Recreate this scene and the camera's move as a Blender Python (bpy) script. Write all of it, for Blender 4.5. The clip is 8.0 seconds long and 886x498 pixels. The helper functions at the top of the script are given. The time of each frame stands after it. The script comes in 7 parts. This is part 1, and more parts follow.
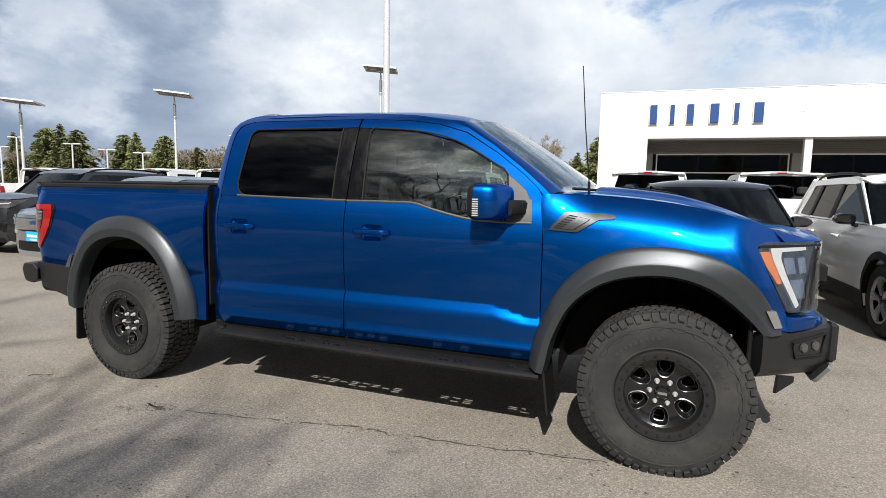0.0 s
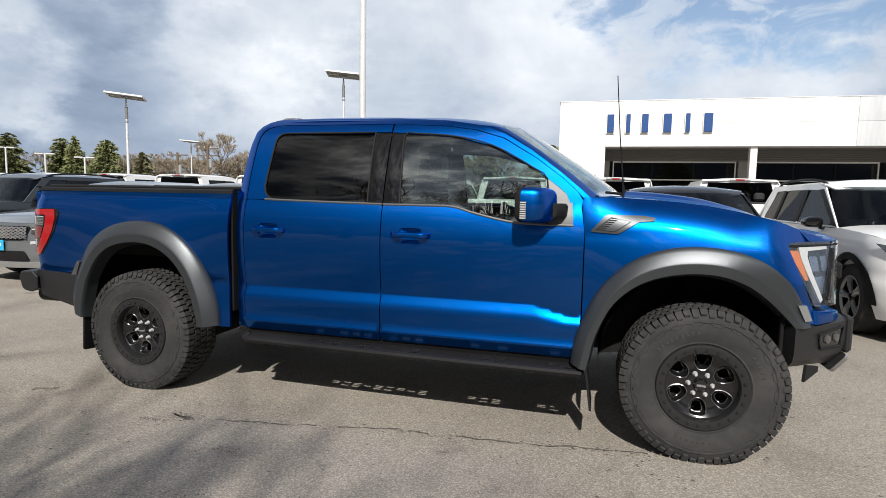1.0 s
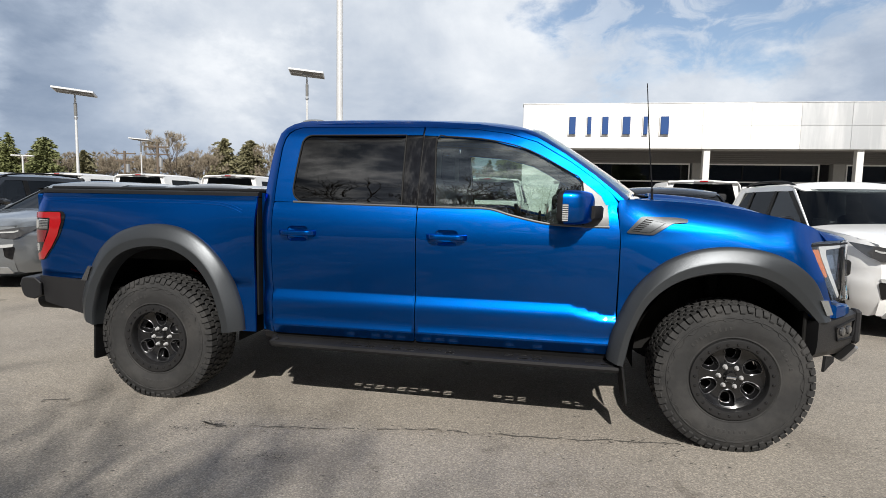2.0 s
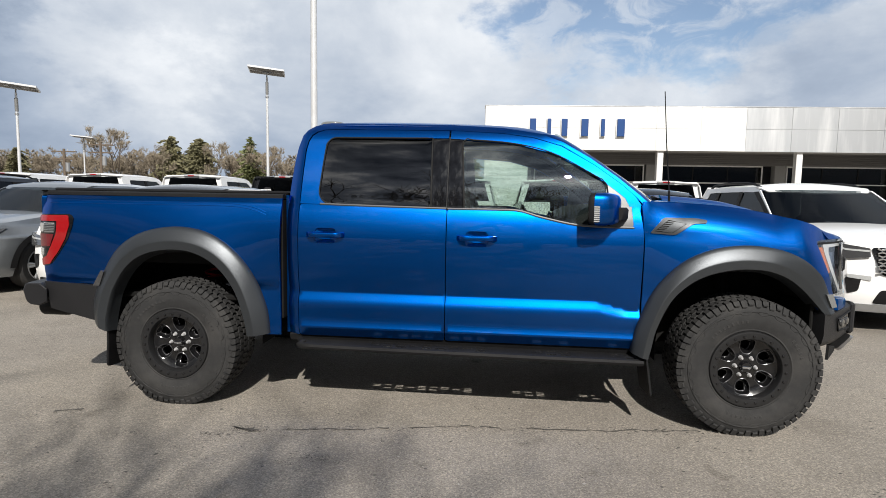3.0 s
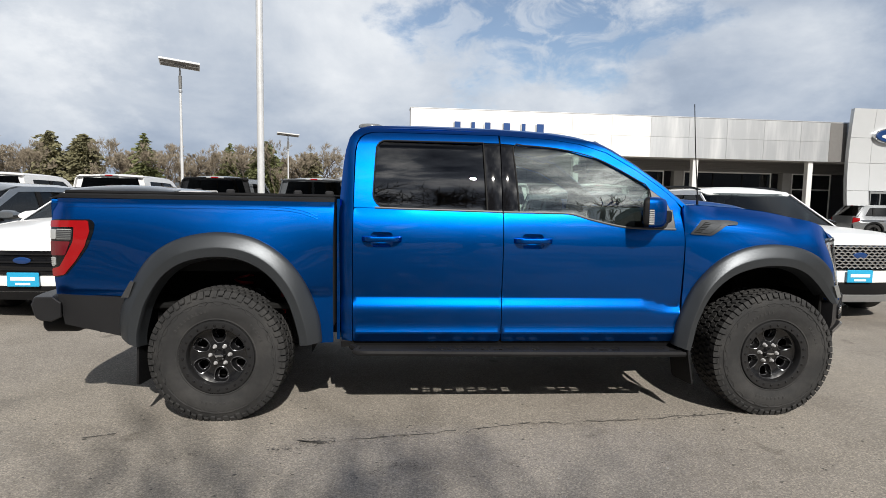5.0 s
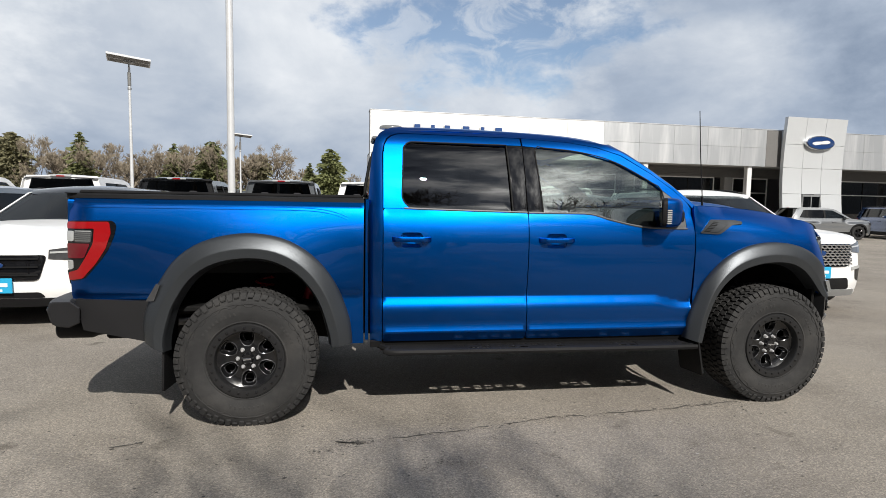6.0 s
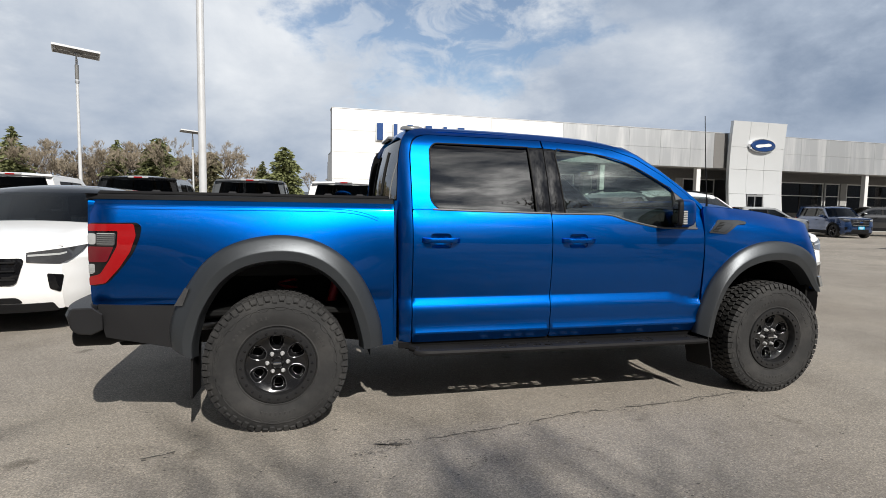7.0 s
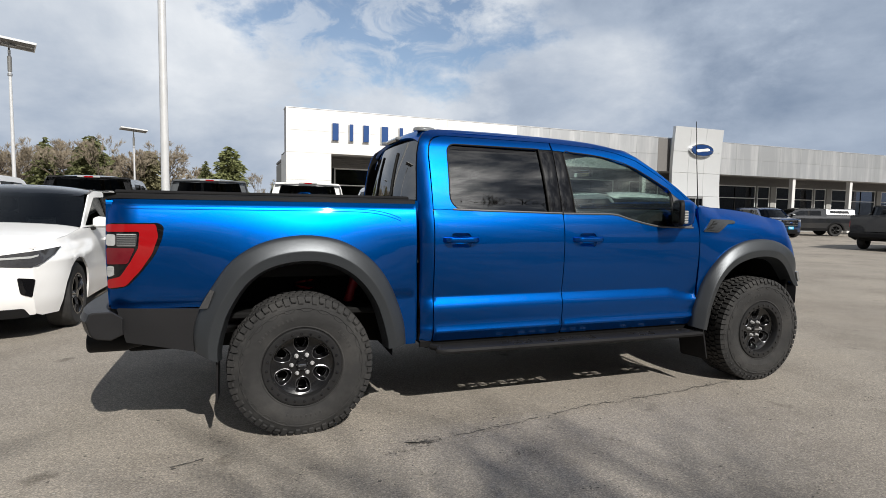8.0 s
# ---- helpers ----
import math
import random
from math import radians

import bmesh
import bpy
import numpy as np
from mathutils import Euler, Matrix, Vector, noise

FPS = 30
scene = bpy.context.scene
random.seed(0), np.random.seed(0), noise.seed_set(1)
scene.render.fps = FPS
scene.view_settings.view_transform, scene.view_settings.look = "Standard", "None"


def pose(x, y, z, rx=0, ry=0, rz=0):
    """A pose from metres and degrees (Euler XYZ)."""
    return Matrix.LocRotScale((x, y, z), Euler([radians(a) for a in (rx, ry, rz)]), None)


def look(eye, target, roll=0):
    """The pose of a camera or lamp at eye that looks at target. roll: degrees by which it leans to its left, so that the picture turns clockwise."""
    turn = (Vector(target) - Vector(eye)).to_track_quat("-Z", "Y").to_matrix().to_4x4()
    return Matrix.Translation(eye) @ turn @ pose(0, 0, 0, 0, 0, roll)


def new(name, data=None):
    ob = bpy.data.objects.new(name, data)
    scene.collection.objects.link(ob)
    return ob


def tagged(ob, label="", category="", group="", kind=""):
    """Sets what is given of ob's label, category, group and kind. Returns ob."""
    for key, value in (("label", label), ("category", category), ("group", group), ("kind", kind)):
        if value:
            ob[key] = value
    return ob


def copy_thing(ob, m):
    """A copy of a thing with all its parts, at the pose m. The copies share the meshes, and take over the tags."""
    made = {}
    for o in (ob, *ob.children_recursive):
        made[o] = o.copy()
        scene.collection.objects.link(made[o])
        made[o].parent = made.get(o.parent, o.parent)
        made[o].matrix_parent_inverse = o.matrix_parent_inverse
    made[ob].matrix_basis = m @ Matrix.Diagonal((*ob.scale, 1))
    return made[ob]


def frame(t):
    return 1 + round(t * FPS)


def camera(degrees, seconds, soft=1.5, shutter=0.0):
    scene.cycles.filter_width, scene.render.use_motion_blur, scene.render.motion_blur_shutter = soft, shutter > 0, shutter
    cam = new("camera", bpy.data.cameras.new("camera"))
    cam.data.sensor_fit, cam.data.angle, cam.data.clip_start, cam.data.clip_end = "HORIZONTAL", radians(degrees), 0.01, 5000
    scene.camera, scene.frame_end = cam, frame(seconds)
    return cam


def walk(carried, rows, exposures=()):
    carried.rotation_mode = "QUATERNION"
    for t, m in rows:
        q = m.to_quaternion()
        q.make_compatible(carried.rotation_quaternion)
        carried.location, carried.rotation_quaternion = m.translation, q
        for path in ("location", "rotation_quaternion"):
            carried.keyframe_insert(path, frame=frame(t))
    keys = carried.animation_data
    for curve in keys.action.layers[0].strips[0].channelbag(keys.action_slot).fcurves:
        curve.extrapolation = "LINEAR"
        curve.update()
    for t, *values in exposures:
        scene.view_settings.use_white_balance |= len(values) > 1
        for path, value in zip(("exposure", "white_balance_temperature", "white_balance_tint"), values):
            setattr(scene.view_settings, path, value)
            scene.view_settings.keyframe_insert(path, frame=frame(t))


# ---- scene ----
cam = camera(78.5, 8.0, soft=0.7)
PATH = [
    (0, (0.122, 0.209, 1.435), (-0.56, 2.077, 1.22), 1.1),
    (0.5, (-0.11, 0.089, 1.417), (-0.715, 1.985, 1.222), 1.1),
    (1, (-0.344, -0.008, 1.409), (-0.865, 1.913, 1.221), 1.1),
    (1.5, (-0.581, -0.085, 1.411), (-1.023, 1.857, 1.225), 1.1),
    (3, (-1.279, -0.307, 1.42), (-1.475, 1.675, 1.238), 1.0),
    (3.5, (-1.517, -0.346, 1.411), (-1.626, 1.643, 1.231), 1.0),
    (4, (-1.76, -0.353, 1.408), (-1.791, 1.638, 1.229), 1.0),
    (4.5, (-1.996, -0.361, 1.427), (-1.943, 1.631, 1.25), 1.0),
    (6, (-2.761, -0.368, 1.398), (-2.438, 1.599, 1.239), 1.0),
    (6.5, (-2.999, -0.329, 1.404), (-2.592, 1.623, 1.244), 1.0),
    (7, (-3.246, -0.296, 1.402), (-2.757, 1.637, 1.243), 1.0),
    (7.5, (-3.487, -0.268, 1.39), (-2.908, 1.64, 1.237), 0.9),
    (8, (-3.716, -0.208, 1.384), (-3.044, 1.669, 1.234), 1.0),
]
walk(cam, [(t, look(eye, target, roll)) for t, eye, target, roll in PATH], [(0, 0.25), (1.5, 0.18), (3.5, 0.07), (8, 0.02)])

# ---- world, sun and exposure ----
from mathutils.geometry import delaunay_2d_cdt

SUN_WAY = Vector((0.22, -1.12, 1.0)).normalized()
sun = new("sun", bpy.data.lights.new("sun", "SUN"))
sun.data.energy, sun.data.angle, sun.data.color = 5.0, radians(0.55), (1.0, 0.955, 0.885)
sun.matrix_world = look(SUN_WAY * 60, (0, 0, 0))

world = bpy.data.worlds.new("sky")
scene.world = world
world.use_nodes = True


def sky_nodes(nt):
    nodes, link = nt.nodes, nt.links.new
    nodes.clear()
    out, back = nodes.new("ShaderNodeOutputWorld"), nodes.new("ShaderNodeBackground")
    sky = nodes.new("ShaderNodeTexSky")
    sky.sky_type, sky.sun_disc = "NISHITA", False
    sky.sun_elevation, sky.sun_rotation = radians(41), radians(169)
    sky.air_density, sky.dust_density = 1.0, 0.25
    coord = nodes.new("ShaderNodeTexCoord")
    split = nodes.new("ShaderNodeSeparateXYZ")
    link(coord.outputs["Generated"], split.inputs[0])

    def calc(op, a, b=None, clamp=False):
        n = nodes.new("ShaderNodeMath")
        n.operation, n.use_clamp = op, clamp
        for i, val in enumerate((a, b)):
            if val is None:
                continue
            if isinstance(val, (int, float)):
                n.inputs[i].default_value = val
            else:
                link(val, n.inputs[i])
        return n.outputs[0]

    way = nodes.new("ShaderNodeMapping")
    way.inputs["Scale"].default_value = (1.0, 1.0, 1.7)
    link(coord.outputs["Generated"], way.inputs[0])

    def fog(scale, detail, rough, shift, distort=0.0):
        m = nodes.new("ShaderNodeMapping")
        m.inputs["Location"].default_value = (shift, shift * 0.7, 0)
        link(way.outputs[0], m.inputs[0])
        n = nodes.new("ShaderNodeTexNoise")
        n.inputs["Scale"].default_value, n.inputs["Detail"].default_value = scale, detail
        n.inputs["Roughness"].default_value, n.inputs["Distortion"].default_value = rough, distort
        link(m.outputs[0], n.inputs["Vector"])
        return n.outputs["Fac"]

    def smooth(val, lo, hi):
        n = nodes.new("ShaderNodeMapRange")
        n.interpolation_type = "SMOOTHSTEP"
        n.inputs["From Min"].default_value, n.inputs["From Max"].default_value = lo, hi
        link(val, n.inputs["Value"])
        return n.outputs[0]

    def towards(x, y, z):
        n = nodes.new("ShaderNodeVectorMath")
        n.operation = "DOT_PRODUCT"
        n.inputs[1].default_value = Vector((x, y, z)).normalized()
        link(coord.outputs["Generated"], n.inputs[0])
        return n.outputs["Value"]

    billow, ragged = fog(3.1, 10, 0.58, 4.3, 0.25), fog(7.5, 8, 0.55, 1.9)
    uneven = calc("MULTIPLY", calc("SUBTRACT", fog(4.6, 9, 0.60, 9.1), 0.5), 0.22)

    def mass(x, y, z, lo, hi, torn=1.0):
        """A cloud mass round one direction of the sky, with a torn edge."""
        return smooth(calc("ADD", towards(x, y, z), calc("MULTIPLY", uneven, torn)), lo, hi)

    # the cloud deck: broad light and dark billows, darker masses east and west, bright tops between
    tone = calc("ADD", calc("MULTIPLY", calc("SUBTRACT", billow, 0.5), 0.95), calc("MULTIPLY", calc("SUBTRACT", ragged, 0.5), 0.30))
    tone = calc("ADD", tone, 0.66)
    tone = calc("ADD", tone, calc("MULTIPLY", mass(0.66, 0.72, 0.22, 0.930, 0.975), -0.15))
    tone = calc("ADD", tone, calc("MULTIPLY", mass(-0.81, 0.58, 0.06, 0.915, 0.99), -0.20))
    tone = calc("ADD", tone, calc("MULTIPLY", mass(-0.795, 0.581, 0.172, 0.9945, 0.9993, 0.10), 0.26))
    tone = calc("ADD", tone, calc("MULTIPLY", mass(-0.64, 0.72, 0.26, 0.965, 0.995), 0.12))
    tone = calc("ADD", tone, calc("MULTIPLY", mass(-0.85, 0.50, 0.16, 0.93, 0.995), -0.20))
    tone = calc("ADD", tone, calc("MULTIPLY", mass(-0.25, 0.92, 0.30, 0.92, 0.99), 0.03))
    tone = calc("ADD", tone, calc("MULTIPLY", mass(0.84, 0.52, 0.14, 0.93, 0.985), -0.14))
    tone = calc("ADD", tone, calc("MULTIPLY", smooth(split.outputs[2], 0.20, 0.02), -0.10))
    r = nodes.new("ShaderNodeValToRGB")
    els = r.color_ramp.elements
    els.new(0.5)
    els.new(0.5)
    for el, (pos, col) in zip(els, ((0.20, (0.21, 0.275, 0.385)), (0.48, (0.40, 0.47, 0.58)), (0.72, (0.635, 0.685, 0.755)), (1.0, (0.905, 0.93, 0.96)))):
        el.position, el.color = pos, (*col, 1)
    link(tone, r.inputs[0])
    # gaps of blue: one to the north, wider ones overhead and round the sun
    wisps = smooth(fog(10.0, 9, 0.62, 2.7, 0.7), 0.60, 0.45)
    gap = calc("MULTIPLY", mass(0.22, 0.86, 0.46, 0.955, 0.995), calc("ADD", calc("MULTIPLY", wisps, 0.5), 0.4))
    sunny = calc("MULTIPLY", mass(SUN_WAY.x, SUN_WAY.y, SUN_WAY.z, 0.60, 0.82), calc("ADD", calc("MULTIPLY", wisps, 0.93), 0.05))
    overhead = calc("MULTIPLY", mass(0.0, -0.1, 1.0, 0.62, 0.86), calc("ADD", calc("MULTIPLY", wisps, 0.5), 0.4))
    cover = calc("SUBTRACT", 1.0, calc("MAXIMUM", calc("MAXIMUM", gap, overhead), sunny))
    dim = nodes.new("ShaderNodeVectorMath")
    dim.operation = "SCALE"
    link(sky.outputs[0], dim.inputs[0])
    dim.inputs["Scale"].default_value = 0.11
    mix = nodes.new("ShaderNodeMix")
    mix.data_type = "RGBA"
    link(cover, mix.inputs["Factor"])
    link(dim.outputs[0], mix.inputs["A"])
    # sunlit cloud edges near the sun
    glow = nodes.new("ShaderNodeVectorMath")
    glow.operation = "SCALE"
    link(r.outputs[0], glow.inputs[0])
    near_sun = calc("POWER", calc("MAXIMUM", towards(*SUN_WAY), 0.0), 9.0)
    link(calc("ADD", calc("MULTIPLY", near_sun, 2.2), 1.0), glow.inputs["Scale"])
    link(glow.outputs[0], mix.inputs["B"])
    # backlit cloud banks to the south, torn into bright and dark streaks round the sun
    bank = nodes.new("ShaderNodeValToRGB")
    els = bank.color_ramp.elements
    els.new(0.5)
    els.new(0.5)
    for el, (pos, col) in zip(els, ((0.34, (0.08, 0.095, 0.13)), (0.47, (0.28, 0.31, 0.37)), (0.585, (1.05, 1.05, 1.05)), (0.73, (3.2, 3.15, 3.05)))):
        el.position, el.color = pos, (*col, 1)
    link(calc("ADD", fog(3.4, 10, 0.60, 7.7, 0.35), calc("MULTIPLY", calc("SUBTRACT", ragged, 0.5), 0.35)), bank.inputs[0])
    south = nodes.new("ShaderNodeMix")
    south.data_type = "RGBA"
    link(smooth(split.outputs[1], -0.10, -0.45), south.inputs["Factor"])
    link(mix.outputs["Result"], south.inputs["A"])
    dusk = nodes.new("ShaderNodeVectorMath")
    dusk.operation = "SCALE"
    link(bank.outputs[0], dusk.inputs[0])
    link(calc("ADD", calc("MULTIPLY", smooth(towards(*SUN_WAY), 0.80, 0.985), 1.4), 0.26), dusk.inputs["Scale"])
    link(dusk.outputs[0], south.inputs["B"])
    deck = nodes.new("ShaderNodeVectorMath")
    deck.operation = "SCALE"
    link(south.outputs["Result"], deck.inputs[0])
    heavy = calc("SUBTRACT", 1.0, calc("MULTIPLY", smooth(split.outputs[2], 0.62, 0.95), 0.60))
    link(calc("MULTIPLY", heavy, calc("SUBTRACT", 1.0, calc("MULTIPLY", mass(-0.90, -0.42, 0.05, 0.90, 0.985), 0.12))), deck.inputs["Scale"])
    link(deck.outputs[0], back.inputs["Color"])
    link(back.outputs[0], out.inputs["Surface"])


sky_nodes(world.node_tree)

# ---- materials ----
def material(name, colour, rough=0.5, metal=0.0, vary=0.0, scale=20.0, bump=0.0, bump_scale=None, coat=0.0, dirt=None, dirt_amount=0.0,
             dirt_scale=1.5, per_object=0.0, ior=1.5, flakes=False, emit=0.0, spec=0.5, streaks=False, edge=None):
    """Principled surface with grain and larger stains, in object space at real size."""
    m = bpy.data.materials.new(name)
    m.use_nodes = True
    nt = m.node_tree
    nodes, link = nt.nodes, nt.links.new
    p = nodes["Principled BSDF"]
    p.inputs["Roughness"].default_value, p.inputs["Metallic"].default_value = rough, metal
    p.inputs["IOR"].default_value = ior
    p.inputs["Specular IOR Level"].default_value = spec
    p.inputs["Coat Weight"].default_value, p.inputs["Coat Roughness"].default_value = coat, 0.03
    if edge:
        p.inputs["Specular Tint"].default_value = (*edge, 1)
    p.inputs["Base Color"].default_value = (*colour, 1)
    if emit:
        p.inputs["Emission Color"].default_value, p.inputs["Emission Strength"].default_value = (*colour, 1), emit
    coord = nodes.new("ShaderNodeTexCoord")
    place = coord.outputs["Object"]
    col = None
    if streaks:
        # rain streaks: drawn out downwards, and shifted from panel to panel
        where, add, run = nodes.new("ShaderNodeObjectInfo"), nodes.new("ShaderNodeVectorMath"), nodes.new("ShaderNodeMapping")
        link(place, add.inputs[0])
        link(where.outputs["Location"], add.inputs[1])
        run.inputs["Scale"].default_value = (1.0, 1.0, 0.10)
        link(add.outputs[0], run.inputs[0])
        place = run.outputs[0]

    def tex(sc, detail=6, rough_=0.6):
        n = nodes.new("ShaderNodeTexNoise")
        n.inputs["Scale"].default_value, n.inputs["Detail"].default_value, n.inputs["Roughness"].default_value = sc, detail, rough_
        link(place, n.inputs["Vector"])
        return n.outputs["Fac"]

    def blend(fac, a, b, mode="MIX"):
        n = nodes.new("ShaderNodeMix")
        n.data_type, n.blend_type = "RGBA", mode
        if isinstance(fac, float):
            n.inputs["Factor"].default_value = fac
        else:
            link(fac, n.inputs["Factor"])
        for key, val in (("A", a), ("B", b)):
            if isinstance(val, tuple):
                n.inputs[key].default_value = (*val, 1)
            else:
                link(val, n.inputs[key])
        return n.outputs["Result"]

    if vary:
        lo = tuple(c * (1 - vary) for c in colour)
        hi = tuple(min(1, c * (1 + vary)) for c in colour)
        col = blend(tex(scale), lo, hi)
    if dirt:
        r = nodes.new("ShaderNodeMapRange")
        r.inputs["From Min"].default_value, r.inputs["From Max"].default_value = 0.45, 0.7
        r.inputs["To Max"].default_value = dirt_amount
        link(tex(dirt_scale, 8, 0.62), r.inputs["Value"])
        col = blend(r.outputs[0], col or colour, dirt)
    if per_object:
        info = nodes.new("ShaderNodeObjectInfo")
        r = nodes.new("ShaderNodeMapRange")
        r.inputs["To Min"].default_value, r.inputs["To Max"].default_value = 1 - per_object, 1 + per_object
        link(info.outputs["Random"], r.inputs["Value"])
        comb = nodes.new("ShaderNodeCombineColor")
        for i in range(3):
            link(r.outputs[0], comb.inputs[i])
        col = blend(1.0, col or colour, comb.outputs[0], "MULTIPLY")
    if flakes:
        v = nodes.new("ShaderNodeTexVoronoi")
        v.inputs["Scale"].default_value = 900
        link(coord.outputs["Object"], v.inputs["Vector"])
        r = nodes.new("ShaderNodeMapRange")
        r.inputs["To Min"].default_value, r.inputs["To Max"].default_value = 0.8, 1.25
        sep = nodes.new("ShaderNodeSeparateColor")
        link(v.outputs["Color"], sep.inputs[0])
        link(sep.outputs[0], r.inputs["Value"])
        comb = nodes.new("ShaderNodeCombineColor")
        for i in range(3):
            link(r.outputs[0], comb.inputs[i])
        col = blend(1.0, col or colour, comb.outputs[0], "MULTIPLY")
    if col:
        link(col, p.inputs["Base Color"])
    if bump:
        b = nodes.new("ShaderNodeBump")
        b.inputs["Strength"].default_value, b.inputs["Distance"].default_value = bump, 0.01
        link(tex(bump_scale or scale * 3, 4), b.inputs["Height"])
        link(b.outputs[0], p.inputs["Normal"])
    return m


def glass(name, tint, rough=0.0, gloss=1.0, base_gloss=0.022, graze=0.45):
    """A thin pane: tinted see-through, with Fresnel gloss over it."""
    m = bpy.data.materials.new(name)
    m.use_nodes = True
    nt = m.node_tree
    nodes, link = nt.nodes, nt.links.new
    nodes.clear()
    out, mix = nodes.new("ShaderNodeOutputMaterial"), nodes.new("ShaderNodeMixShader")
    clear, shine, angle = nodes.new("ShaderNodeBsdfTransparent"), nodes.new("ShaderNodeBsdfGlossy"), nodes.new("ShaderNodeLayerWeight")
    clear.inputs[0].default_value = (*tint, 1)
    shine.inputs["Roughness"].default_value = rough
    shine.inputs["Color"].default_value = (gloss, gloss, gloss, 1)
    angle.inputs[0].default_value = 0.5
    power, add = nodes.new("ShaderNodeMath"), nodes.new("ShaderNodeMath")
    power.operation, add.operation = "POWER", "MULTIPLY_ADD"
    power.inputs[1].default_value, add.inputs[1].default_value, add.inputs[2].default_value = 4.5, graze, base_gloss
    link(angle.outputs["Facing"], power.inputs[0])
    link(power.outputs[0], add.inputs[0])
    link(add.outputs[0], mix.inputs[0])
    link(clear.outputs[0], mix.inputs[1])
    link(shine.outputs[0], mix.inputs[2])
    link(mix.outputs[0], out.inputs[0])
    return m


BLUE = material("blue_paint", (0.0, 0.081, 0.352), 0.38, 1.0, coat=0.46, flakes=True, edge=(0.03, 0.58, 1.0))
FLARE = material("charcoal_plastic", (0.060, 0.066, 0.073), 0.40, 0.68, ior=1.6, vary=0.15, scale=180, bump=0.06, bump_scale=900, dirt=(0.075, 0.075, 0.075), dirt_amount=0.2)
BUMPER_GREY = material("bumper_grey", (0.018, 0.018, 0.0195), 0.46, 0.1, spec=0.3, vary=0.15, scale=120, bump=0.08, bump_scale=800)
BLACK_PLASTIC = material("black_plastic", (0.012, 0.012, 0.013), 0.55, spec=0.12, vary=0.2, scale=60, bump=0.12, bump_scale=700, dirt=(0.025, 0.025, 0.024), dirt_amount=0.3, dirt_scale=3)
GLOSS_BLACK = material("gloss_black", (0.006, 0.006, 0.007), 0.02)
TRIM_GREY = material("grey_trim", (0.105, 0.107, 0.11), 0.4, 0.3, vary=0.12, scale=50)
RUBBER = material("tyre_rubber", (0.031, 0.031, 0.0315), 0.75, spec=0.2, vary=0.22, scale=30, bump=0.25, bump_scale=350, dirt=(0.072, 0.069, 0.066), dirt_amount=0.55, dirt_scale=5)
SEAL = material("rubber_seal", (0.014, 0.014, 0.014), 0.7, vary=0.1, spec=0.2)
RIM = material("black_rim", (0.008, 0.008, 0.009), 0.20, 0.1, vary=0.15, scale=30, coat=0.45)
RING = material("satin_ring", (0.018, 0.018, 0.019), 0.38, 0.2, vary=0.15, scale=60)
CHROME = material("chrome", (0.72, 0.73, 0.75), 0.12, 1.0, vary=0.06)
STEEL = material("steel", (0.35, 0.35, 0.36), 0.35, 0.9, vary=0.15)
UNDER = material("underbody", (0.008, 0.008, 0.008), 0.8, spec=0.15, vary=0.3, scale=12, dirt=(0.03, 0.028, 0.025), dirt_amount=0.4)
SHOCK = material("red_damper", (0.35, 0.01, 0.02), 0.35, 0.2, vary=0.1)
CABIN = material("cabin_trim", (0.018, 0.018, 0.019), 0.6, spec=0.25, vary=0.2, scale=40, bump=0.1, bump_scale=500)
SEAT = material("seat_leather", (0.026, 0.026, 0.028), 0.5, spec=0.3, vary=0.2, scale=25, bump=0.15, bump_scale=300)
HEADLINER = material("headliner", (0.28, 0.27, 0.26), 0.9, vary=0.1, scale=60)
LENS_RED = material("red_lens", (0.30, 0.005, 0.007), 0.12, coat=0.35, vary=0.1, scale=10)
LENS_DEEP = material("deep_red_lens", (0.13, 0.004, 0.010), 0.12, coat=0.5, vary=0.15, scale=30)
LENS_CLEAR = material("clear_lens", (0.42, 0.43, 0.43), 0.2, coat=1.0, vary=0.25, scale=60)
LENS_SMOKE = material("smoked_lens", (0.05, 0.05, 0.052), 0.12, coat=1.0, vary=0.3, scale=50)
MARKER = material("grey_marker", (0.17, 0.175, 0.175), 0.15, coat=1.0, vary=0.2, scale=60)
AMBER = material("amber_lens", (0.75, 0.19, 0.012), 0.12, coat=1.0, vary=0.12, scale=40)
TINT = glass("privacy_glass", (0.10, 0.11, 0.115), base_gloss=0.075, graze=0.7)
CLEAR = glass("front_glass", (0.78, 0.85, 0.82), base_gloss=0.10, graze=0.8)
LAMP_GLASS = glass("lamp_glass", (0.8, 0.82, 0.84), base_gloss=0.07)
MIRROR = material("mirror_glass", (0.8, 0.82, 0.84), 0.02, 1.0)

WHITE_PAINT = material("white_car_paint", (0.87, 0.87, 0.865), 0.28, coat=0.5, vary=0.02, scale=3, dirt=(0.6, 0.58, 0.54), dirt_amount=0.2)
GREY_PAINT = material("grey_car_paint", (0.20, 0.215, 0.23), 0.28, 0.6, coat=1.0, vary=0.05, flakes=True)
SILVER_PAINT = material("silver_car_paint", (0.30, 0.31, 0.32), 0.28, 0.7, coat=1.0, vary=0.05, flakes=True)
DARK_PAINT = material("dark_car_paint", (0.018, 0.02, 0.024), 0.25, 0.3, coat=1.0, vary=0.1, dirt=(0.07, 0.065, 0.06), dirt_amount=0.3)
DARK_BLUE = material("navy_car_paint", (0.012, 0.04, 0.12), 0.25, 0.5, coat=1.0, vary=0.1)
CAR_GLASS = glass("car_glass", (0.34, 0.37, 0.38), base_gloss=0.045, graze=0.25)
CAR_DARK_GLASS = glass("car_privacy_glass", (0.10, 0.105, 0.11), base_gloss=0.04, graze=0.15)
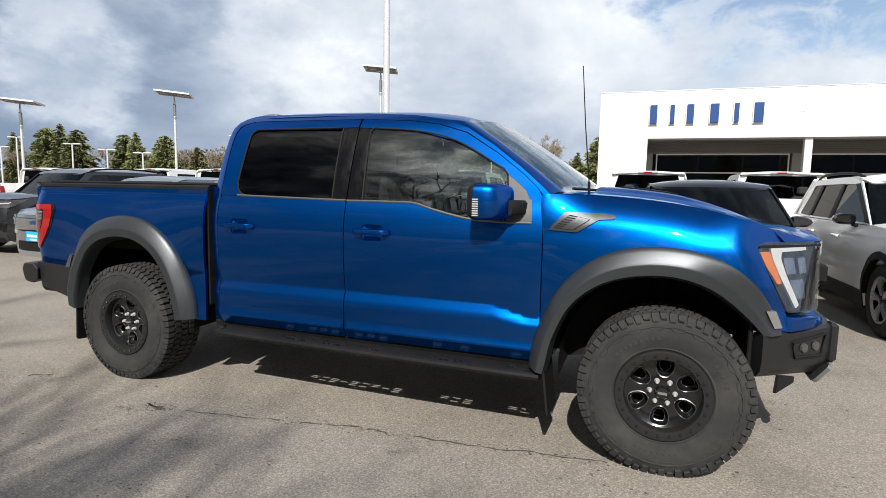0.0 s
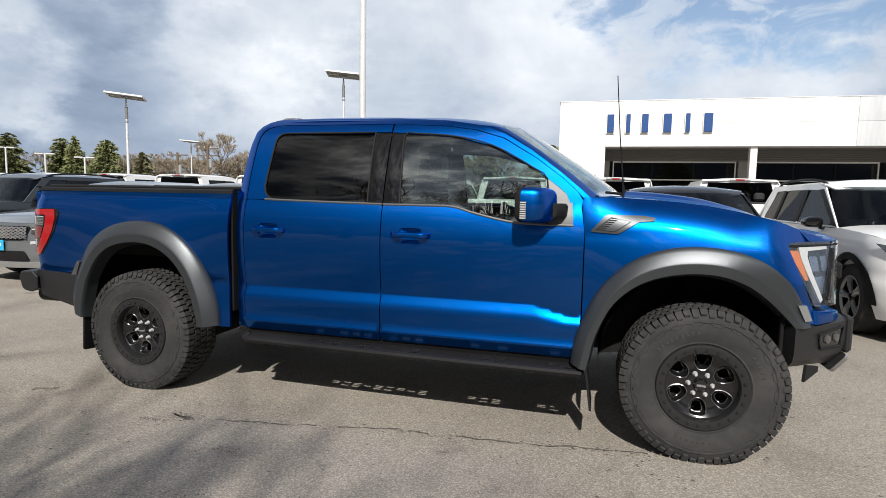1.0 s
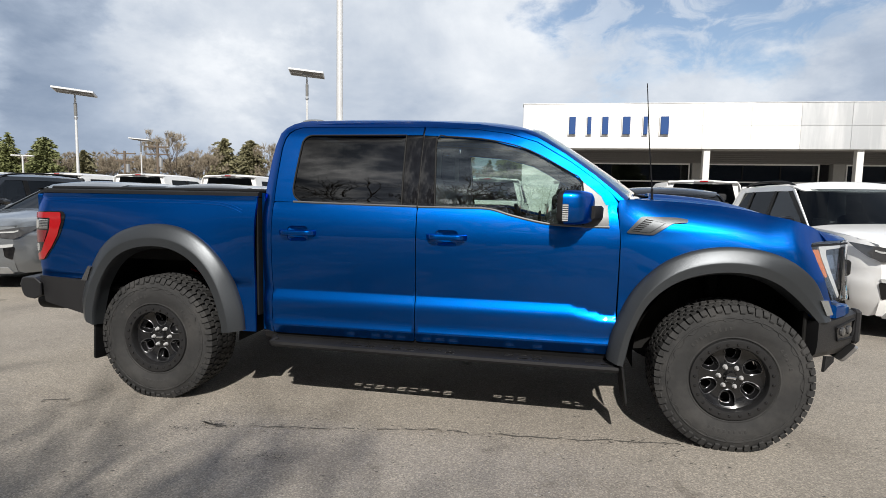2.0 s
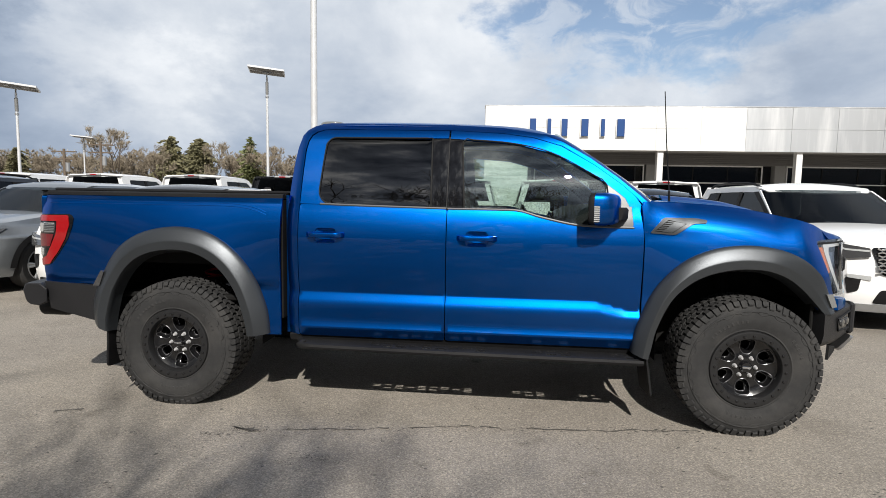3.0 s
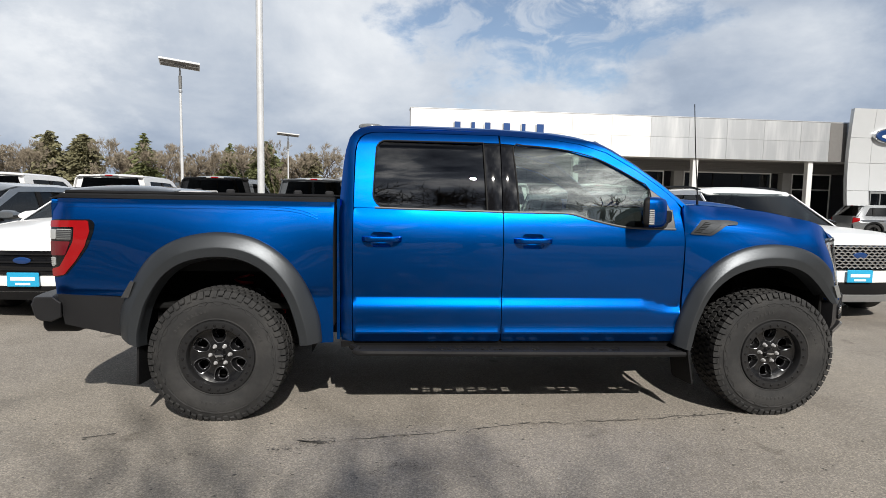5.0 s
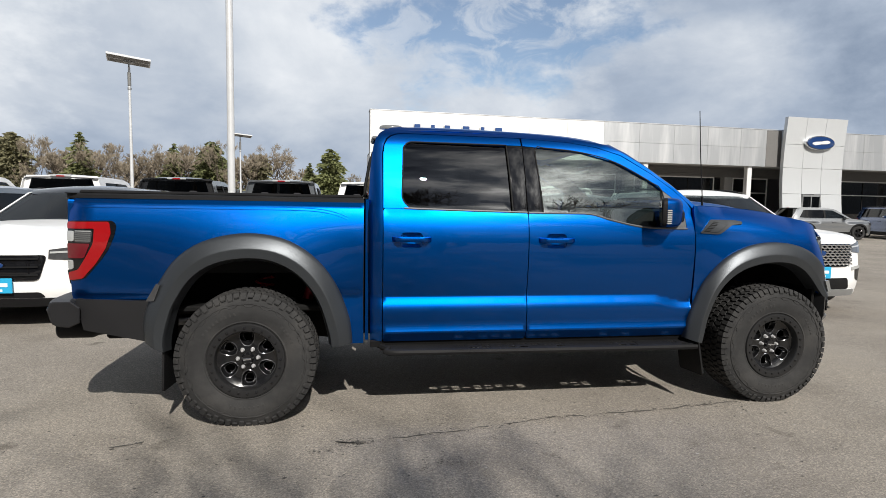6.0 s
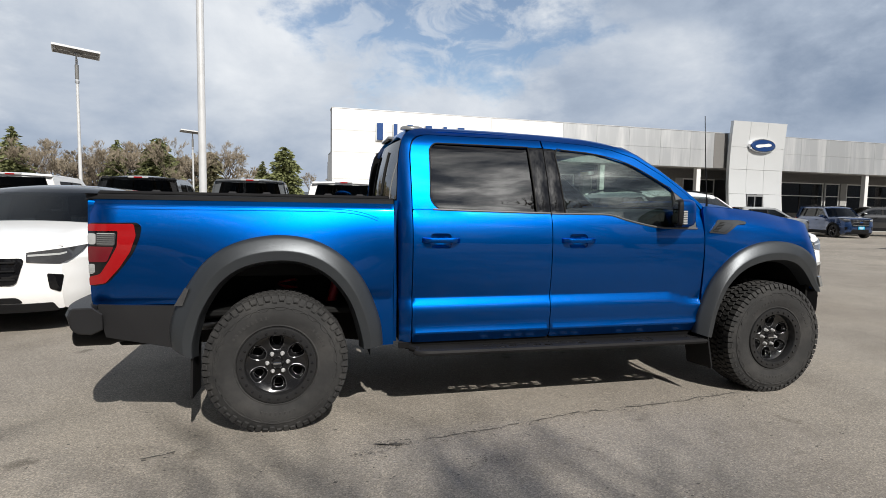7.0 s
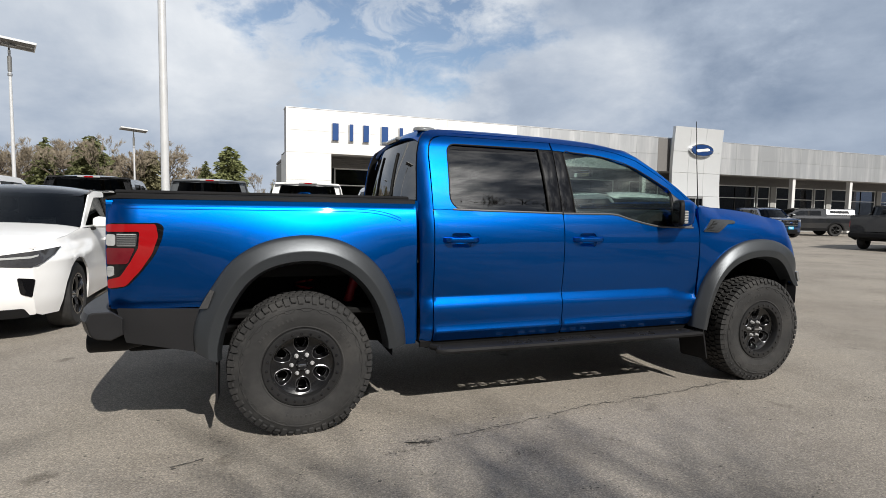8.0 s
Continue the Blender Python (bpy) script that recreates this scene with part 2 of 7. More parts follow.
PLATE_BLUE = material("plate_blue", (0.02, 0.36, 0.62), 0.5, vary=0.08)
PLATE_WHITE = material("plate_white", (0.8, 0.8, 0.8), 0.5, vary=0.03)
OVAL_BLUE = material("badge_blue", (0.008, 0.040, 0.15), 0.25, coat=0.6, vary=0.06)
LETTER_BLUE = material("sign_blue", (0.012, 0.060, 0.215), 0.4, vary=0.06, scale=4)
PANEL_WHITE = material("white_facade", (0.80, 0.80, 0.79), 0.5, vary=0.02, scale=2, dirt=(0.68, 0.67, 0.64), dirt_amount=0.3, dirt_scale=0.6, per_object=0.02)
PANEL_SILVER = material("silver_facade", (0.62, 0.64, 0.66), 0.48, 0.92, vary=0.06, scale=0.5, dirt=(0.86, 0.87, 0.88), dirt_amount=0.9, dirt_scale=1.6, per_object=0.05, streaks=True)
BRUSHED = material("brushed_aluminium", (0.66, 0.68, 0.695), 0.44, 0.40, vary=0.03, scale=2, dirt=(0.62, 0.63, 0.63), dirt_amount=0.3, dirt_scale=0.4)
PANEL_GAP = material("panel_gap", (0.48, 0.48, 0.48), 0.6, vary=0.1)
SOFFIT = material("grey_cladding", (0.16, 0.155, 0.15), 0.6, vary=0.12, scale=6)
WALL_GREY = material("grey_wall", (0.30, 0.30, 0.29), 0.8, vary=0.1, scale=4)
FRAME_WHITE = material("white_frame", (0.72, 0.72, 0.71), 0.4, vary=0.04)
SHOP_GLASS = glass("shop_glass", (0.42, 0.43, 0.46), base_gloss=0.06)
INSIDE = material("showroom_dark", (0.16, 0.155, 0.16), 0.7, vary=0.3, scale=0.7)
POLE = material("painted_pole", (0.66, 0.67, 0.68), 0.45, 0.2, vary=0.06, scale=8, dirt=(0.45, 0.45, 0.44), dirt_amount=0.35, dirt_scale=2.5)
GALV = material("galvanised", (0.42, 0.43, 0.44), 0.45, 0.7, vary=0.15, scale=15)
LAMP_HEAD = material("lamp_housing", (0.20, 0.20, 0.195), 0.5, 0.3, vary=0.1)
CONCRETE = material("concrete", (0.42, 0.40, 0.37), 0.85, vary=0.12, scale=12, bump=0.3, bump_scale=60, dirt=(0.28, 0.26, 0.24), dirt_amount=0.5)
BARK = material("bark", (0.10, 0.078, 0.06), 0.9, vary=0.3, scale=25, bump=0.5, bump_scale=40)
# twigs lighter than the bark, with aerial haze mixed into the colour
TWIG = material("bare_twigs", (0.27, 0.228, 0.170), 0.9, vary=0.35, scale=0.6)
NEEDLES = material("conifer_needles", (0.150, 0.165, 0.066), 0.75, vary=0.45, scale=0.9, per_object=0.25)
NEEDLES_DRY = material("brownish_needles", (0.170, 0.160, 0.088), 0.8, vary=0.4, scale=0.8, per_object=0.2)
WOODPOLE = material("timber_pole", (0.13, 0.10, 0.075), 0.9, vary=0.3, scale=10)
HILL = material("far_hill", (0.06, 0.072, 0.085), 1.0, vary=0.2, scale=0.02)
CRACK = material("crack_tar", (0.08, 0.075, 0.068), 0.9, vary=0.3, scale=20)


def asphalt():
    m = material("worn_asphalt", (0.195, 0.186, 0.172), 0.85)
    nt = m.node_tree
    nodes, link = nt.nodes, nt.links.new
    p = nodes["Principled BSDF"]
    coord = nodes.new("ShaderNodeTexCoord")

    def tex(sc, detail, rough):
        n = nodes.new("ShaderNodeTexNoise")
        n.inputs["Scale"].default_value, n.inputs["Detail"].default_value, n.inputs["Roughness"].default_value = sc, detail, rough
        link(coord.outputs["Object"], n.inputs["Vector"])
        return n.outputs["Fac"]

    def ramp(fac, stops):
        r = nodes.new("ShaderNodeValToRGB")
        els = r.color_ramp.elements
        while len(els) < len(stops):
            els.new(0.5)
        for el, (pos, col) in zip(els, stops):
            el.position, el.color = pos, (*col, 1)
        link(fac, r.inputs[0])
        return r.outputs[0]

    def mul(a, b):
        n = nodes.new("ShaderNodeMix")
        n.data_type, n.blend_type = "RGBA", "MULTIPLY"
        n.inputs["Factor"].default_value = 1
        link(a, n.inputs["A"])
        link(b, n.inputs["B"])
        return n.outputs["Result"]

    grain = ramp(tex(85, 3, 0.7), [(0.30, (0.55, 0.55, 0.55)), (0.5, (1, 1, 1)), (0.72, (1.0, 0.99, 0.97))])
    stone = nodes.new("ShaderNodeTexVoronoi")
    stone.inputs["Scale"].default_value = 130
    link(coord.outputs["Object"], stone.inputs["Vector"])
    sep = nodes.new("ShaderNodeSeparateColor")
    link(stone.outputs["Color"], sep.inputs[0])
    chips = ramp(sep.outputs[0], [(0.0, (0.72, 0.71, 0.70)), (0.7, (1, 1, 1)), (1.0, (1.38, 1.34, 1.29))])
    stain = mul(ramp(tex(0.9, 9, 0.62), [(0.28, (0.74, 0.73, 0.72)), (0.5, (1, 1, 1)), (0.75, (1.10, 1.09, 1.06))]), ramp(tex(0.28, 7, 0.66), [(0.34, (0.80, 0.79, 0.79)), (0.52, (1, 1, 1)), (0.68, (1.08, 1.07, 1.05))]))
    spots = ramp(tex(3.3, 5, 0.5), [(0.26, (0.58, 0.57, 0.56)), (0.34, (1, 1, 1))])
    base = nodes.new("ShaderNodeRGB")
    base.outputs[0].default_value = (0.298, 0.273, 0.240, 1)
    col = mul(mul(mul(mul(base.outputs[0], grain), chips), stain), spots)
    link(col, p.inputs["Base Color"])
    b = nodes.new("ShaderNodeBump")
    b.inputs["Strength"].default_value, b.inputs["Distance"].default_value = 0.5, 0.006
    link(tex(140, 4, 0.7), b.inputs["Height"])
    link(b.outputs[0], p.inputs["Normal"])
    p.inputs["Specular IOR Level"].default_value = 0.3
    return m


ASPHALT = asphalt()

# ---- mesh tools ----
class Geo:
    """Vertices and faces that grow piece by piece into one mesh."""

    def __init__(self):
        self.v, self.f, self.n = [], [], {}

    def add(self, verts, faces):
        n = len(self.v)
        self.v.extend(tuple(p) for p in verts)
        self.f.extend(tuple(i + n for i in f) for f in faces)
        return self

    def box(self, x0, x1, y0, y1, z0, z1, c=0.004, m=None):
        """A box with chamfered edges."""
        c = min(c, (x1 - x0) / 2.5, (y1 - y0) / 2.5, (z1 - z0) / 2.5)
        lo, hi = (x0, y0, z0), (x1, y1, z1)
        verts, at = [], {}
        for sx in (0, 1):
            for sy in (0, 1):
                for sz in (0, 1):
                    s = (sx, sy, sz)
                    for k in range(3):
                        p = [(hi[a] - c if s[a] else lo[a] + c) for a in range(3)]
                        p[k] = hi[k] if s[k] else lo[k]
                        at[(s, k)] = len(verts)
                        verts.append(p)
        faces = []
        for k in range(3):
            a, b = (k + 1) % 3, (k + 2) % 3
            for side in (0, 1):
                ring = []
                for ia, ib in ((0, 0), (1, 0), (1, 1), (0, 1)):
                    s = [0, 0, 0]
                    s[k], s[a], s[b] = side, ia, ib
                    ring.append(at[(tuple(s), k)])
                faces.append(ring if side else ring[::-1])
            for ia in (0, 1):
                for ib in (0, 1):
                    s0, s1 = [0, 0, 0], [0, 0, 0]
                    s0[a], s0[b], s1[a], s1[b], s1[k] = ia, ib, ia, ib, 1
                    s0, s1 = tuple(s0), tuple(s1)
                    q = [at[(s0, a)], at[(s1, a)], at[(s1, b)], at[(s0, b)]]
                    faces.append(q if ia == ib else q[::-1])
        for sx in (0, 1):
            for sy in (0, 1):
                for sz in (0, 1):
                    s = (sx, sy, sz)
                    t = [at[(s, 0)], at[(s, 1)], at[(s, 2)]]
                    faces.append(t if (sx + sy + sz) % 2 else t[::-1])
        if m is not None:
            verts = [m @ Vector(p) for p in verts]
        return self.add(verts, faces)

    def cyl(self, a, b, r, r2=None, seg=16, cap=True):
        """A cylinder or cone from a to b."""
        a, b = Vector(a), Vector(b)
        r2 = r if r2 is None else r2
        q = (b - a).to_track_quat("Z", "Y")
        verts = []
        for p, rad in ((a, r), (b, r2)):
            for i in range(seg):
                w = 2 * math.pi * i / seg
                verts.append(p + q @ Vector((rad * math.cos(w), rad * math.sin(w), 0)))
        faces = [(i, (i + 1) % seg, seg + (i + 1) % seg, seg + i) for i in range(seg)]
        if cap:
            faces += [tuple(range(seg))[::-1], tuple(range(seg, 2 * seg))]
        return self.add(verts, faces)

    def lathe(self, prof, seg=48, axis="y", at=(0, 0, 0), closed=False):
        """Turn a profile of (radius, along) round an axis."""
        verts, n = [], len(prof)
        for i in range(seg):
            w = 2 * math.pi * i / seg
            for r, h in prof:
                if axis == "y":
                    verts.append((at[0] + r * math.cos(w), at[1] + h, at[2] + r * math.sin(w)))
                else:
                    verts.append((at[0] + r * math.cos(w), at[1] + r * math.sin(w), at[2] + h))
        faces = []
        for i in range(seg):
            j = (i + 1) % seg
            for k in range(n if closed else n - 1):
                l = (k + 1) % n
                q = (i * n + k, j * n + k, j * n + l, i * n + l)
                faces.append(q if axis == "z" else q[::-1])
        return self.add(verts, faces)

    def loft(self, rings, close=True, cap=True):
        """Skin from ring to ring."""
        n = len(rings[0])
        verts = [p for r in rings for p in r]
        faces = []
        for i in range(len(rings) - 1):
            for k in range(n if close else n - 1):
                l = (k + 1) % n
                faces.append((i * n + k, i * n + l, (i + 1) * n + l, (i + 1) * n + k))
        if cap and close:
            faces += [tuple(range(n))[::-1], tuple(range((len(rings) - 1) * n, len(rings) * n))]
        return self.add(verts, faces)

    def tube(self, pts, r, seg=8, taper=None):
        """A round bar along points."""
        rings = []
        pts = [Vector(p) for p in pts]
        for i, p in enumerate(pts):
            d = (pts[min(i + 1, len(pts) - 1)] - pts[max(i - 1, 0)]).normalized()
            q = d.to_track_quat("Z", "Y")
            rad = r if taper is None else r + (taper - r) * i / (len(pts) - 1)
            rings.append([p + q @ Vector((rad * math.cos(2 * math.pi * k / seg), rad * math.sin(2 * math.pi * k / seg), 0)) for k in range(seg)])
        return self.loft(rings)

    def slab(self, outline, fn, depth, step=0.05, holes=(), rows=()):
        """A curved sheet over an outline in (a, b); fn gives its place in space. It has thickness and a rounded rim."""
        pts = dense(outline, step)
        n = len(pts)
        lo = [min(p[k] for p in pts) for k in (0, 1)]
        hi = [max(p[k] for p in pts) for k in (0, 1)]
        arr = np.array(pts)
        inner = []
        na, nb = max(1, int((hi[0] - lo[0]) / step)), max(1, int((hi[1] - lo[1]) / step))
        for i in range(1, na):
            for j in range(1, nb):
                q = (lo[0] + (hi[0] - lo[0]) * i / na, lo[1] + (hi[1] - lo[1]) * j / nb)
                if inside(q, pts) and np.min(np.sum((arr - q) ** 2, axis=1)) > (0.55 * step) ** 2:
                    inner.append(q)
        for b in rows:
            inner = [q for q in inner if abs(q[1] - b) > 0.35 * step]
        for b in rows:
            for i in range(1, 2 * na):
                q = (lo[0] + (hi[0] - lo[0]) * i / (2 * na), b)
                if inside(q, pts) and np.min(np.sum((arr - q) ** 2, axis=1)) > (0.2 * step) ** 2:
                    inner.append(q)
        v2, edges = [Vector(p) for p in pts], []
        for h in holes:
            hp = dense(h, step)
            edges += [(len(v2) + i, len(v2) + (i + 1) % len(hp)) for i in range(len(hp))]
            v2 += [Vector(p) for p in hp]
            ha = np.array(hp)
            inner = [q for q in inner if not inside(q, hp) and np.min(np.sum((ha - q) ** 2, axis=1)) > (0.4 * step) ** 2]
        v2 += [Vector(p) for p in inner]
        vs, _, fs, _, _, _ = delaunay_2d_cdt(v2, edges, [tuple(range(n))], 1, 1e-6)
        if holes:
            fs = [f for f in fs if not any(inside((sum(vs[i][0] for i in f) / 3, sum(vs[i][1] for i in f) / 3), h) for h in holes)]
        front, e = [], 1e-3
        norm = []
        for p in vs:
            a, b = p
            c = Vector(fn(a, b))
            nn = (Vector(fn(a + e, b)) - Vector(fn(a - e, b))).cross(Vector(fn(a, b + e)) - Vector(fn(a, b - e)))
            norm.append(nn.normalized() if nn.length > 1e-12 else Vector((0, 0, 1)))
            front.append(c)
        faces = [tuple(f) for f in fs]
        area = sum((vs[f[1]][0] - vs[f[0]][0]) * (vs[f[2]][1] - vs[f[0]][1]) - (vs[f[2]][0] - vs[f[0]][0]) * (vs[f[1]][1] - vs[f[0]][1]) for f in faces)
        if area < 0:
            faces = [f[::-1] for f in faces]
        count = {}
        for f in faces:
            for i in range(len(f)):
                count[(f[i], f[(i + 1) % len(f)])] = 1
        rim = [ed for ed in count if (ed[1], ed[0]) not in count]
        base, start = len(front), len(self.f)
        for i, f in enumerate(faces):
            self.n[start + i] = [norm[k] for k in f]
            self.n[start + len(faces) + i] = [-norm[k] for k in f[::-1]]
        back, faces_all = [p - nn * depth for p, nn in zip(front, norm)], list(faces)
        faces_all += [tuple(i + base for i in f[::-1]) for f in faces]
        faces_all += [(j, i, i + base, j + base) for i, j in rim]
        return self.add(front + back, faces_all)

    def flip(self, axis=1):
        """Mirror the whole."""
        out = Geo()
        out.v = [tuple(-c if k == axis else c for k, c in enumerate(p)) for p in self.v]
        out.f = [f[::-1] for f in self.f]
        out.n = {i: [Vector(tuple(-c if k == axis else c for k, c in enumerate(p))) for p in ns[::-1]] for i, ns in self.n.items()}
        return out


def dense(outline, step):
    out = []
    for i, p in enumerate(outline):
        q = outline[(i + 1) % len(outline)]
        k = max(1, int(math.dist(p, q) / step))
        out += [(p[0] + (q[0] - p[0]) * j / k, p[1] + (q[1] - p[1]) * j / k) for j in range(k)]
    return out


def inside(q, poly):
    hit, j = False, len(poly) - 1
    for i in range(len(poly)):
        (xi, yi), (xj, yj) = poly[i], poly[j]
        if (yi > q[1]) != (yj > q[1]) and q[0] < (xj - xi) * (q[1] - yi) / (yj - yi) + xi:
            hit = not hit
        j = i
    return hit


def rounded(outline, r=0.05, k=4):
    """The outline with its corners cut round."""
    out, n = [], len(outline)
    for i in range(n):
        a, p, b = (Vector(outline[(i + d) % n]) for d in (-1, 0, 1))
        rr = min(r, (a - p).length * 0.45, (b - p).length * 0.45)
        s, e = p + (a - p).normalized() * rr, p + (b - p).normalized() * rr
        for j in range(k + 1):
            t = j / k
            out.append(tuple(s * (1 - t) ** 2 + p * 2 * t * (1 - t) + e * t * t))
    return out


def curve(x, table):
    """Smooth value at x from a table of (x, value)."""
    if x <= table[0][0]:
        return table[0][1]
    for i in range(len(table) - 1):
        (x0, y0), (x1, y1) = table[i], table[i + 1]
        if x <= x1:
            m0 = (y1 - table[i - 1][1]) / (x1 - table[i - 1][0]) if i else (y1 - y0) / (x1 - x0)
            m1 = (table[i + 2][1] - y0) / (table[i + 2][0] - x0) if i + 2 < len(table) else (y1 - y0) / (x1 - x0)
            h = x1 - x0
            t = (x - x0) / h
            return (2 * t ** 3 - 3 * t * t + 1) * y0 + (t ** 3 - 2 * t * t + t) * h * m0 + (3 * t * t - 2 * t ** 3) * y1 + (t ** 3 - t * t) * h * m1
    return table[-1][1]


def line(x, table):
    for (x0, y0), (x1, y1) in zip(table, table[1:]):
        if x <= x1:
            return y0 + (y1 - y0) * max(0, (x - x0)) / (x1 - x0)
    return table[-1][1]


def part(name, geo, mat, parent=None, label="", smooth=38, at=None):
    """Link a Geo as one mesh object, under a thing or a part where given."""
    me = bpy.data.meshes.new(name)
    me.from_pydata(geo.v, [], geo.f)
    me.materials.append(mat)
    me.update()
    if geo.n:
        # sheets carry the true normals of their curve
        me.shade_smooth()
        loops = []
        for poly in me.polygons:
            own = geo.n.get(poly.index)
            loops += own if own else [poly.normal.copy()] * poly.loop_total
        me.normals_split_custom_set(loops)
    elif smooth:
        me.shade_smooth()
        me.set_sharp_from_angle(angle=radians(smooth))
    ob = new(name, me)
    if parent is not None:
        ob.parent = parent
    if at is not None:
        ob.matrix_basis = at
    if label:
        ob["label"] = label
    return ob


def base(name, m, label, category, group="", kind=""):
    ob = new(name)
    ob.empty_display_size = 0.1
    ob.matrix_world = m
    return tagged(ob, label, category, group, kind)

# ---- ground ----
g = Geo()
cuts = [-3000, -400, -60, -20, -8, -2, 4, 10, 20, 60, 400, 3000]
n = len(cuts)
g.add([(x, y, 0) for x in cuts for y in cuts], [(i * n + j, (i + 1) * n + j, (i + 1) * n + j + 1, i * n + j + 1) for i in range(n - 1) for j in range(n - 1)])
ground = tagged(part("ground", g, ASPHALT, smooth=0), "grey weathered asphalt car park with cracks and stains", "ground", kind="structure")


def fleck(g, rnd, x, y, r):
    """One flat ragged crumb."""
    n = rnd.choice((4, 5, 6))
    a0 = rnd.uniform(0, 6)
    g.add([(x + r * rnd.uniform(0.5, 1.5) * math.cos(a0 + 2 * math.pi * i / n) * 1.4, y + r * rnd.uniform(0.5, 1.3) * math.sin(a0 + 2 * math.pi * i / n), 0.0035) for i in range(n)], [tuple(range(n))])


def crack(pts, width, name_label):
    """A thin wandering crack of ragged width."""
    rnd = random.Random(str(pts))
    line_pts = []
    for (x0, y0), (x1, y1) in zip(pts, pts[1:]):
        k = max(2, int(math.dist((x0, y0), (x1, y1)) / 0.03))
        for i in range(k):
            t = i / k
            line_pts.append((x0 + (x1 - x0) * t, y0 + (y1 - y0) * t))
    g, off, verts = Geo(), 0.0, []
    for i, (x, y) in enumerate(line_pts):
        off = off * 0.8 + rnd.uniform(-0.012, 0.012)
        w = width * rnd.uniform(0.15, 1.0) * (0.3 + 0.7 * abs(math.sin(i * 0.21 + width * 90)))
        verts += [(x, y + off - w, 0.004), (x, y + off + w, 0.004)]
    g.add(verts, [(2 * i, 2 * i + 2, 2 * i + 3, 2 * i + 1) for i in range(len(line_pts) - 1) if noise.noise((line_pts[i][0] * 5.1, line_pts[i][1] * 5.1, width * 300)) > -0.28])
    # crumbs of tar along it
    for x, y in line_pts:
        for k in range(3):
            if rnd.random() < 0.55:
                fleck(g, rnd, x + rnd.gauss(0, 0.03), y + rnd.gauss(0, 0.028), rnd.uniform(0.002, 0.007))
    return tagged(part("crack", g, CRACK, ground, smooth=0), name_label)


crack([(-2.87, 2.785), (-2.72, 2.77), (-2.59, 2.795), (-2.39, 2.815), (-2.14, 2.862), (-1.88, 2.905), (-1.26, 2.99), (-1.03, 3.012), (-0.25, 3.085), (0.05, 3.10)], 0.010, "dark ragged crack across the asphalt")
crack([(-4.12, 2.85), (-4.02, 2.88), (-3.93, 2.92)], 0.008, "short dark crack")
crack([(-2.86, 2.79), (-2.76, 2.765), (-2.60, 2.79)], 0.012, "short dark crack")

# worn spots where the dark binder shows: x, y, how many flecks, half width
WORN = ((-2.97, 2.67, 26, 0.03), (-2.87, 2.67, 26, 0.03), (-2.75, 2.75, 110, 0.055), (-2.44, 2.74, 22, 0.03), (-2.37, 2.4, 36, 0.04), (-2.26, 2.47, 40, 0.06), (-2.17, 2.42, 24, 0.04), (-1.94, 2.73, 20, 0.03), (-2.87, 3.01, 24, 0.06), (-3.41, 2.63, 20, 0.03))

# grit and tar spots strewn over the asphalt
rnd = random.Random(8)
for label, mat, count, small, big in (("dark tar crumbs strewn on asphalt", CRACK, 1100, 0.002, 0.008), ("pale stone chips strewn on asphalt", CONCRETE, 700, 0.002, 0.006)):
    g = Geo()
    for k in range(count):
        fleck(g, rnd, rnd.uniform(-6.5, 2.5), rnd.uniform(0.6, 3.4) if rnd.random() < 0.8 else rnd.uniform(3.4, 5.6), rnd.uniform(small, big) * rnd.uniform(0.6, 1.2))
    for k in range(6 if mat == CRACK else 0):
        cx, cy = rnd.uniform(-5.5, 1.8), rnd.uniform(0.9, 3.0)
        for j in range(rnd.randint(10, 34)):
            fleck(g, rnd, cx + rnd.gauss(0, 0.10), cy + rnd.gauss(0, 0.03), rnd.uniform(0.002, 0.006))
    for cx, cy, n, wide_by in WORN if mat == CRACK else ():
        for j in range(n):
            fleck(g, rnd, cx + rnd.gauss(0, wide_by), cy + rnd.gauss(0, 0.022), rnd.uniform(0.0015, 0.0045))
    tagged(part("grit", g, mat, ground, smooth=0), label, kind="stuff")

# ---- the blue pickup ----
TX, TY = -1.57, 4.14
truck = base("pickup_truck", pose(TX, TY, 0), "metallic blue crew cab off-road pickup with black flares and beadlock wheels", "pickup truck")
REAR, FRONT, HUB_Z = -3.42, 0.27, 0.420


def T(x, v, z):
    """A place on the truck: along the world's x, out from its middle towards the near side, up."""
    return (x - TX, -v, z)


SIDE = [(0.44, 0.955), (0.50, 0.978), (0.552, 1.004), (0.566, 1.012), (0.576, 1.010), (0.592, 1.002), (0.62, 1.003), (0.69, 1.010), (0.72, 1.009), (0.740, 1.005), (0.794, 0.986), (0.805, 0.987),
        (0.88, 0.999), (0.98, 1.008), (1.08, 1.012), (1.16, 1.012), (1.22, 1.007), (1.28, 0.997), (1.33, 0.984), (1.37, 0.969)]


def side(x, z):
    if x > -0.66 and abs(z - 0.77) < 0.15:
        # the crease dips towards the front edge of the door
        t = min(1, (x + 0.66) / 0.24)
        z += 0.05 * t * t * (3 - 2 * t) * math.cos(math.pi / 2 * (z - 0.77) / 0.15) ** 2
    if z > 1.37:
        return 0.969 - (z - 1.37) * 0.365 + 0.22 * (0.0529 - (z - 1.60) ** 2) - max(0, z - 1.80) ** 2 * 3
    return line(z, SIDE) * 0.35 + 0.65 * curve(z, SIDE)


def dome(x, z, cx):
    d = math.hypot(x - cx, (z - 0.55) * 0.9)
    return 0.05 * math.exp(-(d / 0.62) ** 4)


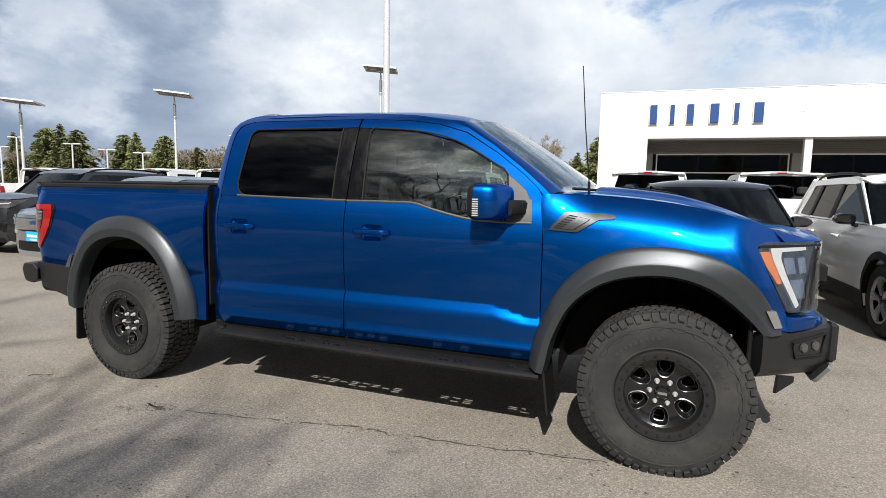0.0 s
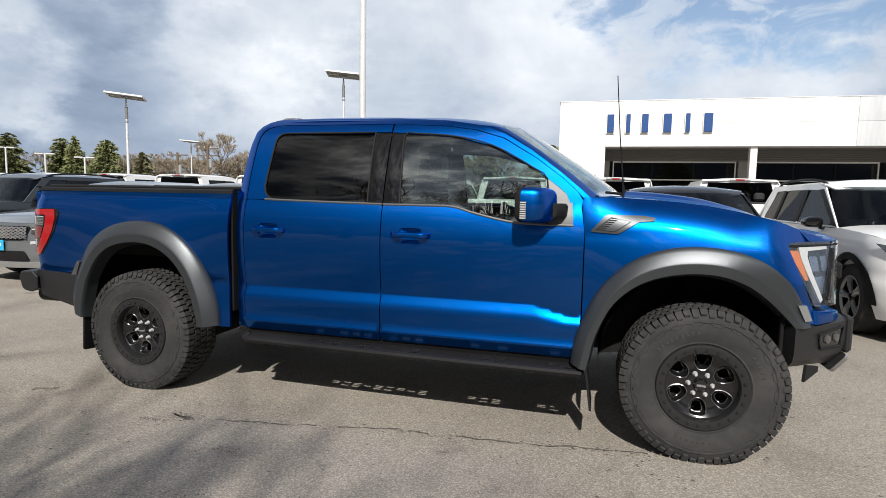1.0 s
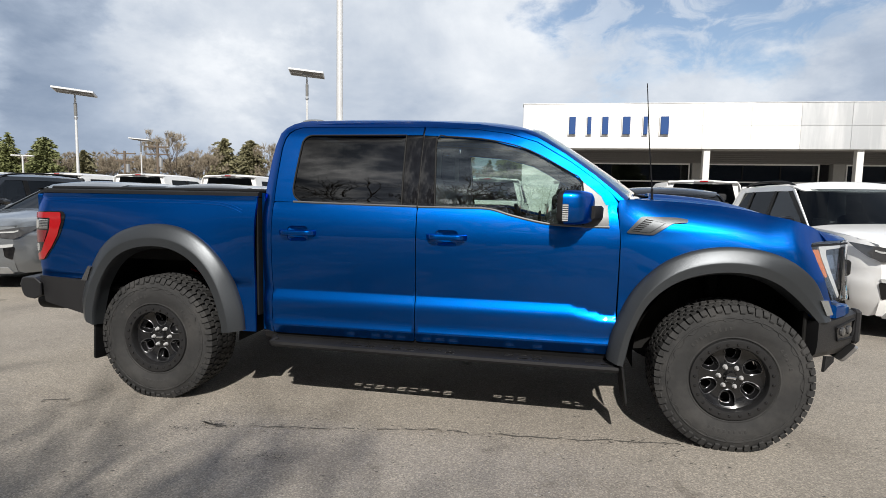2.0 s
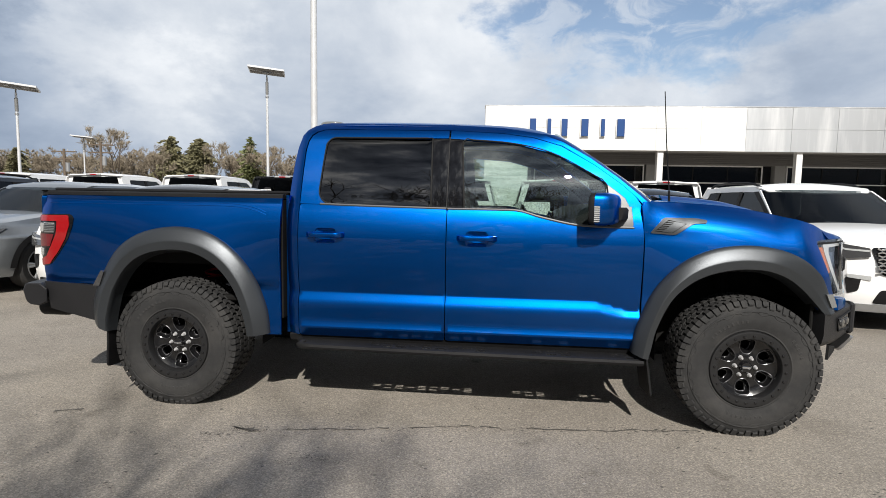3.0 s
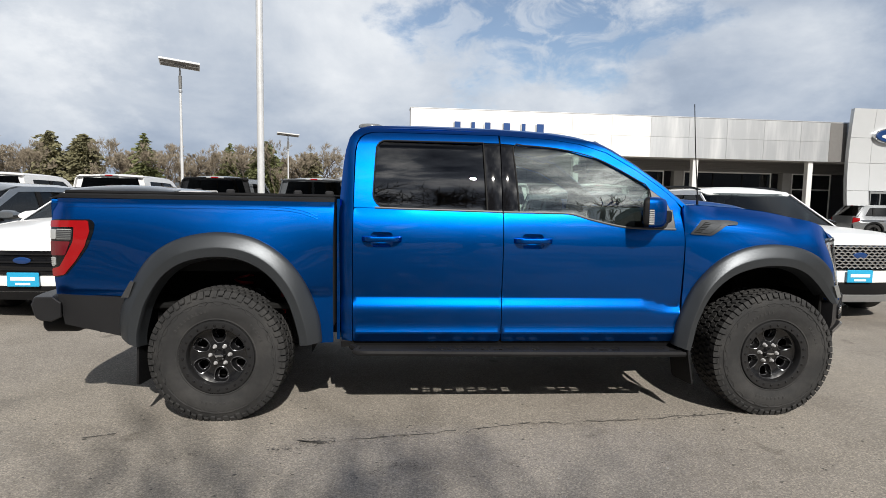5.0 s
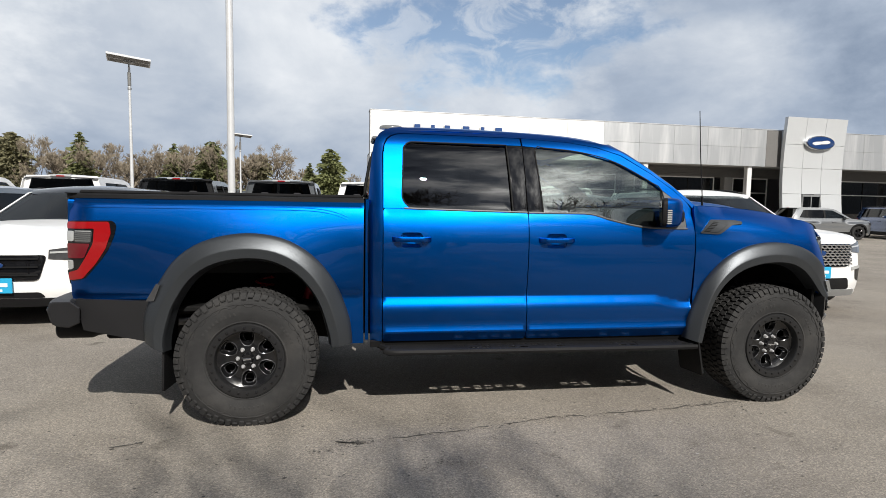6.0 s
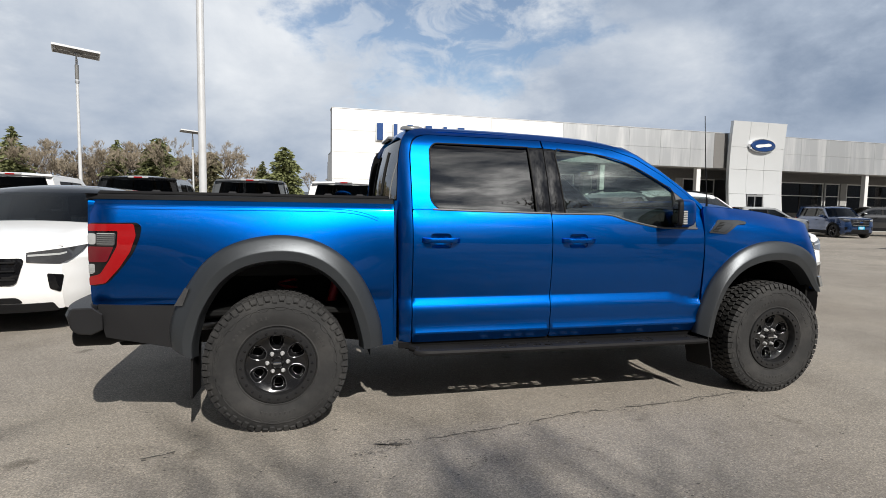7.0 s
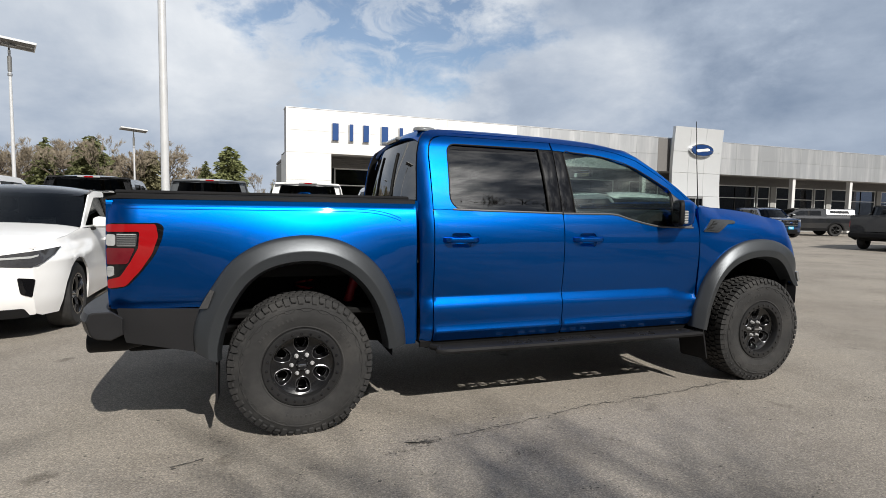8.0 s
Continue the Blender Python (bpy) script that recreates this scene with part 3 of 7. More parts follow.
FENDER_TOP = [(-0.42, 1.428), (-0.2, 1.427), (0.02, 1.416), (0.25, 1.393), (0.41, 1.365), (0.55, 1.336), (0.665, 1.302), (0.75, 1.268), (0.80, 1.244)]
PLAN_F = [(0.45, 0.0), (0.53, 0.0), (0.56, 0.0032), (0.59, 0.0129), (0.62, 0.029), (0.65, 0.0516), (0.70, 0.0946), (0.75, 0.138), (0.85, 0.225), (0.95, 0.33)]


def fender(x, z):
    top = curve(x, FENDER_TOP)
    zz = min(z, 1.2)
    if z < 0.83:
        v = 0.990 + 0.02 * (0.83 - z)
    else:
        v = side(x, zz)
    v = v + dome(x, z, FRONT)
    v -= 0.035 * max(0, min(1, (x - 0.50) / 0.12)) * max(0, min(1, (1.0 - z) / 0.12))
    roll = max(0, z - (top - 0.20)) / 0.20
    v -= 0.13 * roll ** 2.2 * (1 - 0.65 * max(0, min(1, (x - 0.42) / 0.26))) * max(0.12, min(1, (x + 0.42) / 0.30))
    return v - curve(x - 0.35 * max(0, 1.2 - z) * max(0, min(1, (x - 0.45) / 0.25)), PLAN_F)


BED_TOP = 1.408


def bedside(x, z):
    v = side(x, min(z, 1.37)) if z > 0.83 else 0.990 + 0.02 * (0.83 - z)
    v += dome(x, z, REAR) * (1 - 0.5 * max(0, min(1, (z - 1.1) / 0.25)))
    v -= 0.006 * max(0, min(1, (z - 1.384) / 0.006))
    rear = max(0, -4.30 - x) / 0.16
    return v - 0.06 * rear * rear


def both(name, geo, mat, parent=truck, label=""):
    """A part on the near side and its mirror image."""
    a = part(name, geo, mat, parent, label)
    return a, part(name, geo.flip(), mat, parent, label)


def skin(outline, fn, depth=0.018, step=0.055, rows=(), holes=()):
    return Geo().slab(outline, lambda a, b: T(a, fn(a, b), b), depth, step, rows=rows, holes=holes)


ARCH_F = [(-0.400, 0.50), (-0.376, 0.70), (-0.30, 0.88), (-0.165, 1.035), (0.0, 1.118), (0.185, 1.150), (0.365, 1.138), (0.50, 1.085), (0.60, 0.975), (0.668, 0.80), (0.70, 0.776)]
ARCH_R = [(-3.935, 0.80), (-3.905, 0.89), (-3.815, 1.025), (-3.68, 1.122), (-3.51, 1.172), (-3.335, 1.178), (-3.17, 1.138), (-3.02, 1.040), (-2.90, 0.890), (-2.815, 0.68), (-2.795, 0.50)]

# outer skins
CREASES = (0.552, 0.572, 0.592, 0.69, 0.712, 0.735, 0.752, 0.772, 0.792, 0.806)
rear_door = rounded([(-2.575, 0.50), (-1.6045, 0.50), (-1.6035, 1.36), (-2.575, 1.375)], 0.02)
front_door = rounded([(-1.5985, 0.50), (-0.402, 0.50), (-0.378, 0.72), (-0.376, 1.18), (-0.384, 1.401), (-0.449, 1.401), (-0.437, 1.27), (-0.62, 1.272), (-0.80, 1.282), (-1.01, 1.325), (-1.145, 1.362), (-1.5975, 1.36)], 0.02)
def cup(hx):
    return rounded([(hx - 0.072, 1.122), (hx + 0.072, 1.122), (hx + 0.072, 1.222), (hx - 0.072, 1.222)], 0.034)


HANDLES = (-2.392, -1.405)
both("rear_door", skin(rear_door, side, 0.018, 0.045, CREASES, [cup(HANDLES[0])]), BLUE)
both("front_door", skin(front_door, side, 0.018, 0.045, CREASES, [cup(HANDLES[1])]), BLUE)
def bow(cx, cz, r, a0, a1, n=7):
    """Points of a rounded window corner."""
    return [(cx + r * math.cos(radians(a0 + (a1 - a0) * i / (n - 1))), cz + r * math.sin(radians(a0 + (a1 - a0) * i / (n - 1)))) for i in range(n)]


REAR_CORNERS = bow(-2.362, 1.468, 0.092, 270, 180) + bow(-2.376, 1.762, 0.064, 180, 90)
REAR_FRAME = [(-2.575, 1.378), (-2.40, 1.3765)] + REAR_CORNERS + [(-1.72, 1.826), (-1.612, 1.826), (-1.612, 1.880), (-2.42, 1.884), (-2.47, 1.879), (-2.515, 1.863), (-2.545, 1.837), (-2.562, 1.80), (-2.572, 1.74)]
FRONT_FRAME = [(-1.600, 1.824), (-1.50, 1.818), (-1.178, 1.793), (-0.925, 1.728), (-0.66, 1.584), (-0.53, 1.486), (-0.485, 1.447), (-0.46, 1.395), (-0.382, 1.395), (-0.4215, 1.4565), (-0.5065, 1.5325), (-0.667, 1.651), (-0.877, 1.7765), (-1.058, 1.8315), (-1.25, 1.8605), (-1.600, 1.8815)]
both("rear_door_frame", skin(REAR_FRAME, side, 0.018, 0.04), BLUE)
both("front_door_frame", skin(FRONT_FRAME, lambda x, z: side(x, z) - 0.0015 * (z < 1.42)), BLUE)
both("b_pillar_trim", skin([(-1.705, 1.365), (-1.607, 1.365), (-1.607, 1.822), (-1.722, 1.822)], lambda x, z: side(x, z) - 0.002 - 0.7 * (x + 1.655) ** 2, 0.012, 0.02), GLOSS_BLACK, label="gloss black pillar trim")
both("b_pillar_trim", skin([(-1.600, 1.365), (-1.490, 1.365), (-1.518, 1.816), (-1.600, 1.820)], lambda x, z: side(x, z) - 0.002 - 0.7 * (x + 1.548) ** 2, 0.012, 0.02), GLOSS_BLACK, label="gloss black pillar trim")
cab_rear = [(-2.655, 0.50), (-2.581, 0.50), (-2.581, 1.74), (-2.570, 1.805), (-2.552, 1.845), (-2.520, 1.871), (-2.475, 1.886), (-2.42, 1.890), (-1.60, 1.885), (-1.25, 1.864), (-1.05, 1.835), (-0.87, 1.780), (-0.664, 1.654), (-0.505, 1.536),
            (-0.42, 1.458), (-0.378, 1.412), (-0.345, 1.420), (-0.395, 1.466), (-0.525, 1.574), (-0.70, 1.703), (-0.87, 1.806), (-1.02, 1.864), (-1.25, 1.905), (-1.60, 1.930), (-2.45, 1.942), (-2.51, 1.933), (-2.557, 1.914), (-2.595, 1.884), (-2.621, 1.842), (-2.642, 1.76), (-2.655, 1.66), (-2.672, 1.40)]


def cab_side(x, z):
    back = max(0, -2.55 - x) / 0.12
    return side(x, z) - 0.05 * back * back - max(0, z - 1.86) * 0.35


both("cab_side", skin(cab_rear, cab_side, 0.02, 0.045), BLUE)
cab_sill = [(-2.655, 0.455), (-0.43, 0.455), (-0.41, 0.497), (-2.655, 0.497)]
both("rocker_panel", skin(cab_sill, lambda x, z: side(x, z) - 0.012), BLACK_PLASTIC)

fender_outline = [(-0.372, 0.505)] + [(x, z) for x, z in ARCH_F if x > -0.38] + [(0.74, 0.776), (0.82, 0.785), (0.812, 0.862), (0.745, 0.99), (0.69, 1.10), (0.655, 1.185), (0.665, 1.206), (0.72, 1.208), (0.795, 1.207), (0.79, 1.214)]
fender_outline += [(x, curve(x, FENDER_TOP) - 0.002) for x in (0.75, 0.71, 0.66, 0.55, 0.41, 0.25, 0.02, -0.2)] + [(-0.385, 1.428), (-0.392, 1.395), (-0.370, 1.18), (-0.370, 0.72)]
both("front_fender", skin(fender_outline, fender, 0.02, 0.045), BLUE)
bed_outline = [(-4.44, 0.80), (-3.95, 0.80)] + ARCH_R[1:] + [(-2.70, 0.50), (-2.705, 0.80), (-2.700, BED_TOP), (-4.44, BED_TOP - 0.004), (-4.445, 1.20)]
both("bed_side", skin(bed_outline, bedside, 0.02, 0.040, (1.383, 1.391)), BLUE)
# dark gap and bed rail
both("bed_rail_cap", Geo().loft([[T(x, 0.935, 1.404), T(x, 0.955 - d, 1.408), T(x, 0.952 - d, 1.428), T(x, 0.935, 1.438), T(x, 0.84, 1.438), T(x, 0.84, 1.404)] for x, d in ((-4.47, 0.05), (-4.40, 0.01), (-4.0, 0.0), (-3.0, 0.0), (-2.70, 0.0))]), BLACK_PLASTIC, label="black ribbed bed rail cap")
part("tonneau_cover", Geo().box(-2.86, -1.14, -0.85, 0.85, 1.432, 1.458, 0.01), BLACK_PLASTIC, truck, "matte black folded bed cover")
part("bed_floor", Geo().box(-4.42 - TX, -2.72 - TX, -0.93, 0.93, 0.70, 0.74, 0.01), UNDER, truck)
part("bed_bulkhead", Geo().box(-2.72 - TX, -2.70 - TX, -0.96, 0.96, 0.6, 1.40), UNDER, truck)
both("bed_inner_wall", Geo().box(-4.42 - TX, -2.72 - TX, -0.93, -0.90, 0.95, 1.40), UNDER)
part("tailgate", Geo().slab(rounded([(-0.92, 0.80), (0.92, 0.80), (0.94, 1.405), (-0.94, 1.405)], 0.03), lambda v, z: T(-4.50 + 0.04 * abs(v / 0.94) ** 4 + 0.03 * abs(z - 1.1), v, z), 0.04, 0.12), BLUE, truck)

# roof, glass and hood
ROOF_Z = [(-2.62, 1.86), (-2.55, 1.925), (-2.40, 1.953), (-2.0, 1.958), (-1.6, 1.95), (-1.25, 1.934), (-1.02, 1.905), (-0.88, 1.865)]


ROOF_W = [(-2.62, 0.69), (-2.45, 0.702), (-1.6, 0.706), (-1.25, 0.732), (-1.0, 0.760), (-0.86, 0.745)]


def roof_z(x, v):
    e = min(1.15, abs(v) / curve(x, ROOF_W))
    return curve(x, ROOF_Z) + 0.035 * (1 - e * e) - 0.040 * e ** 5


roof_edge = [(x, -curve(x, ROOF_W)) for x in (-2.60, -2.45, -2.2, -1.9, -1.6, -1.42, -1.25, -1.1, -1.0, -0.90)]
part("roof", Geo().slab(roof_edge + [(-0.83, -0.4), (-0.80, 0), (-0.83, 0.4)] + [(x, -v) for x, v in roof_edge[::-1]], lambda x, v: T(x, -v, roof_z(x, v)), 0.025, 0.06), BLUE, truck)


def shield(a, v):
    """The windscreen: a runs 0 at its base to 1 at the roof."""
    bow = (v / 0.80) ** 2
    w = v * (1.0 - 0.115 * a) * 1.0
    x = -0.105 - 0.715 * a - 0.20 * bow * (1 - 0.45 * a)
    z = 1.418 + 0.495 * abs(a) ** 0.93 - 0.03 * bow * a + 0.012 * (1 - a)
    return T(x, w, z)


part("windscreen", Geo().slab(rounded([(0, -0.80), (0, 0.80), (0.975, 0.80), (0.975, -0.80)], 0.05), lambda a, v: shield(a, v), 0.006, 0.09), CLEAR, truck, "clear laminated windscreen").visible_shadow = False


def back_glass(a, v):
    return T(-2.685 + 0.085 * a + 0.05 * (v / 0.75) ** 2 - 0.012 * math.sin(math.pi * a), v * (1 - 0.10 * a), 1.42 + 0.45 * a)


part("rear_window", Geo().slab(rounded([(0, -0.80), (1, -0.80), (1, 0.80), (0, 0.80)], 0.05), lambda a, v: back_glass(a, v), 0.008, 0.09), TINT, truck, "dark tinted cab rear window").visible_shadow = False
g = Geo()
for v0, v1 in ((-0.26, -0.235), (0.235, 0.26)):
    g.slab([(0.10, v0), (0.85, v0), (0.85, v1), (0.10, v1)], lambda a, v: tuple(Vector(back_glass(a, v)) + Vector((-0.008, 0, 0))), 0.01, 0.1)
g.slab([(0.08, -0.26), (0.12, -0.26), (0.12, 0.26), (0.08, 0.26)], lambda a, v: tuple(Vector(back_glass(a, v)) + Vector((-0.008, 0, 0))), 0.01, 0.1)
part("slider_frame", g, SEAL, truck)
part("cab_back_panel", Geo().slab([(0.50, -0.92), (1.43, -0.92), (1.43, 0.92), (0.50, 0.92)], lambda z, v: T(-2.668, v, z), 0.02, 0.2), BLUE, truck)
part("high_brake_lamp", Geo().box(-2.63 - TX, -2.55 - TX, -0.16, 0.16, 1.905, 1.937, 0.012), MARKER, truck, "smoked high brake lamp housing")
both("marker_lamp", Geo().loft([[T(-2.50 + 0.085 * k * math.cos(w * math.pi / 8), 0.50 + 0.045 * k * math.sin(w * math.pi / 8), 1.944 + dz * 0.8) for w in range(16)] for k, dz in ((1.0, 0.0), (1.0, 0.018), (0.93, 0.028), (0.75, 0.035), (0.4, 0.038))]), MARKER, label="low grey roof marker lamp")


def hood_z(x, v):
    a = abs(v)
    z = curve(x, [(-0.45, 1.425), (-0.25, 1.430), (0.02, 1.418), (0.25, 1.394), (0.41, 1.366), (0.55, 1.332), (0.665, 1.295), (0.76, 1.262), (0.90, 1.22)])
    z += 0.028 * (1 - (a / 0.88) ** 2)
    z += 0.028 / (1 + math.exp((a - 0.50) / 0.02)) * min(1, max(0, (0.8 - x) / 0.5))
    return z


def face_xz(v, z):
    """The truck's nose in plan: a straight raked corner and a gently bowed middle."""
    v = abs(v)
    rake = (1.2 - z) * 0.35 * max(0, min(1, (v - 0.5) / 0.44))
    if v > 0.54:
        return 0.647 + 0.38 * (1 - max(0.0, 1 - (0.94 - v) / 0.40) ** 1.45) + rake if v < 0.94 else 0.647 + (0.94 - v) * 0.95 + rake
    return 1.027 + 0.06 * (1 - (v / 0.54) ** 2)


hood_outline = [(-0.36, -0.880), (0.25, -0.872), (0.50, -0.862), (0.66, -0.856), (0.735, -0.842)] + [(face_xz(v, 1.2) - 0.002, -v) for v in (0.822, 0.795, 0.75, 0.68, 0.60, 0.54, 0.45, 0.3, 0.15)]
hood_outline = hood_outline + [(face_xz(0, 1.2) - 0.002, 0)] + [(x, -v) for x, v in hood_outline[::-1]] + [(-0.16, 0.6), (-0.10, 0.3), (-0.08, 0), (-0.10, -0.3), (-0.16, -0.6)]


def bonnet(x, v):
    """The hood: it rolls down to the lamps over its last hand's width."""
    d, reach = face_xz(v, 1.2) - x, 0.08
    if d >= reach:
        return T(x, -v, hood_z(x, v))
    f = max(0.0, d / reach)
    return T(x, -v, 1.208 + (hood_z(face_xz(v, 1.2) - reach, v) - 1.208) * (1 - (1 - f) ** 2.4))


part("hood", Geo().slab(hood_outline, bonnet, 0.02, 0.04), BLUE, truck)
part("hood_vent", Geo().slab(rounded([(-0.02, -0.30), (0.30, -0.34), (0.34, 0), (0.30, 0.34), (-0.02, 0.30)], 0.06), lambda x, v: T(x, -v, hood_z(x, v) + 0.008), 0.02, 0.06), BLACK_PLASTIC, truck, "black hood heat extractor")
part("cowl", Geo().slab([(-0.42, -0.80), (-0.12, -0.55), (-0.05, 0), (-0.12, 0.55), (-0.42, 0.80), (-0.28, 0.3), (-0.25, 0), (-0.28, -0.3)], lambda x, v: T(x, -v, 1.412), 0.02, 0.1), BLACK_PLASTIC, truck)


# painted pillar that closes the gap from the door frame to the windscreen
rings = []
for x, z in ((-0.345, 1.420), (-0.395, 1.466), (-0.525, 1.574), (-0.70, 1.703), (-0.87, 1.806), (-1.02, 1.864)):
    a = max(0.0, min(1.0, ((z - 1.437) / 0.495) ** 1.07)) if z > 1.437 else 0.0
    e = Vector(shield(a, 0.785))
    o = Vector(T(x, cab_side(x, z), z))
    rings.append([o + Vector((0, 0.02, -0.02)), o, o.lerp(e, 0.25) + Vector((0, -0.016, 0.006)), o.lerp(e, 0.55) + Vector((0, -0.016, 0.014)), o.lerp(e, 0.82) + Vector((0, -0.006, 0.012)), e + Vector((0, 0.01, 0.004)), e + Vector((0, 0.014, -0.004))])
both("a_pillar", Geo().loft(rings, close=False), BLUE)
both("pillar_lining", Geo().loft([[r[0] + Vector((0, 0.004, -0.045)), r[0] + Vector((0, 0.016, -0.008)), r[1] + Vector((0, 0.030, -0.006)), r[1].lerp(r[-2], 0.5) + Vector((0, 0.022, -0.016)), r[-2] + Vector((0, 0.024, -0.024)), r[-2] + Vector((0, 0.024, -0.010))] for r in rings], close=False), CABIN)


def resample(pts, n):
    """n points evenly along a smooth line through pts."""
    fine = []
    for i in range(len(pts) - 1):
        p0, p1, p2, p3 = (Vector(pts[max(0, min(len(pts) - 1, i + d))]) for d in (-1, 0, 1, 2))
        for j in range(12):
            t = j / 12
            fine.append(0.5 * (2 * p1 + (p2 - p0) * t + (2 * p0 - 5 * p1 + 4 * p2 - p3) * t * t + (3 * p1 - p0 - 3 * p2 + p3) * t ** 3))
    fine.append(Vector(pts[-1]))
    along = [0.0]
    for a, b in zip(fine, fine[1:]):
        along.append(along[-1] + (b - a).length)
    out, k = [], 0
    for i in range(n):
        d = along[-1] * i / (n - 1)
        while k < len(along) - 2 and along[k + 1] < d:
            k += 1
        t = (d - along[k]) / max(1e-9, along[k + 1] - along[k])
        out.append(fine[k].lerp(fine[k + 1], min(1, t)))
    return out


def flare(outer, inner, body, push):
    """A wheel arch flare: a broad band that swells out of the body and turns in at its lip."""
    rings = []
    for o, i in zip(resample(outer, 40), resample(inner, 40)):
        p_ = push - 0.088 * max(0, min(1, (o.x - 0.40) / 0.36)) ** 1.4
        rings.append([T(*p) for p in (
            (o.x, body(o.x, o.y) - 0.03, o.y), (o.x, body(o.x, o.y) + 0.012, o.y),
            *((o.x + (i.x - o.x) * a, p_ * b + (1 - b) * min(p_, body(o.x, o.y) + 0.012), o.y + (i.y - o.y) * a) for a, b in ((0.04, 0.20), (0.16, 0.42), (0.32, 0.66), (0.48, 0.88), (0.56, 0.97), (0.595, 1.0), (0.62, 1.0), (0.66, 0.99), (0.80, 0.965), (0.95, 0.94))),
            (i.x, p_ - 0.016, i.y), (i.x, p_ - 0.04, i.y), (i.x + (i.x - o.x) * 0.12, p_ - 0.10, i.y + (i.y - o.y) * 0.12))])
    return Geo().loft(rings, close=False)


FLARE_F_OUT = [(-0.424, 0.485), (-0.410, 0.60), (-0.376, 0.715), (-0.295, 0.90), (-0.157, 1.056), (0.004, 1.143), (0.185, 1.176), (0.371, 1.164), (0.52, 1.112), (0.645, 1.018), (0.722, 0.915), (0.768, 0.840), (0.792, 0.772)]
FLARE_F_IN = [(-0.334, 0.462), (-0.318, 0.535), (-0.291, 0.659), (-0.208, 0.838), (-0.069, 0.962), (0.112, 1.022), (0.296, 1.028), (0.438, 0.985), (0.545, 0.915), (0.628, 0.842), (0.668, 0.802), (0.698, 0.768)]
FLARE_R_OUT = [(-4.01, 0.545), (-4.022, 0.66), (-3.985, 0.80), (-3.926, 0.905), (-3.827, 1.049), (-3.685, 1.150), (-3.509, 1.201), (-3.334, 1.207), (-3.160, 1.165), (-3.003, 1.060), (-2.880, 0.900), (-2.792, 0.68), (-2.770, 0.51)]
FLARE_R_IN = [(-3.885, 0.49), (-3.885, 0.57), (-3.86, 0.68), (-3.825, 0.780), (-3.733, 0.924), (-3.609, 1.015), (-3.434, 1.053), (-3.260, 1.037), (-3.104, 0.951), (-2.983, 0.791), (-2.914, 0.574), (-2.905, 0.50)]
both("front_flare", flare(FLARE_F_OUT, FLARE_F_IN, fender, 1.098), FLARE, label="satin charcoal wheel arch flare")
both("rear_flare", flare(FLARE_R_OUT, FLARE_R_IN, bedside, 1.098), FLARE, label="satin charcoal wheel arch flare")


def well(cx, r, a0, a1=188):
    """The dark inner wheel house."""
    g = Geo()
    rings = [[T(cx + r * math.cos(w), v, 0.50 + r * math.sin(w)) for v in (0.97, 0.60, 0.55)] + [T(cx, 0.55, 0.5)] for w in [math.radians(a0 + (a1 - a0) * i / 16) for i in range(17)]]
    return g.loft(rings, close=False)


both("wheel_liner", well(FRONT, 0.54, 26), UNDER)
both("arch_bulkhead", Geo().box(0.645 - TX, 0.665 - TX, -0.965, -0.50, 0.46, 0.83, 0.006), UNDER)
both("wheel_liner", well(REAR, 0.58, -8, 171), UNDER)

# thin double crease below the bed rail
for z in (1.353, 1.370):
    way = resample([(-4.36, z), (-3.8, z), (-3.2, z), (-3.0, z - 0.006), (-2.88, z - 0.026), (-2.80, z - 0.055)], 40)
    both("body_crease", Geo().tube([T(p[0], bedside(p[0], p[1]) - 0.0012, p[1]) for p in way], 0.0034, 6), BLUE)

# window glass, seals and belt trim
both("rear_side_window", skin(rounded([(-2.480, 1.366), (-1.700, 1.358), (-1.715, 1.838), (-2.40, 1.838), (-2.470, 1.772)], 0.05), lambda x, z: side(x, z) - 0.011 - 0.012 * (x + 2.09), 0.005, 0.06), TINT, label="dark privacy side glass")
both("front_side_window", skin([(-1.495, 1.355), (-1.145, 1.352), (-1.01, 1.318), (-0.80, 1.272), (-0.60, 1.262), (-0.605, 1.572), (-0.915, 1.742), (-1.178, 1.806), (-1.515, 1.832)], lambda x, z: side(x, z) - 0.011 - 0.012 * (x + 1.05), 0.005, 0.06), CLEAR, label="lightly tinted front side glass")
for ob in [o for o in truck.children if o.name.split(".")[0] in ("rear_side_window", "front_side_window")]:
    ob.visible_shadow = False


def bead(pts, r, lift=0.0, closed=False):
    pts = [T(x, side(x, z) + lift, z) for x, z in (dense(pts, 0.05) + ([pts[0]] if closed else [pts[-1]]))] if closed else [T(x, side(x, z) + lift, z) for x, z in resample([(a, b) for a, b in pts], max(8, len(pts) * 4))]
    return Geo().tube(pts, r, 6)


both("window_surround", bead([(-1.706, 1.364), (-1.72, 1.826)] + REAR_CORNERS[::-1] + [(-2.24, 1.376)], 0.0055, -0.002, True), SEAL)
both("window_surround", bead([(-1.492, 1.365), (-1.505, 1.60), (-1.514, 1.810), (-1.45, 1.815), (-1.178, 1.792), (-0.925, 1.727), (-0.66, 1.583), (-0.60, 1.54), (-0.59, 1.40), (-0.588, 1.27)], 0.0055, -0.002), SEAL)
both("belt_trim", bead([(-2.44, 1.378), (-2.2, 1.372), (-1.72, 1.364), (-1.606, 1.362)], 0.0075, 0.0), TRIM_GREY, label="satin grey belt moulding")
both("belt_trim", bead([(-1.598, 1.361), (-1.30, 1.361), (-1.145, 1.357), (-1.01, 1.321), (-0.80, 1.278), (-0.62, 1.268), (-0.437, 1.266)], 0.0075, 0.0), TRIM_GREY, label="satin grey belt moulding")
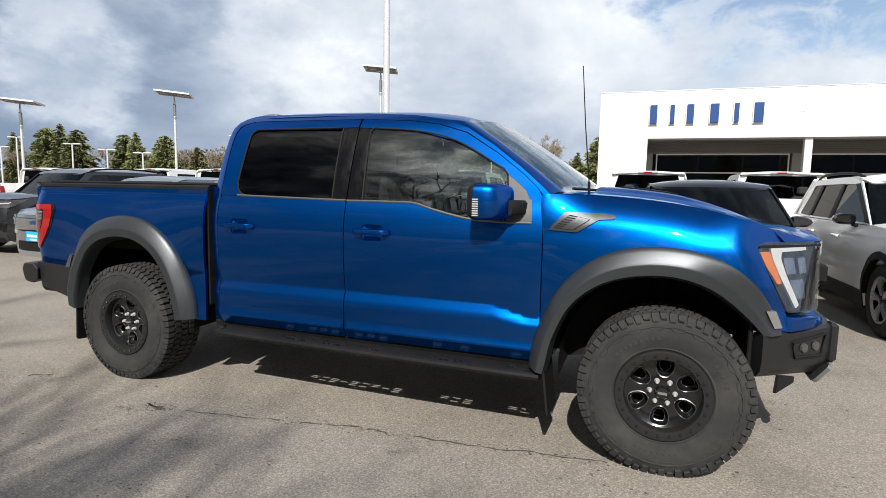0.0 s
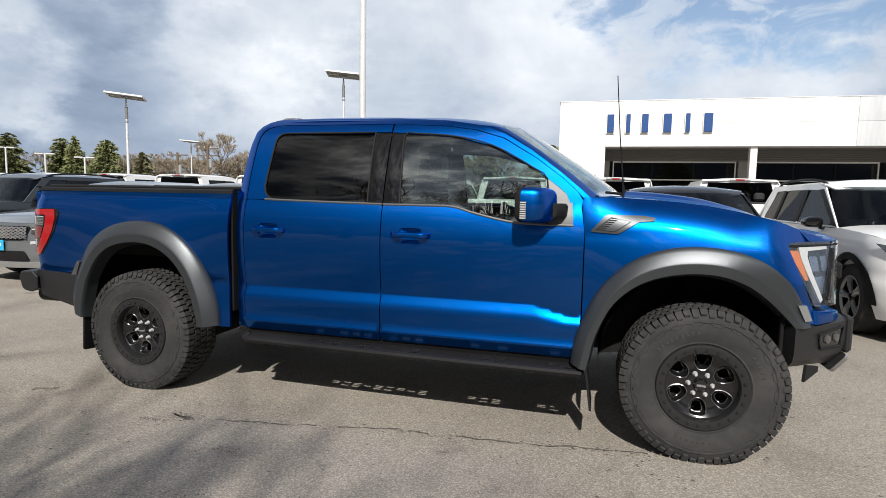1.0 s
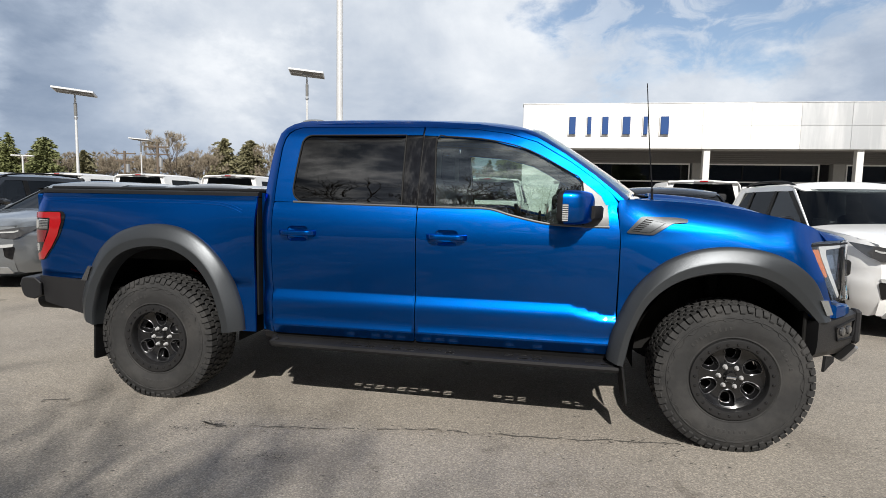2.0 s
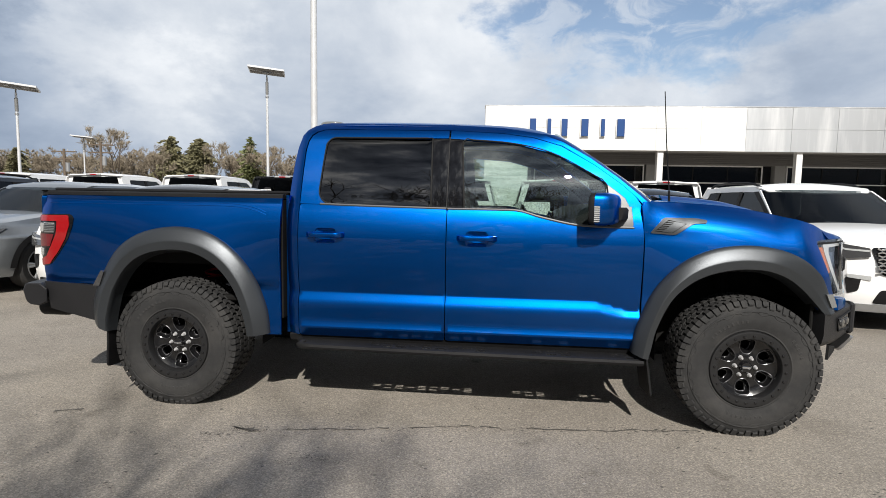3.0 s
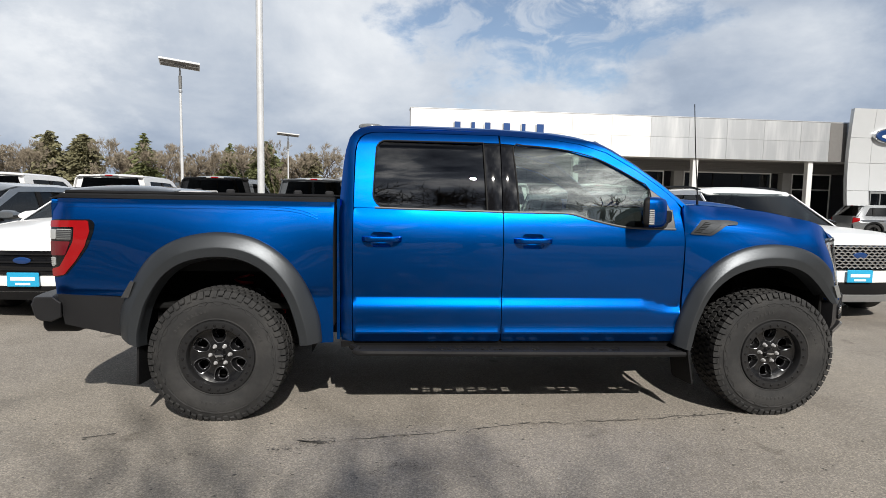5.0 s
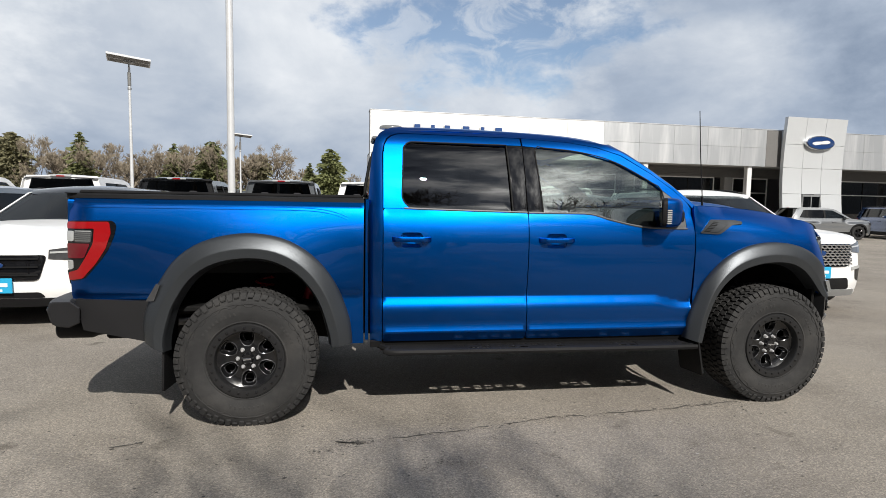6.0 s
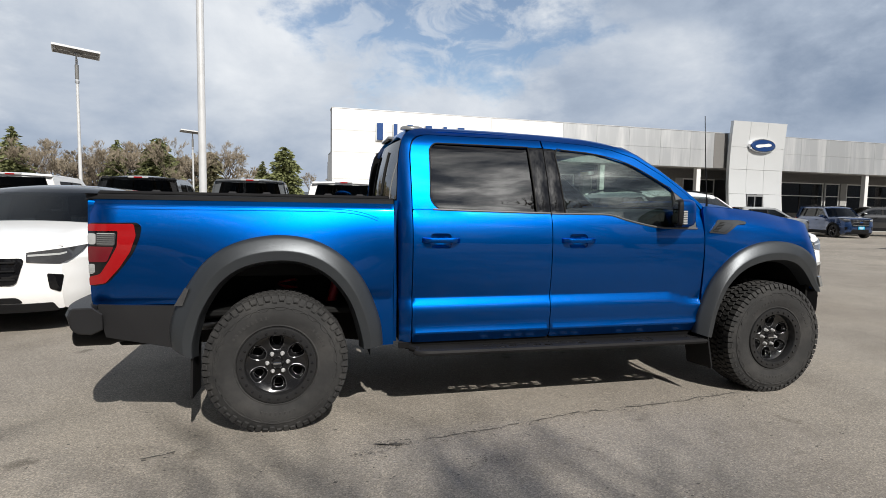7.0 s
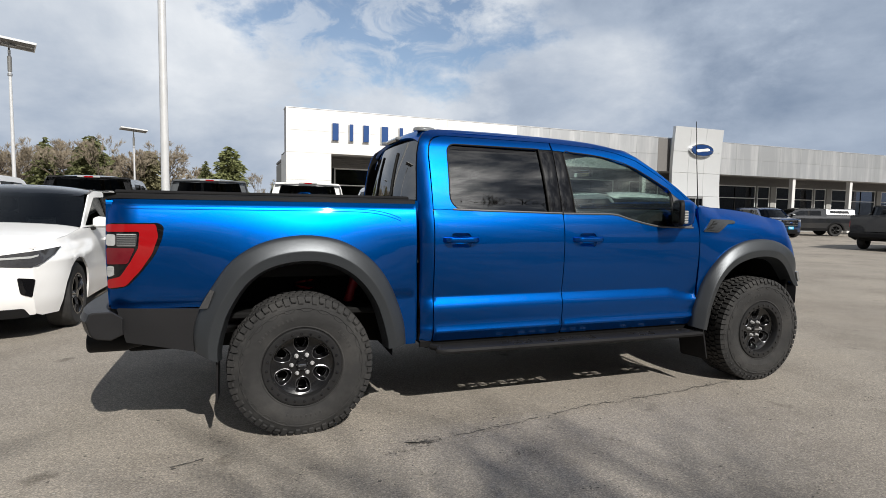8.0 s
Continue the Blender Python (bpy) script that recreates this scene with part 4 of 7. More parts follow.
both("mirror_sail", skin([(-0.60, 1.262), (-0.432, 1.262), (-0.44, 1.395), (-0.475, 1.455), (-0.60, 1.56)], lambda x, z: side(x, z) - 0.003, 0.02, 0.06), TRIM_GREY, label="grey triangular mirror base")

# door handles
for hx in HANDLES:
    g = Geo()
    rings = []
    for i in range(13):
        a = i / 12
        x = hx - 0.128 + 0.256 * a
        out = 0.046 * min(1, math.sin(math.pi * a) * 2.2) ** 0.7 if 0 < a < 1 else 0.0
        h = 0.017
        v = side(x, 1.175) + out
        rings.append([T(x, v + dv, 1.178 + dz) for dv, dz in ((-0.014, -h), (0.0, -h * 0.8), (0.004, 0), (0.0, h * 0.8), (-0.014, h), (-0.02, 0))])
    handle, handle2 = both("door_handle", g.loft(rings), BLUE)
    def dish(x, z, hx=hx):
        d = max(abs(x - hx) / 0.076, abs(z - 1.172) / 0.054)
        return side(x, z) - 0.004 - 0.018 * max(0, 1 - d ** 3)
    both("handle_recess", skin(rounded([(hx - 0.078, 1.116), (hx + 0.078, 1.116), (hx + 0.078, 1.228), (hx - 0.078, 1.228)], 0.036), dish, 0.004, 0.014), BLUE)

# fender vent
VENT = [(-0.345, 1.236), (-0.262, 1.334), (-0.06, 1.332), (-0.003, 1.322), (-0.008, 1.304), (-0.088, 1.298), (-0.195, 1.228)]
both("fender_vent", skin(rounded(VENT, 0.014), lambda x, z: fender(x, z) + 0.008, 0.02, 0.03), FLARE, label="grey fender side vent with dark slots")
both("vent_recess", Geo().slab([(-0.318, 1.249), (-0.212, 1.240), (-0.128, 1.298), (-0.236, 1.320)], lambda a, b: T(a, fender(a, b) + 0.0095, b), 0.004, 0.03), SEAL)
for i in range(6):
    t0, t1 = 0.03 + i * 0.16, 0.105 + i * 0.16
    def edge(t, k):
        return (-0.318 + 0.082 * t + (0.106 + 0.002 * t) * k, 1.249 + 0.071 * t + (-0.009 - 0.013 * t) * k)
    both("vent_louver", Geo().slab([edge(t0, 0.04), edge(t0 + 0.05, 0.40), edge(t1 + 0.05, 0.40), edge(t1, 0.04)], lambda a, b: T(a, fender(a, b) + 0.0125, b), 0.003, 0.03), FLARE)

both("vent_floor", Geo().slab([edge(0.02, 0.40), edge(0.02, 0.94), edge(0.98, 0.96), edge(0.98, 0.40)], lambda a, b: T(a, fender(a, b) + 0.0115, b), 0.003, 0.03), FLARE)

# mirrors, turned a little towards the driver
def mirror_ring(x, k):
    ring = []
    for i in range(24):
        w = 2 * math.pi * i / 24
        c, s = (math.copysign(abs(f) ** 0.45, f) for f in (math.cos(w), math.sin(w)))
        ring.append(T(x - 0.045 * c * k, 1.107 + 0.094 * k * c, 1.379 + 0.097 * k * s))
    return ring


g = Geo()
rings = []
for x, k in ((-0.680, 0.94), (-0.672, 1.0), (-0.625, 1.0), (-0.595, 0.96), (-0.572, 0.86), (-0.560, 0.68)):
    rings.append(mirror_ring(x, k))
mirror, mirror2 = both("door_mirror", g.loft(rings), BLUE)
for m, flipped in ((mirror, False), (mirror2, True)):
    rim = Geo().loft([mirror_ring(x, k) for x, k in ((-0.708, 0.84), (-0.704, 0.95), (-0.695, 1.0), (-0.673, 1.012))])
    part("bezel", rim.flip() if flipped else rim, BLACK_PLASTIC, m, "black plastic mirror bezel")
    pane = Geo().slab(rounded([(1.034, 1.302), (1.18, 1.302), (1.18, 1.456), (1.034, 1.456)], 0.03), lambda v, z: T(-0.713 - 0.479 * (v - 1.107), v, z), 0.005, 0.1)
    part("mirror_glass", pane.flip() if flipped else pane, GLOSS_BLACK, m, "dark mirror glass")
    arm = Geo().loft([[T(x + dx, v, z + dz) for dx, dz in ((-0.050, -0.040), (0.045, -0.040), (0.056, -0.028), (0.058, 0.024), (0.046, 0.038), (-0.050, 0.038))] for x, v, z in ((-0.528, 0.955, 1.350), (-0.532, 1.00, 1.352), (-0.548, 1.045, 1.352), (-0.585, 1.085, 1.352))])
    part("mirror_arm", arm.flip() if flipped else arm, BLACK_PLASTIC, m, "black plastic mirror arm")
    strip = Geo().box(-0.716 - TX, -0.686 - TX, -1.2035, -1.190, 1.300, 1.40, 0.004)
    ts = part("turn_signal", strip.flip() if flipped else strip, LENS_SMOKE, m, "ribbed clear turn signal strip")
    for i in range(8):
        rib = Geo().box(-0.7175 - TX, -0.6845 - TX, -1.2060, -1.192, 1.304 + i * 0.012, 1.311 + i * 0.012, 0.001)
        part("rib", rib.flip() if flipped else rib, LENS_CLEAR, ts)

# running boards with light slots
slots = []
for x0, n in ((-2.085, 9), (-1.03, 3), (-0.545, 2)):
    for i in range(n):
        for j in range(3):
            if (i + j * 2) % 4 == 3 or (j == 2 and i % 3 == 0):
                continue
            x, v = x0 + i * 0.0865, 0.988 + j * 0.029
            slots.append([(x, -v - 0.009), (x + 0.058, -v - 0.009), (x + 0.058, -v + 0.009), (x, -v + 0.009)])
board = [(-2.57, -0.84), (-0.40, -0.84), (-0.365, -0.90), (-0.362, -0.98), (-0.40, -1.05), (-0.50, -1.07), (-2.40, -1.07), (-2.52, -1.05), (-2.58, -0.98)]
for flipped in (False, True):
    g = Geo().slab(board, lambda x, y: (x - TX, y, 0.470 - 0.012 * (x + 2.5) / 2.1 - max(0, -y - 1.03) * 0.4), 0.004, 0.09, holes=slots)
    step = part("running_board", g.flip() if flipped else g, BLACK_PLASTIC, truck, "textured black running board with light slots")
    lip = Geo().tube([(x - TX, y * 0.992, 0.462 - 0.012 * (x + 2.5) / 2.1 - max(0, -y - 1.03) * 0.4) for x, y in resample(board[2:], 40)], 0.022, 8)
    part("board_edge", lip.flip() if flipped else lip, BLACK_PLASTIC, step)
    for bx in (-2.35, -1.55, -0.62):
        arm = Geo().box(bx - 0.04 - TX, bx + 0.04 - TX, -0.86, -0.55, 0.40, 0.455, 0.01)
        part("bracket", arm.flip() if flipped else arm, UNDER, step)

# mud flaps
both("mud_flap", Geo().slab(rounded([(0.205, 0.80), (0.60, 0.78), (0.60, 1.045), (0.225, 1.075)], 0.02), lambda z, v: T(-0.335 + 0.14 * (0.5 - z), v, z), 0.012, 0.08), BLACK_PLASTIC, label="black rubber mud flap")
both("mud_flap", Geo().slab(rounded([(0.225, 0.80), (0.72, 0.80), (0.72, 1.06), (0.245, 1.075)], 0.02), lambda z, v: T(-3.90 + 0.02 * z, v, z), 0.012, 0.08), BLACK_PLASTIC, label="black rubber mud flap")

# rear bumper, cladding and exhaust
clad = [(-4.40, 0.806), (-3.985, 0.792), (-3.96, 0.70), (-3.955, 0.53), (-4.02, 0.545), (-4.36, 0.618)]
both("rear_cladding", skin(clad, lambda x, z: 1.015 + 0.05 * max(0, x + 4.2) - 0.05 * max(0, 0.7 - z) - 0.3 * max(0, -4.28 - x) ** 1.5, 0.03, 0.05), BUMPER_GREY, label="charcoal plastic rear corner cladding")
rings = []
for v in [-1.006, -1.0, -0.985] + [i / 12 for i in range(-11, 12)] + [0.985, 1.0, 1.006]:
    vv, back = v * 1.03, 0.11 * abs(v) ** 5
    k = 0.92 if abs(v) > 1 else 1.0
    rings.append([T(-4.655 + back + 0.09 + (dx - 0.09) * k, vv, 0.712 + (z - 0.75) * k * 0.90 - 0.01 * (1 - abs(v) ** 3)) for dx, z in ((0.13, 0.842), (0.034, 0.840), (0.018, 0.832), (0.006, 0.796), (0.0, 0.788), (0.004, 0.776), (0.018, 0.715), (0.030, 0.692), (0.055, 0.676), (0.12, 0.668), (0.18, 0.70), (0.18, 0.80))])
part("rear_bumper", Geo().loft(rings), BUMPER_GREY, truck, "charcoal rear bumper bar", 24)
both("reflector", skin([(-3.985, 0.80), (-3.94, 0.80), (-3.905, 0.895), (-3.925, 0.905)], lambda x, z: 1.075, 0.02, 0.04), LENS_SMOKE, label="grey side reflector")
both("exhaust_tip", Geo().lathe([(0.0, -0.10), (0.054, -0.10), (0.054, -0.262), (0.059, -0.27), (0.064, -0.262), (0.063, -0.08), (0.050, -0.05), (0.042, 0)], 24, "y"), BLACK_PLASTIC)
for ob in [o for o in truck.children if o.name.startswith("exhaust_tip")]:
    sgn = 1 if ob.name.endswith("001") else -1
    ob.matrix_basis = pose(-4.315 - TX, sgn * 0.80, 0.588, 0, 0, -90)

# tail lamps: stacked lens pieces on a dark housing
LAMP = [(-4.447, 1.272), (-4.185, 1.276), (-4.160, 1.255), (-4.168, 1.19), (-4.205, 1.10), (-4.27, 1.01), (-4.345, 0.925), (-4.447, 0.905)]


def tail(dv):
    return lambda x, z: bedside(x, z) + dv


for flipped in (False, True):
    def lens(name, outline, dv, mat, parent, label="", r=0.012):
        g = skin(rounded(outline, r, 3), tail(dv), 0.012, 0.035)
        return part(name, g.flip() if flipped else g, mat, parent, label)
    lamp = lens("tail_lamp", LAMP, 0.004, GLOSS_BLACK, truck, "red and smoked tail lamp", 0.03)
    lens("red_lens", [(-4.449, 1.266), (-4.200, 1.269), (-4.188, 1.20), (-4.220, 1.105), (-4.278, 1.015), (-4.353, 0.930), (-4.449, 0.913), (-4.449, 0.962), (-4.380, 0.982), (-4.328, 1.06), (-4.286, 1.14), (-4.280, 1.228), (-4.449, 1.225)], 0.009, LENS_RED, lamp, "bright red C-shaped lens")
    lens("smoked_lens", [(-4.396, 1.217), (-4.290, 1.217), (-4.297, 1.145), (-4.396, 1.145)], 0.008, LENS_SMOKE, lamp, "smoked reflector")
    lens("clear_lens", [(-4.449, 1.212), (-4.402, 1.212), (-4.402, 1.150), (-4.449, 1.150)], 0.008, LENS_CLEAR, lamp, "clear reflector")
    for i in range(6):
        z = 1.152 + i * 0.0115
        lens("lens_rib", [(-4.392, z), (-4.300 + 0.0006 * i, z), (-4.300 + 0.0006 * i, z + 0.0045), (-4.392, z + 0.0045)], 0.0105, LENS_CLEAR if i == 5 else MARKER, lamp, r=0.001)
    for i in range(4):
        z = 0.990 + i * 0.0125
        lens("lens_rib", [(-4.449, z), (-4.414, z), (-4.414, z + 0.006), (-4.449, z + 0.006)], 0.0105, LENS_CLEAR, lamp, r=0.001)
    lens("deep_red_lens", [(-4.449, 1.138), (-4.302, 1.138), (-4.340, 1.052), (-4.449, 1.047)], 0.008, LENS_DEEP, lamp, "dark red brake lens")
    lens("reverse_lens", [(-4.449, 1.038), (-4.412, 1.038), (-4.414, 0.985), (-4.449, 0.978)], 0.008, LENS_CLEAR, lamp, "clear reverse lens")

# antenna
part("antenna", Geo().tube([T(-0.165, 0.76, 1.43), T(-0.168, 0.76, 1.50)], 0.008, 8).tube([T(-0.168, 0.76, 1.50), T(-0.20, 0.762, 1.80), T(-0.228, 0.765, 2.135)], 0.0042, 6, 0.0028), BLACK_PLASTIC, truck, "thin black whip antenna")
both("wiper", Geo().tube([T(-0.10, 0.10, 1.452), T(-0.16, 0.45, 1.455), T(-0.26, 0.70, 1.46)], 0.009, 6), SEAL)

# front end
part("grille", Geo().slab(rounded([(-0.60, 0.86), (0.60, 0.86), (0.60, 1.19), (-0.60, 1.19)], 0.04), lambda v, z: T(face_xz(v, z) - 0.06, v, z), 0.03, 0.08), BLACK_PLASTIC, truck, "black honeycomb grille")
for i in range(6):
    z = 0.885 + i * 0.055
    part("grille_bar", Geo().tube([T(face_xz(v / 10, z) - 0.018, v / 10, z) for v in range(-5, 6)], 0.012, 6), BLACK_PLASTIC, truck)
for v in (-0.50, 0.0, 0.50):
    part("grille_block", Geo().box(face_xz(v, 1) - 0.06 - TX, face_xz(v, 1) + 0.022 - TX, -v - 0.085, -v + 0.085, 0.985, 1.085, 0.014), BLACK_PLASTIC, truck)
rings = []
for v in (-0.90, -0.80, -0.70, -0.60, -0.54, -0.40, -0.20, 0.0, 0.20, 0.40, 0.54, 0.60, 0.70, 0.80, 0.90):
    zt = 0.812 + 0.040 * max(0, min(1, (abs(v) - 0.56) / 0.33))
    f = face_xz(v, 0.8)
    rings.append([T(f + dx, v, z) for dx, z in ((-0.08, zt + 0.004), (-0.006, zt), (0.006, zt - 0.006), (0.011, zt - 0.018), (0.012, 0.777), (-0.08, 0.777))])
part("apron_panel", Geo().loft(rings), BLUE, truck)


def lamp_face(push):
    """Headlamp skin: s runs from the side (0) round to the grille (1)."""
    def fn(s, z):
        lo, hi = 0.0, 1.0
        for _ in range(24):
            u = (lo + hi) / 2
            lo, hi = (u, hi) if 0.372 * (1 - (1 - u) ** 1.45) - 0.068 * u < 0.304 * s else (lo, u)
        v = 0.94 - 0.40 * u
        return T(face_xz(v, z) + push * 0.7, v + push * 0.7, z)
    return fn


LAMP_OUT = [(0.0, 1.212), (0.03, 1.10), (0.10, 0.98), (0.19, 0.868), (0.80, 0.862), (0.90, 1.0), (0.98, 1.212)]
for flipped in (False, True):
    def lens(name, outline, push, mat, parent, label="", r=0.012, d=0.010):
        # thickness lies inward
        g = Geo().slab(rounded(outline[::-1], r, 3), lamp_face(push), -d, 0.06)
        return part(name, g.flip() if flipped else g, mat, parent, label)
    lamp = lens("headlamp", LAMP_OUT, -0.030, GLOSS_BLACK, truck, "headlamp with silver C-shaped light bar and amber marker")
    lens("amber_marker", [(0.025, 1.165), (0.17, 1.165), (0.22, 1.01), (0.15, 1.005), (0.06, 1.09)], -0.006, AMBER, lamp, "amber side marker")
    lens("light_bar", [(0.18, 1.182), (0.70, 1.185), (0.70, 1.168), (0.33, 1.162), (0.295, 1.13), (0.32, 1.04), (0.415, 0.90), (0.335, 0.885), (0.22, 1.03), (0.175, 1.12)], -0.002, LENS_CLEAR, lamp, "silver C-shaped light bar")
    lens("top_trim", [(0.02, 1.196), (0.96, 1.196), (0.94, 1.186), (0.04, 1.182)], -0.001, BLACK_PLASTIC, lamp, "black upper trim", 0.003)
    lens("projector", [(0.36, 1.05), (0.52, 1.05), (0.52, 1.13), (0.36, 1.13)], -0.014, CHROME, lamp, "projector lens")
    lens("projector", [(0.58, 1.05), (0.70, 1.05), (0.70, 1.13), (0.58, 1.13)], -0.014, CHROME, lamp, "projector lens")
    lens("inner_bezel", [(0.64, 0.885), (0.78, 0.885), (0.88, 1.02), (0.92, 1.17), (0.72, 1.17), (0.72, 1.03)], -0.012, BUMPER_GREY, lamp, "dark inner bezel")
    lens("reflector_bowl", [(0.42, 0.925), (0.62, 0.925), (0.64, 1.02), (0.40, 1.02)], -0.018, CHROME, lamp, "reflector bowl")
    lens("lamp_cover", LAMP_OUT, 0.006, LAMP_GLASS, lamp, "clear lamp cover", d=0.002).visible_shadow = False
    mk = skin([(0.748, 0.806), (0.782, 0.812), (0.748, 0.892), (0.706, 0.890)], lambda x, z: 1.012 - 0.29 * (x - 0.702), 0.03, 0.04)
    part("corner_reflector", mk.flip() if flipped else mk, MARKER, truck, "clear corner marker")


def bumper_x(v):
    v = abs(v)
    if v > 1.02:
        return 0.70 - (v - 1.02) * 0.95
    return 0.70 + 0.3895 * (1 - (1 - (1.02 - v) / 0.41) ** 1.15) if v > 0.61 else 1.0895 + 0.05 * (1 - (v / 0.61) ** 2)


rings = []
for v in (-1.02, -0.93, -0.82, -0.72, -0.64, -0.61, -0.58, -0.45, -0.3, -0.15, 0.0, 0.15, 0.3, 0.45, 0.58, 0.61, 0.64, 0.72, 0.82, 0.93, 1.02):
    x = bumper_x(v)
    end = max(0, abs(v) - 0.60) / 0.42
    s = math.copysign(1, v)
    rings.append([T(x + dx * (1 - 0.75 * max(0, abs(v) - 0.80) / 0.22), v + s * dv * (1 if abs(v) > 0.5 else 0), z) for dx, dv, z in ((-0.13, -0.07, 0.768), (-0.018, -0.012, 0.778), (0.0, 0.0, 0.765), (0.0, 0.0, 0.64), (-0.012, -0.01, 0.57 + 0.02 * end), (-0.05, -0.045, 0.50 + 0.055 * end), (-0.11, -0.09, 0.495 + 0.055 * end), (-0.16, -0.10, 0.60))])
part("front_bumper", Geo().loft(rings), BUMPER_GREY, truck, "charcoal steel off-road front bumper", 24)
for flipped in (False, True):
    pocket = Geo().slab(rounded([(0.70, 0.635), (0.86, 0.645), (0.875, 0.715), (0.68, 0.735)][::-1], 0.012), lambda v, z: T(bumper_x(v) + 0.003, v + 0.003, z), -0.012, 0.05)
    pk = part("fog_lamp_pocket", pocket.flip() if flipped else pocket, GLOSS_BLACK, truck, "dark fog lamp pocket")
    rim = Geo().tube([T(bumper_x(v) + 0.004, v + 0.004, z) for v, z in ((0.70, 0.632), (0.86, 0.642), (0.878, 0.718), (0.68, 0.738), (0.70, 0.632))], 0.007, 6)
    part("pocket_rim", rim.flip() if flipped else rim, BLACK_PLASTIC, pk)
    for v in (0.745, 0.815):
        fg = Geo()
        fg.lathe([(0.0, -0.012), (0.022, -0.010), (0.027, 0.0), (0.027, 0.02)], 16, "y")
        q = Matrix.Translation(T(bumper_x(v) + 0.003, v + 0.003, 0.685)) @ Matrix.Rotation(radians(43), 4, "Z")
        fg.v = [tuple(q @ Vector(p)) for p in fg.v]
        part("fog_lamp", fg.flip() if flipped else fg, LENS_SMOKE, pk, "round fog lamp")
    post = Geo().box(1.07 - TX, 1.122 - TX, -0.625, -0.54, 0.57, 0.785, 0.018)
    part("bumper_post", post.flip() if flipped else post, BUMPER_GREY, truck)
part("skid_plate", Geo().slab(rounded([(-0.62, 0.46), (0.62, 0.46), (0.66, 0.57), (-0.66, 0.57)], 0.03), lambda v, z: T(1.085 + 0.6 * (z - 0.53) - 0.04 * abs(v), v, z), 0.02, 0.12), STEEL, truck, "grey steel skid plate")
both("air_dam", Geo().slab([(0.80, 0.53), (0.90, 0.555), (0.91, 0.465), (0.80, 0.50)], lambda v, z: T(0.79 + (0.90 - v) * 0.9, v, z), 0.015, 0.07), BLACK_PLASTIC)

# chassis
both("frame_rail", Geo().box(-4.45 - TX, 0.85 - TX, -0.50, -0.38, 0.44, 0.60, 0.015), UNDER)
both("inner_sill", Geo().box(-2.62 - TX, -0.40 - TX, -0.93, -0.50, 0.44, 0.50, 0.015), UNDER)
part("rear_axle", Geo().tube([T(REAR, -0.78, HUB_Z), T(REAR, 0.78, HUB_Z)], 0.055, 12).lathe([(0.0, -0.16), (0.12, -0.13), (0.17, 0.0), (0.12, 0.13), (0.0, 0.16)], 16, "y", (REAR - TX, 0, HUB_Z)), UNDER, truck)
part("front_axle", Geo().tube([T(FRONT, -0.78, HUB_Z), T(FRONT, 0.78, HUB_Z)], 0.05, 12), UNDER, truck)
part("gearbox", Geo().box(-1.6 - TX, 0.5 - TX, -0.3, 0.3, 0.42, 0.75, 0.05), UNDER, truck)
part("exhaust_pipe", Geo().tube([T(-0.6, 0.30, 0.45), T(-2.8, 0.33, 0.46), T(-3.3, 0.55, 0.75), T(-3.8, 0.72, 0.62), T(-4.33, 0.80, 0.588)], 0.035, 10), STEEL, truck)
both("fuel_tank", Geo().box(-2.5 - TX, -1.2 - TX, -0.78, -0.52, 0.40, 0.58, 0.04), UNDER)
both("spring_coil", Geo().tube([T(REAR + 0.05 + 0.06 * math.cos(i * 0.7), 0.62 + 0.06 * math.sin(i * 0.7), 0.56 + i * 0.006) for i in range(56)], 0.009, 5), SHOCK)
both("rear_damper", Geo().tube([T(REAR + 0.25, 0.66, 0.42), T(REAR + 0.40, 0.66, 0.95)], 0.035, 10), SHOCK, label="red and silver damper")
both("front_damper", Geo().tube([T(FRONT, 0.66, 0.5), T(FRONT - 0.03, 0.60, 1.05)], 0.04, 10), UNDER)


# wheels
def make_tyre():
    r, h = 0.4430, 0.158
    prof = [(0.215, 0.125), (0.225, 0.140), (0.247, 0.152), (0.250, 0.156), (0.255, 0.156), (0.258, 0.155), (0.300, 0.167), (0.340, 0.168), (0.366, 0.163), (0.369, 0.166), (0.374, 0.165), (0.377, 0.160), (0.388, 0.157), (0.405, 0.150), (0.422, 0.142), (0.428, 0.125), (0.428, 0.0)]
    full = prof + [(a, -b) for a, b in prof[-2::-1]]
    g = Geo().lathe(full, 96, "y")
    return g


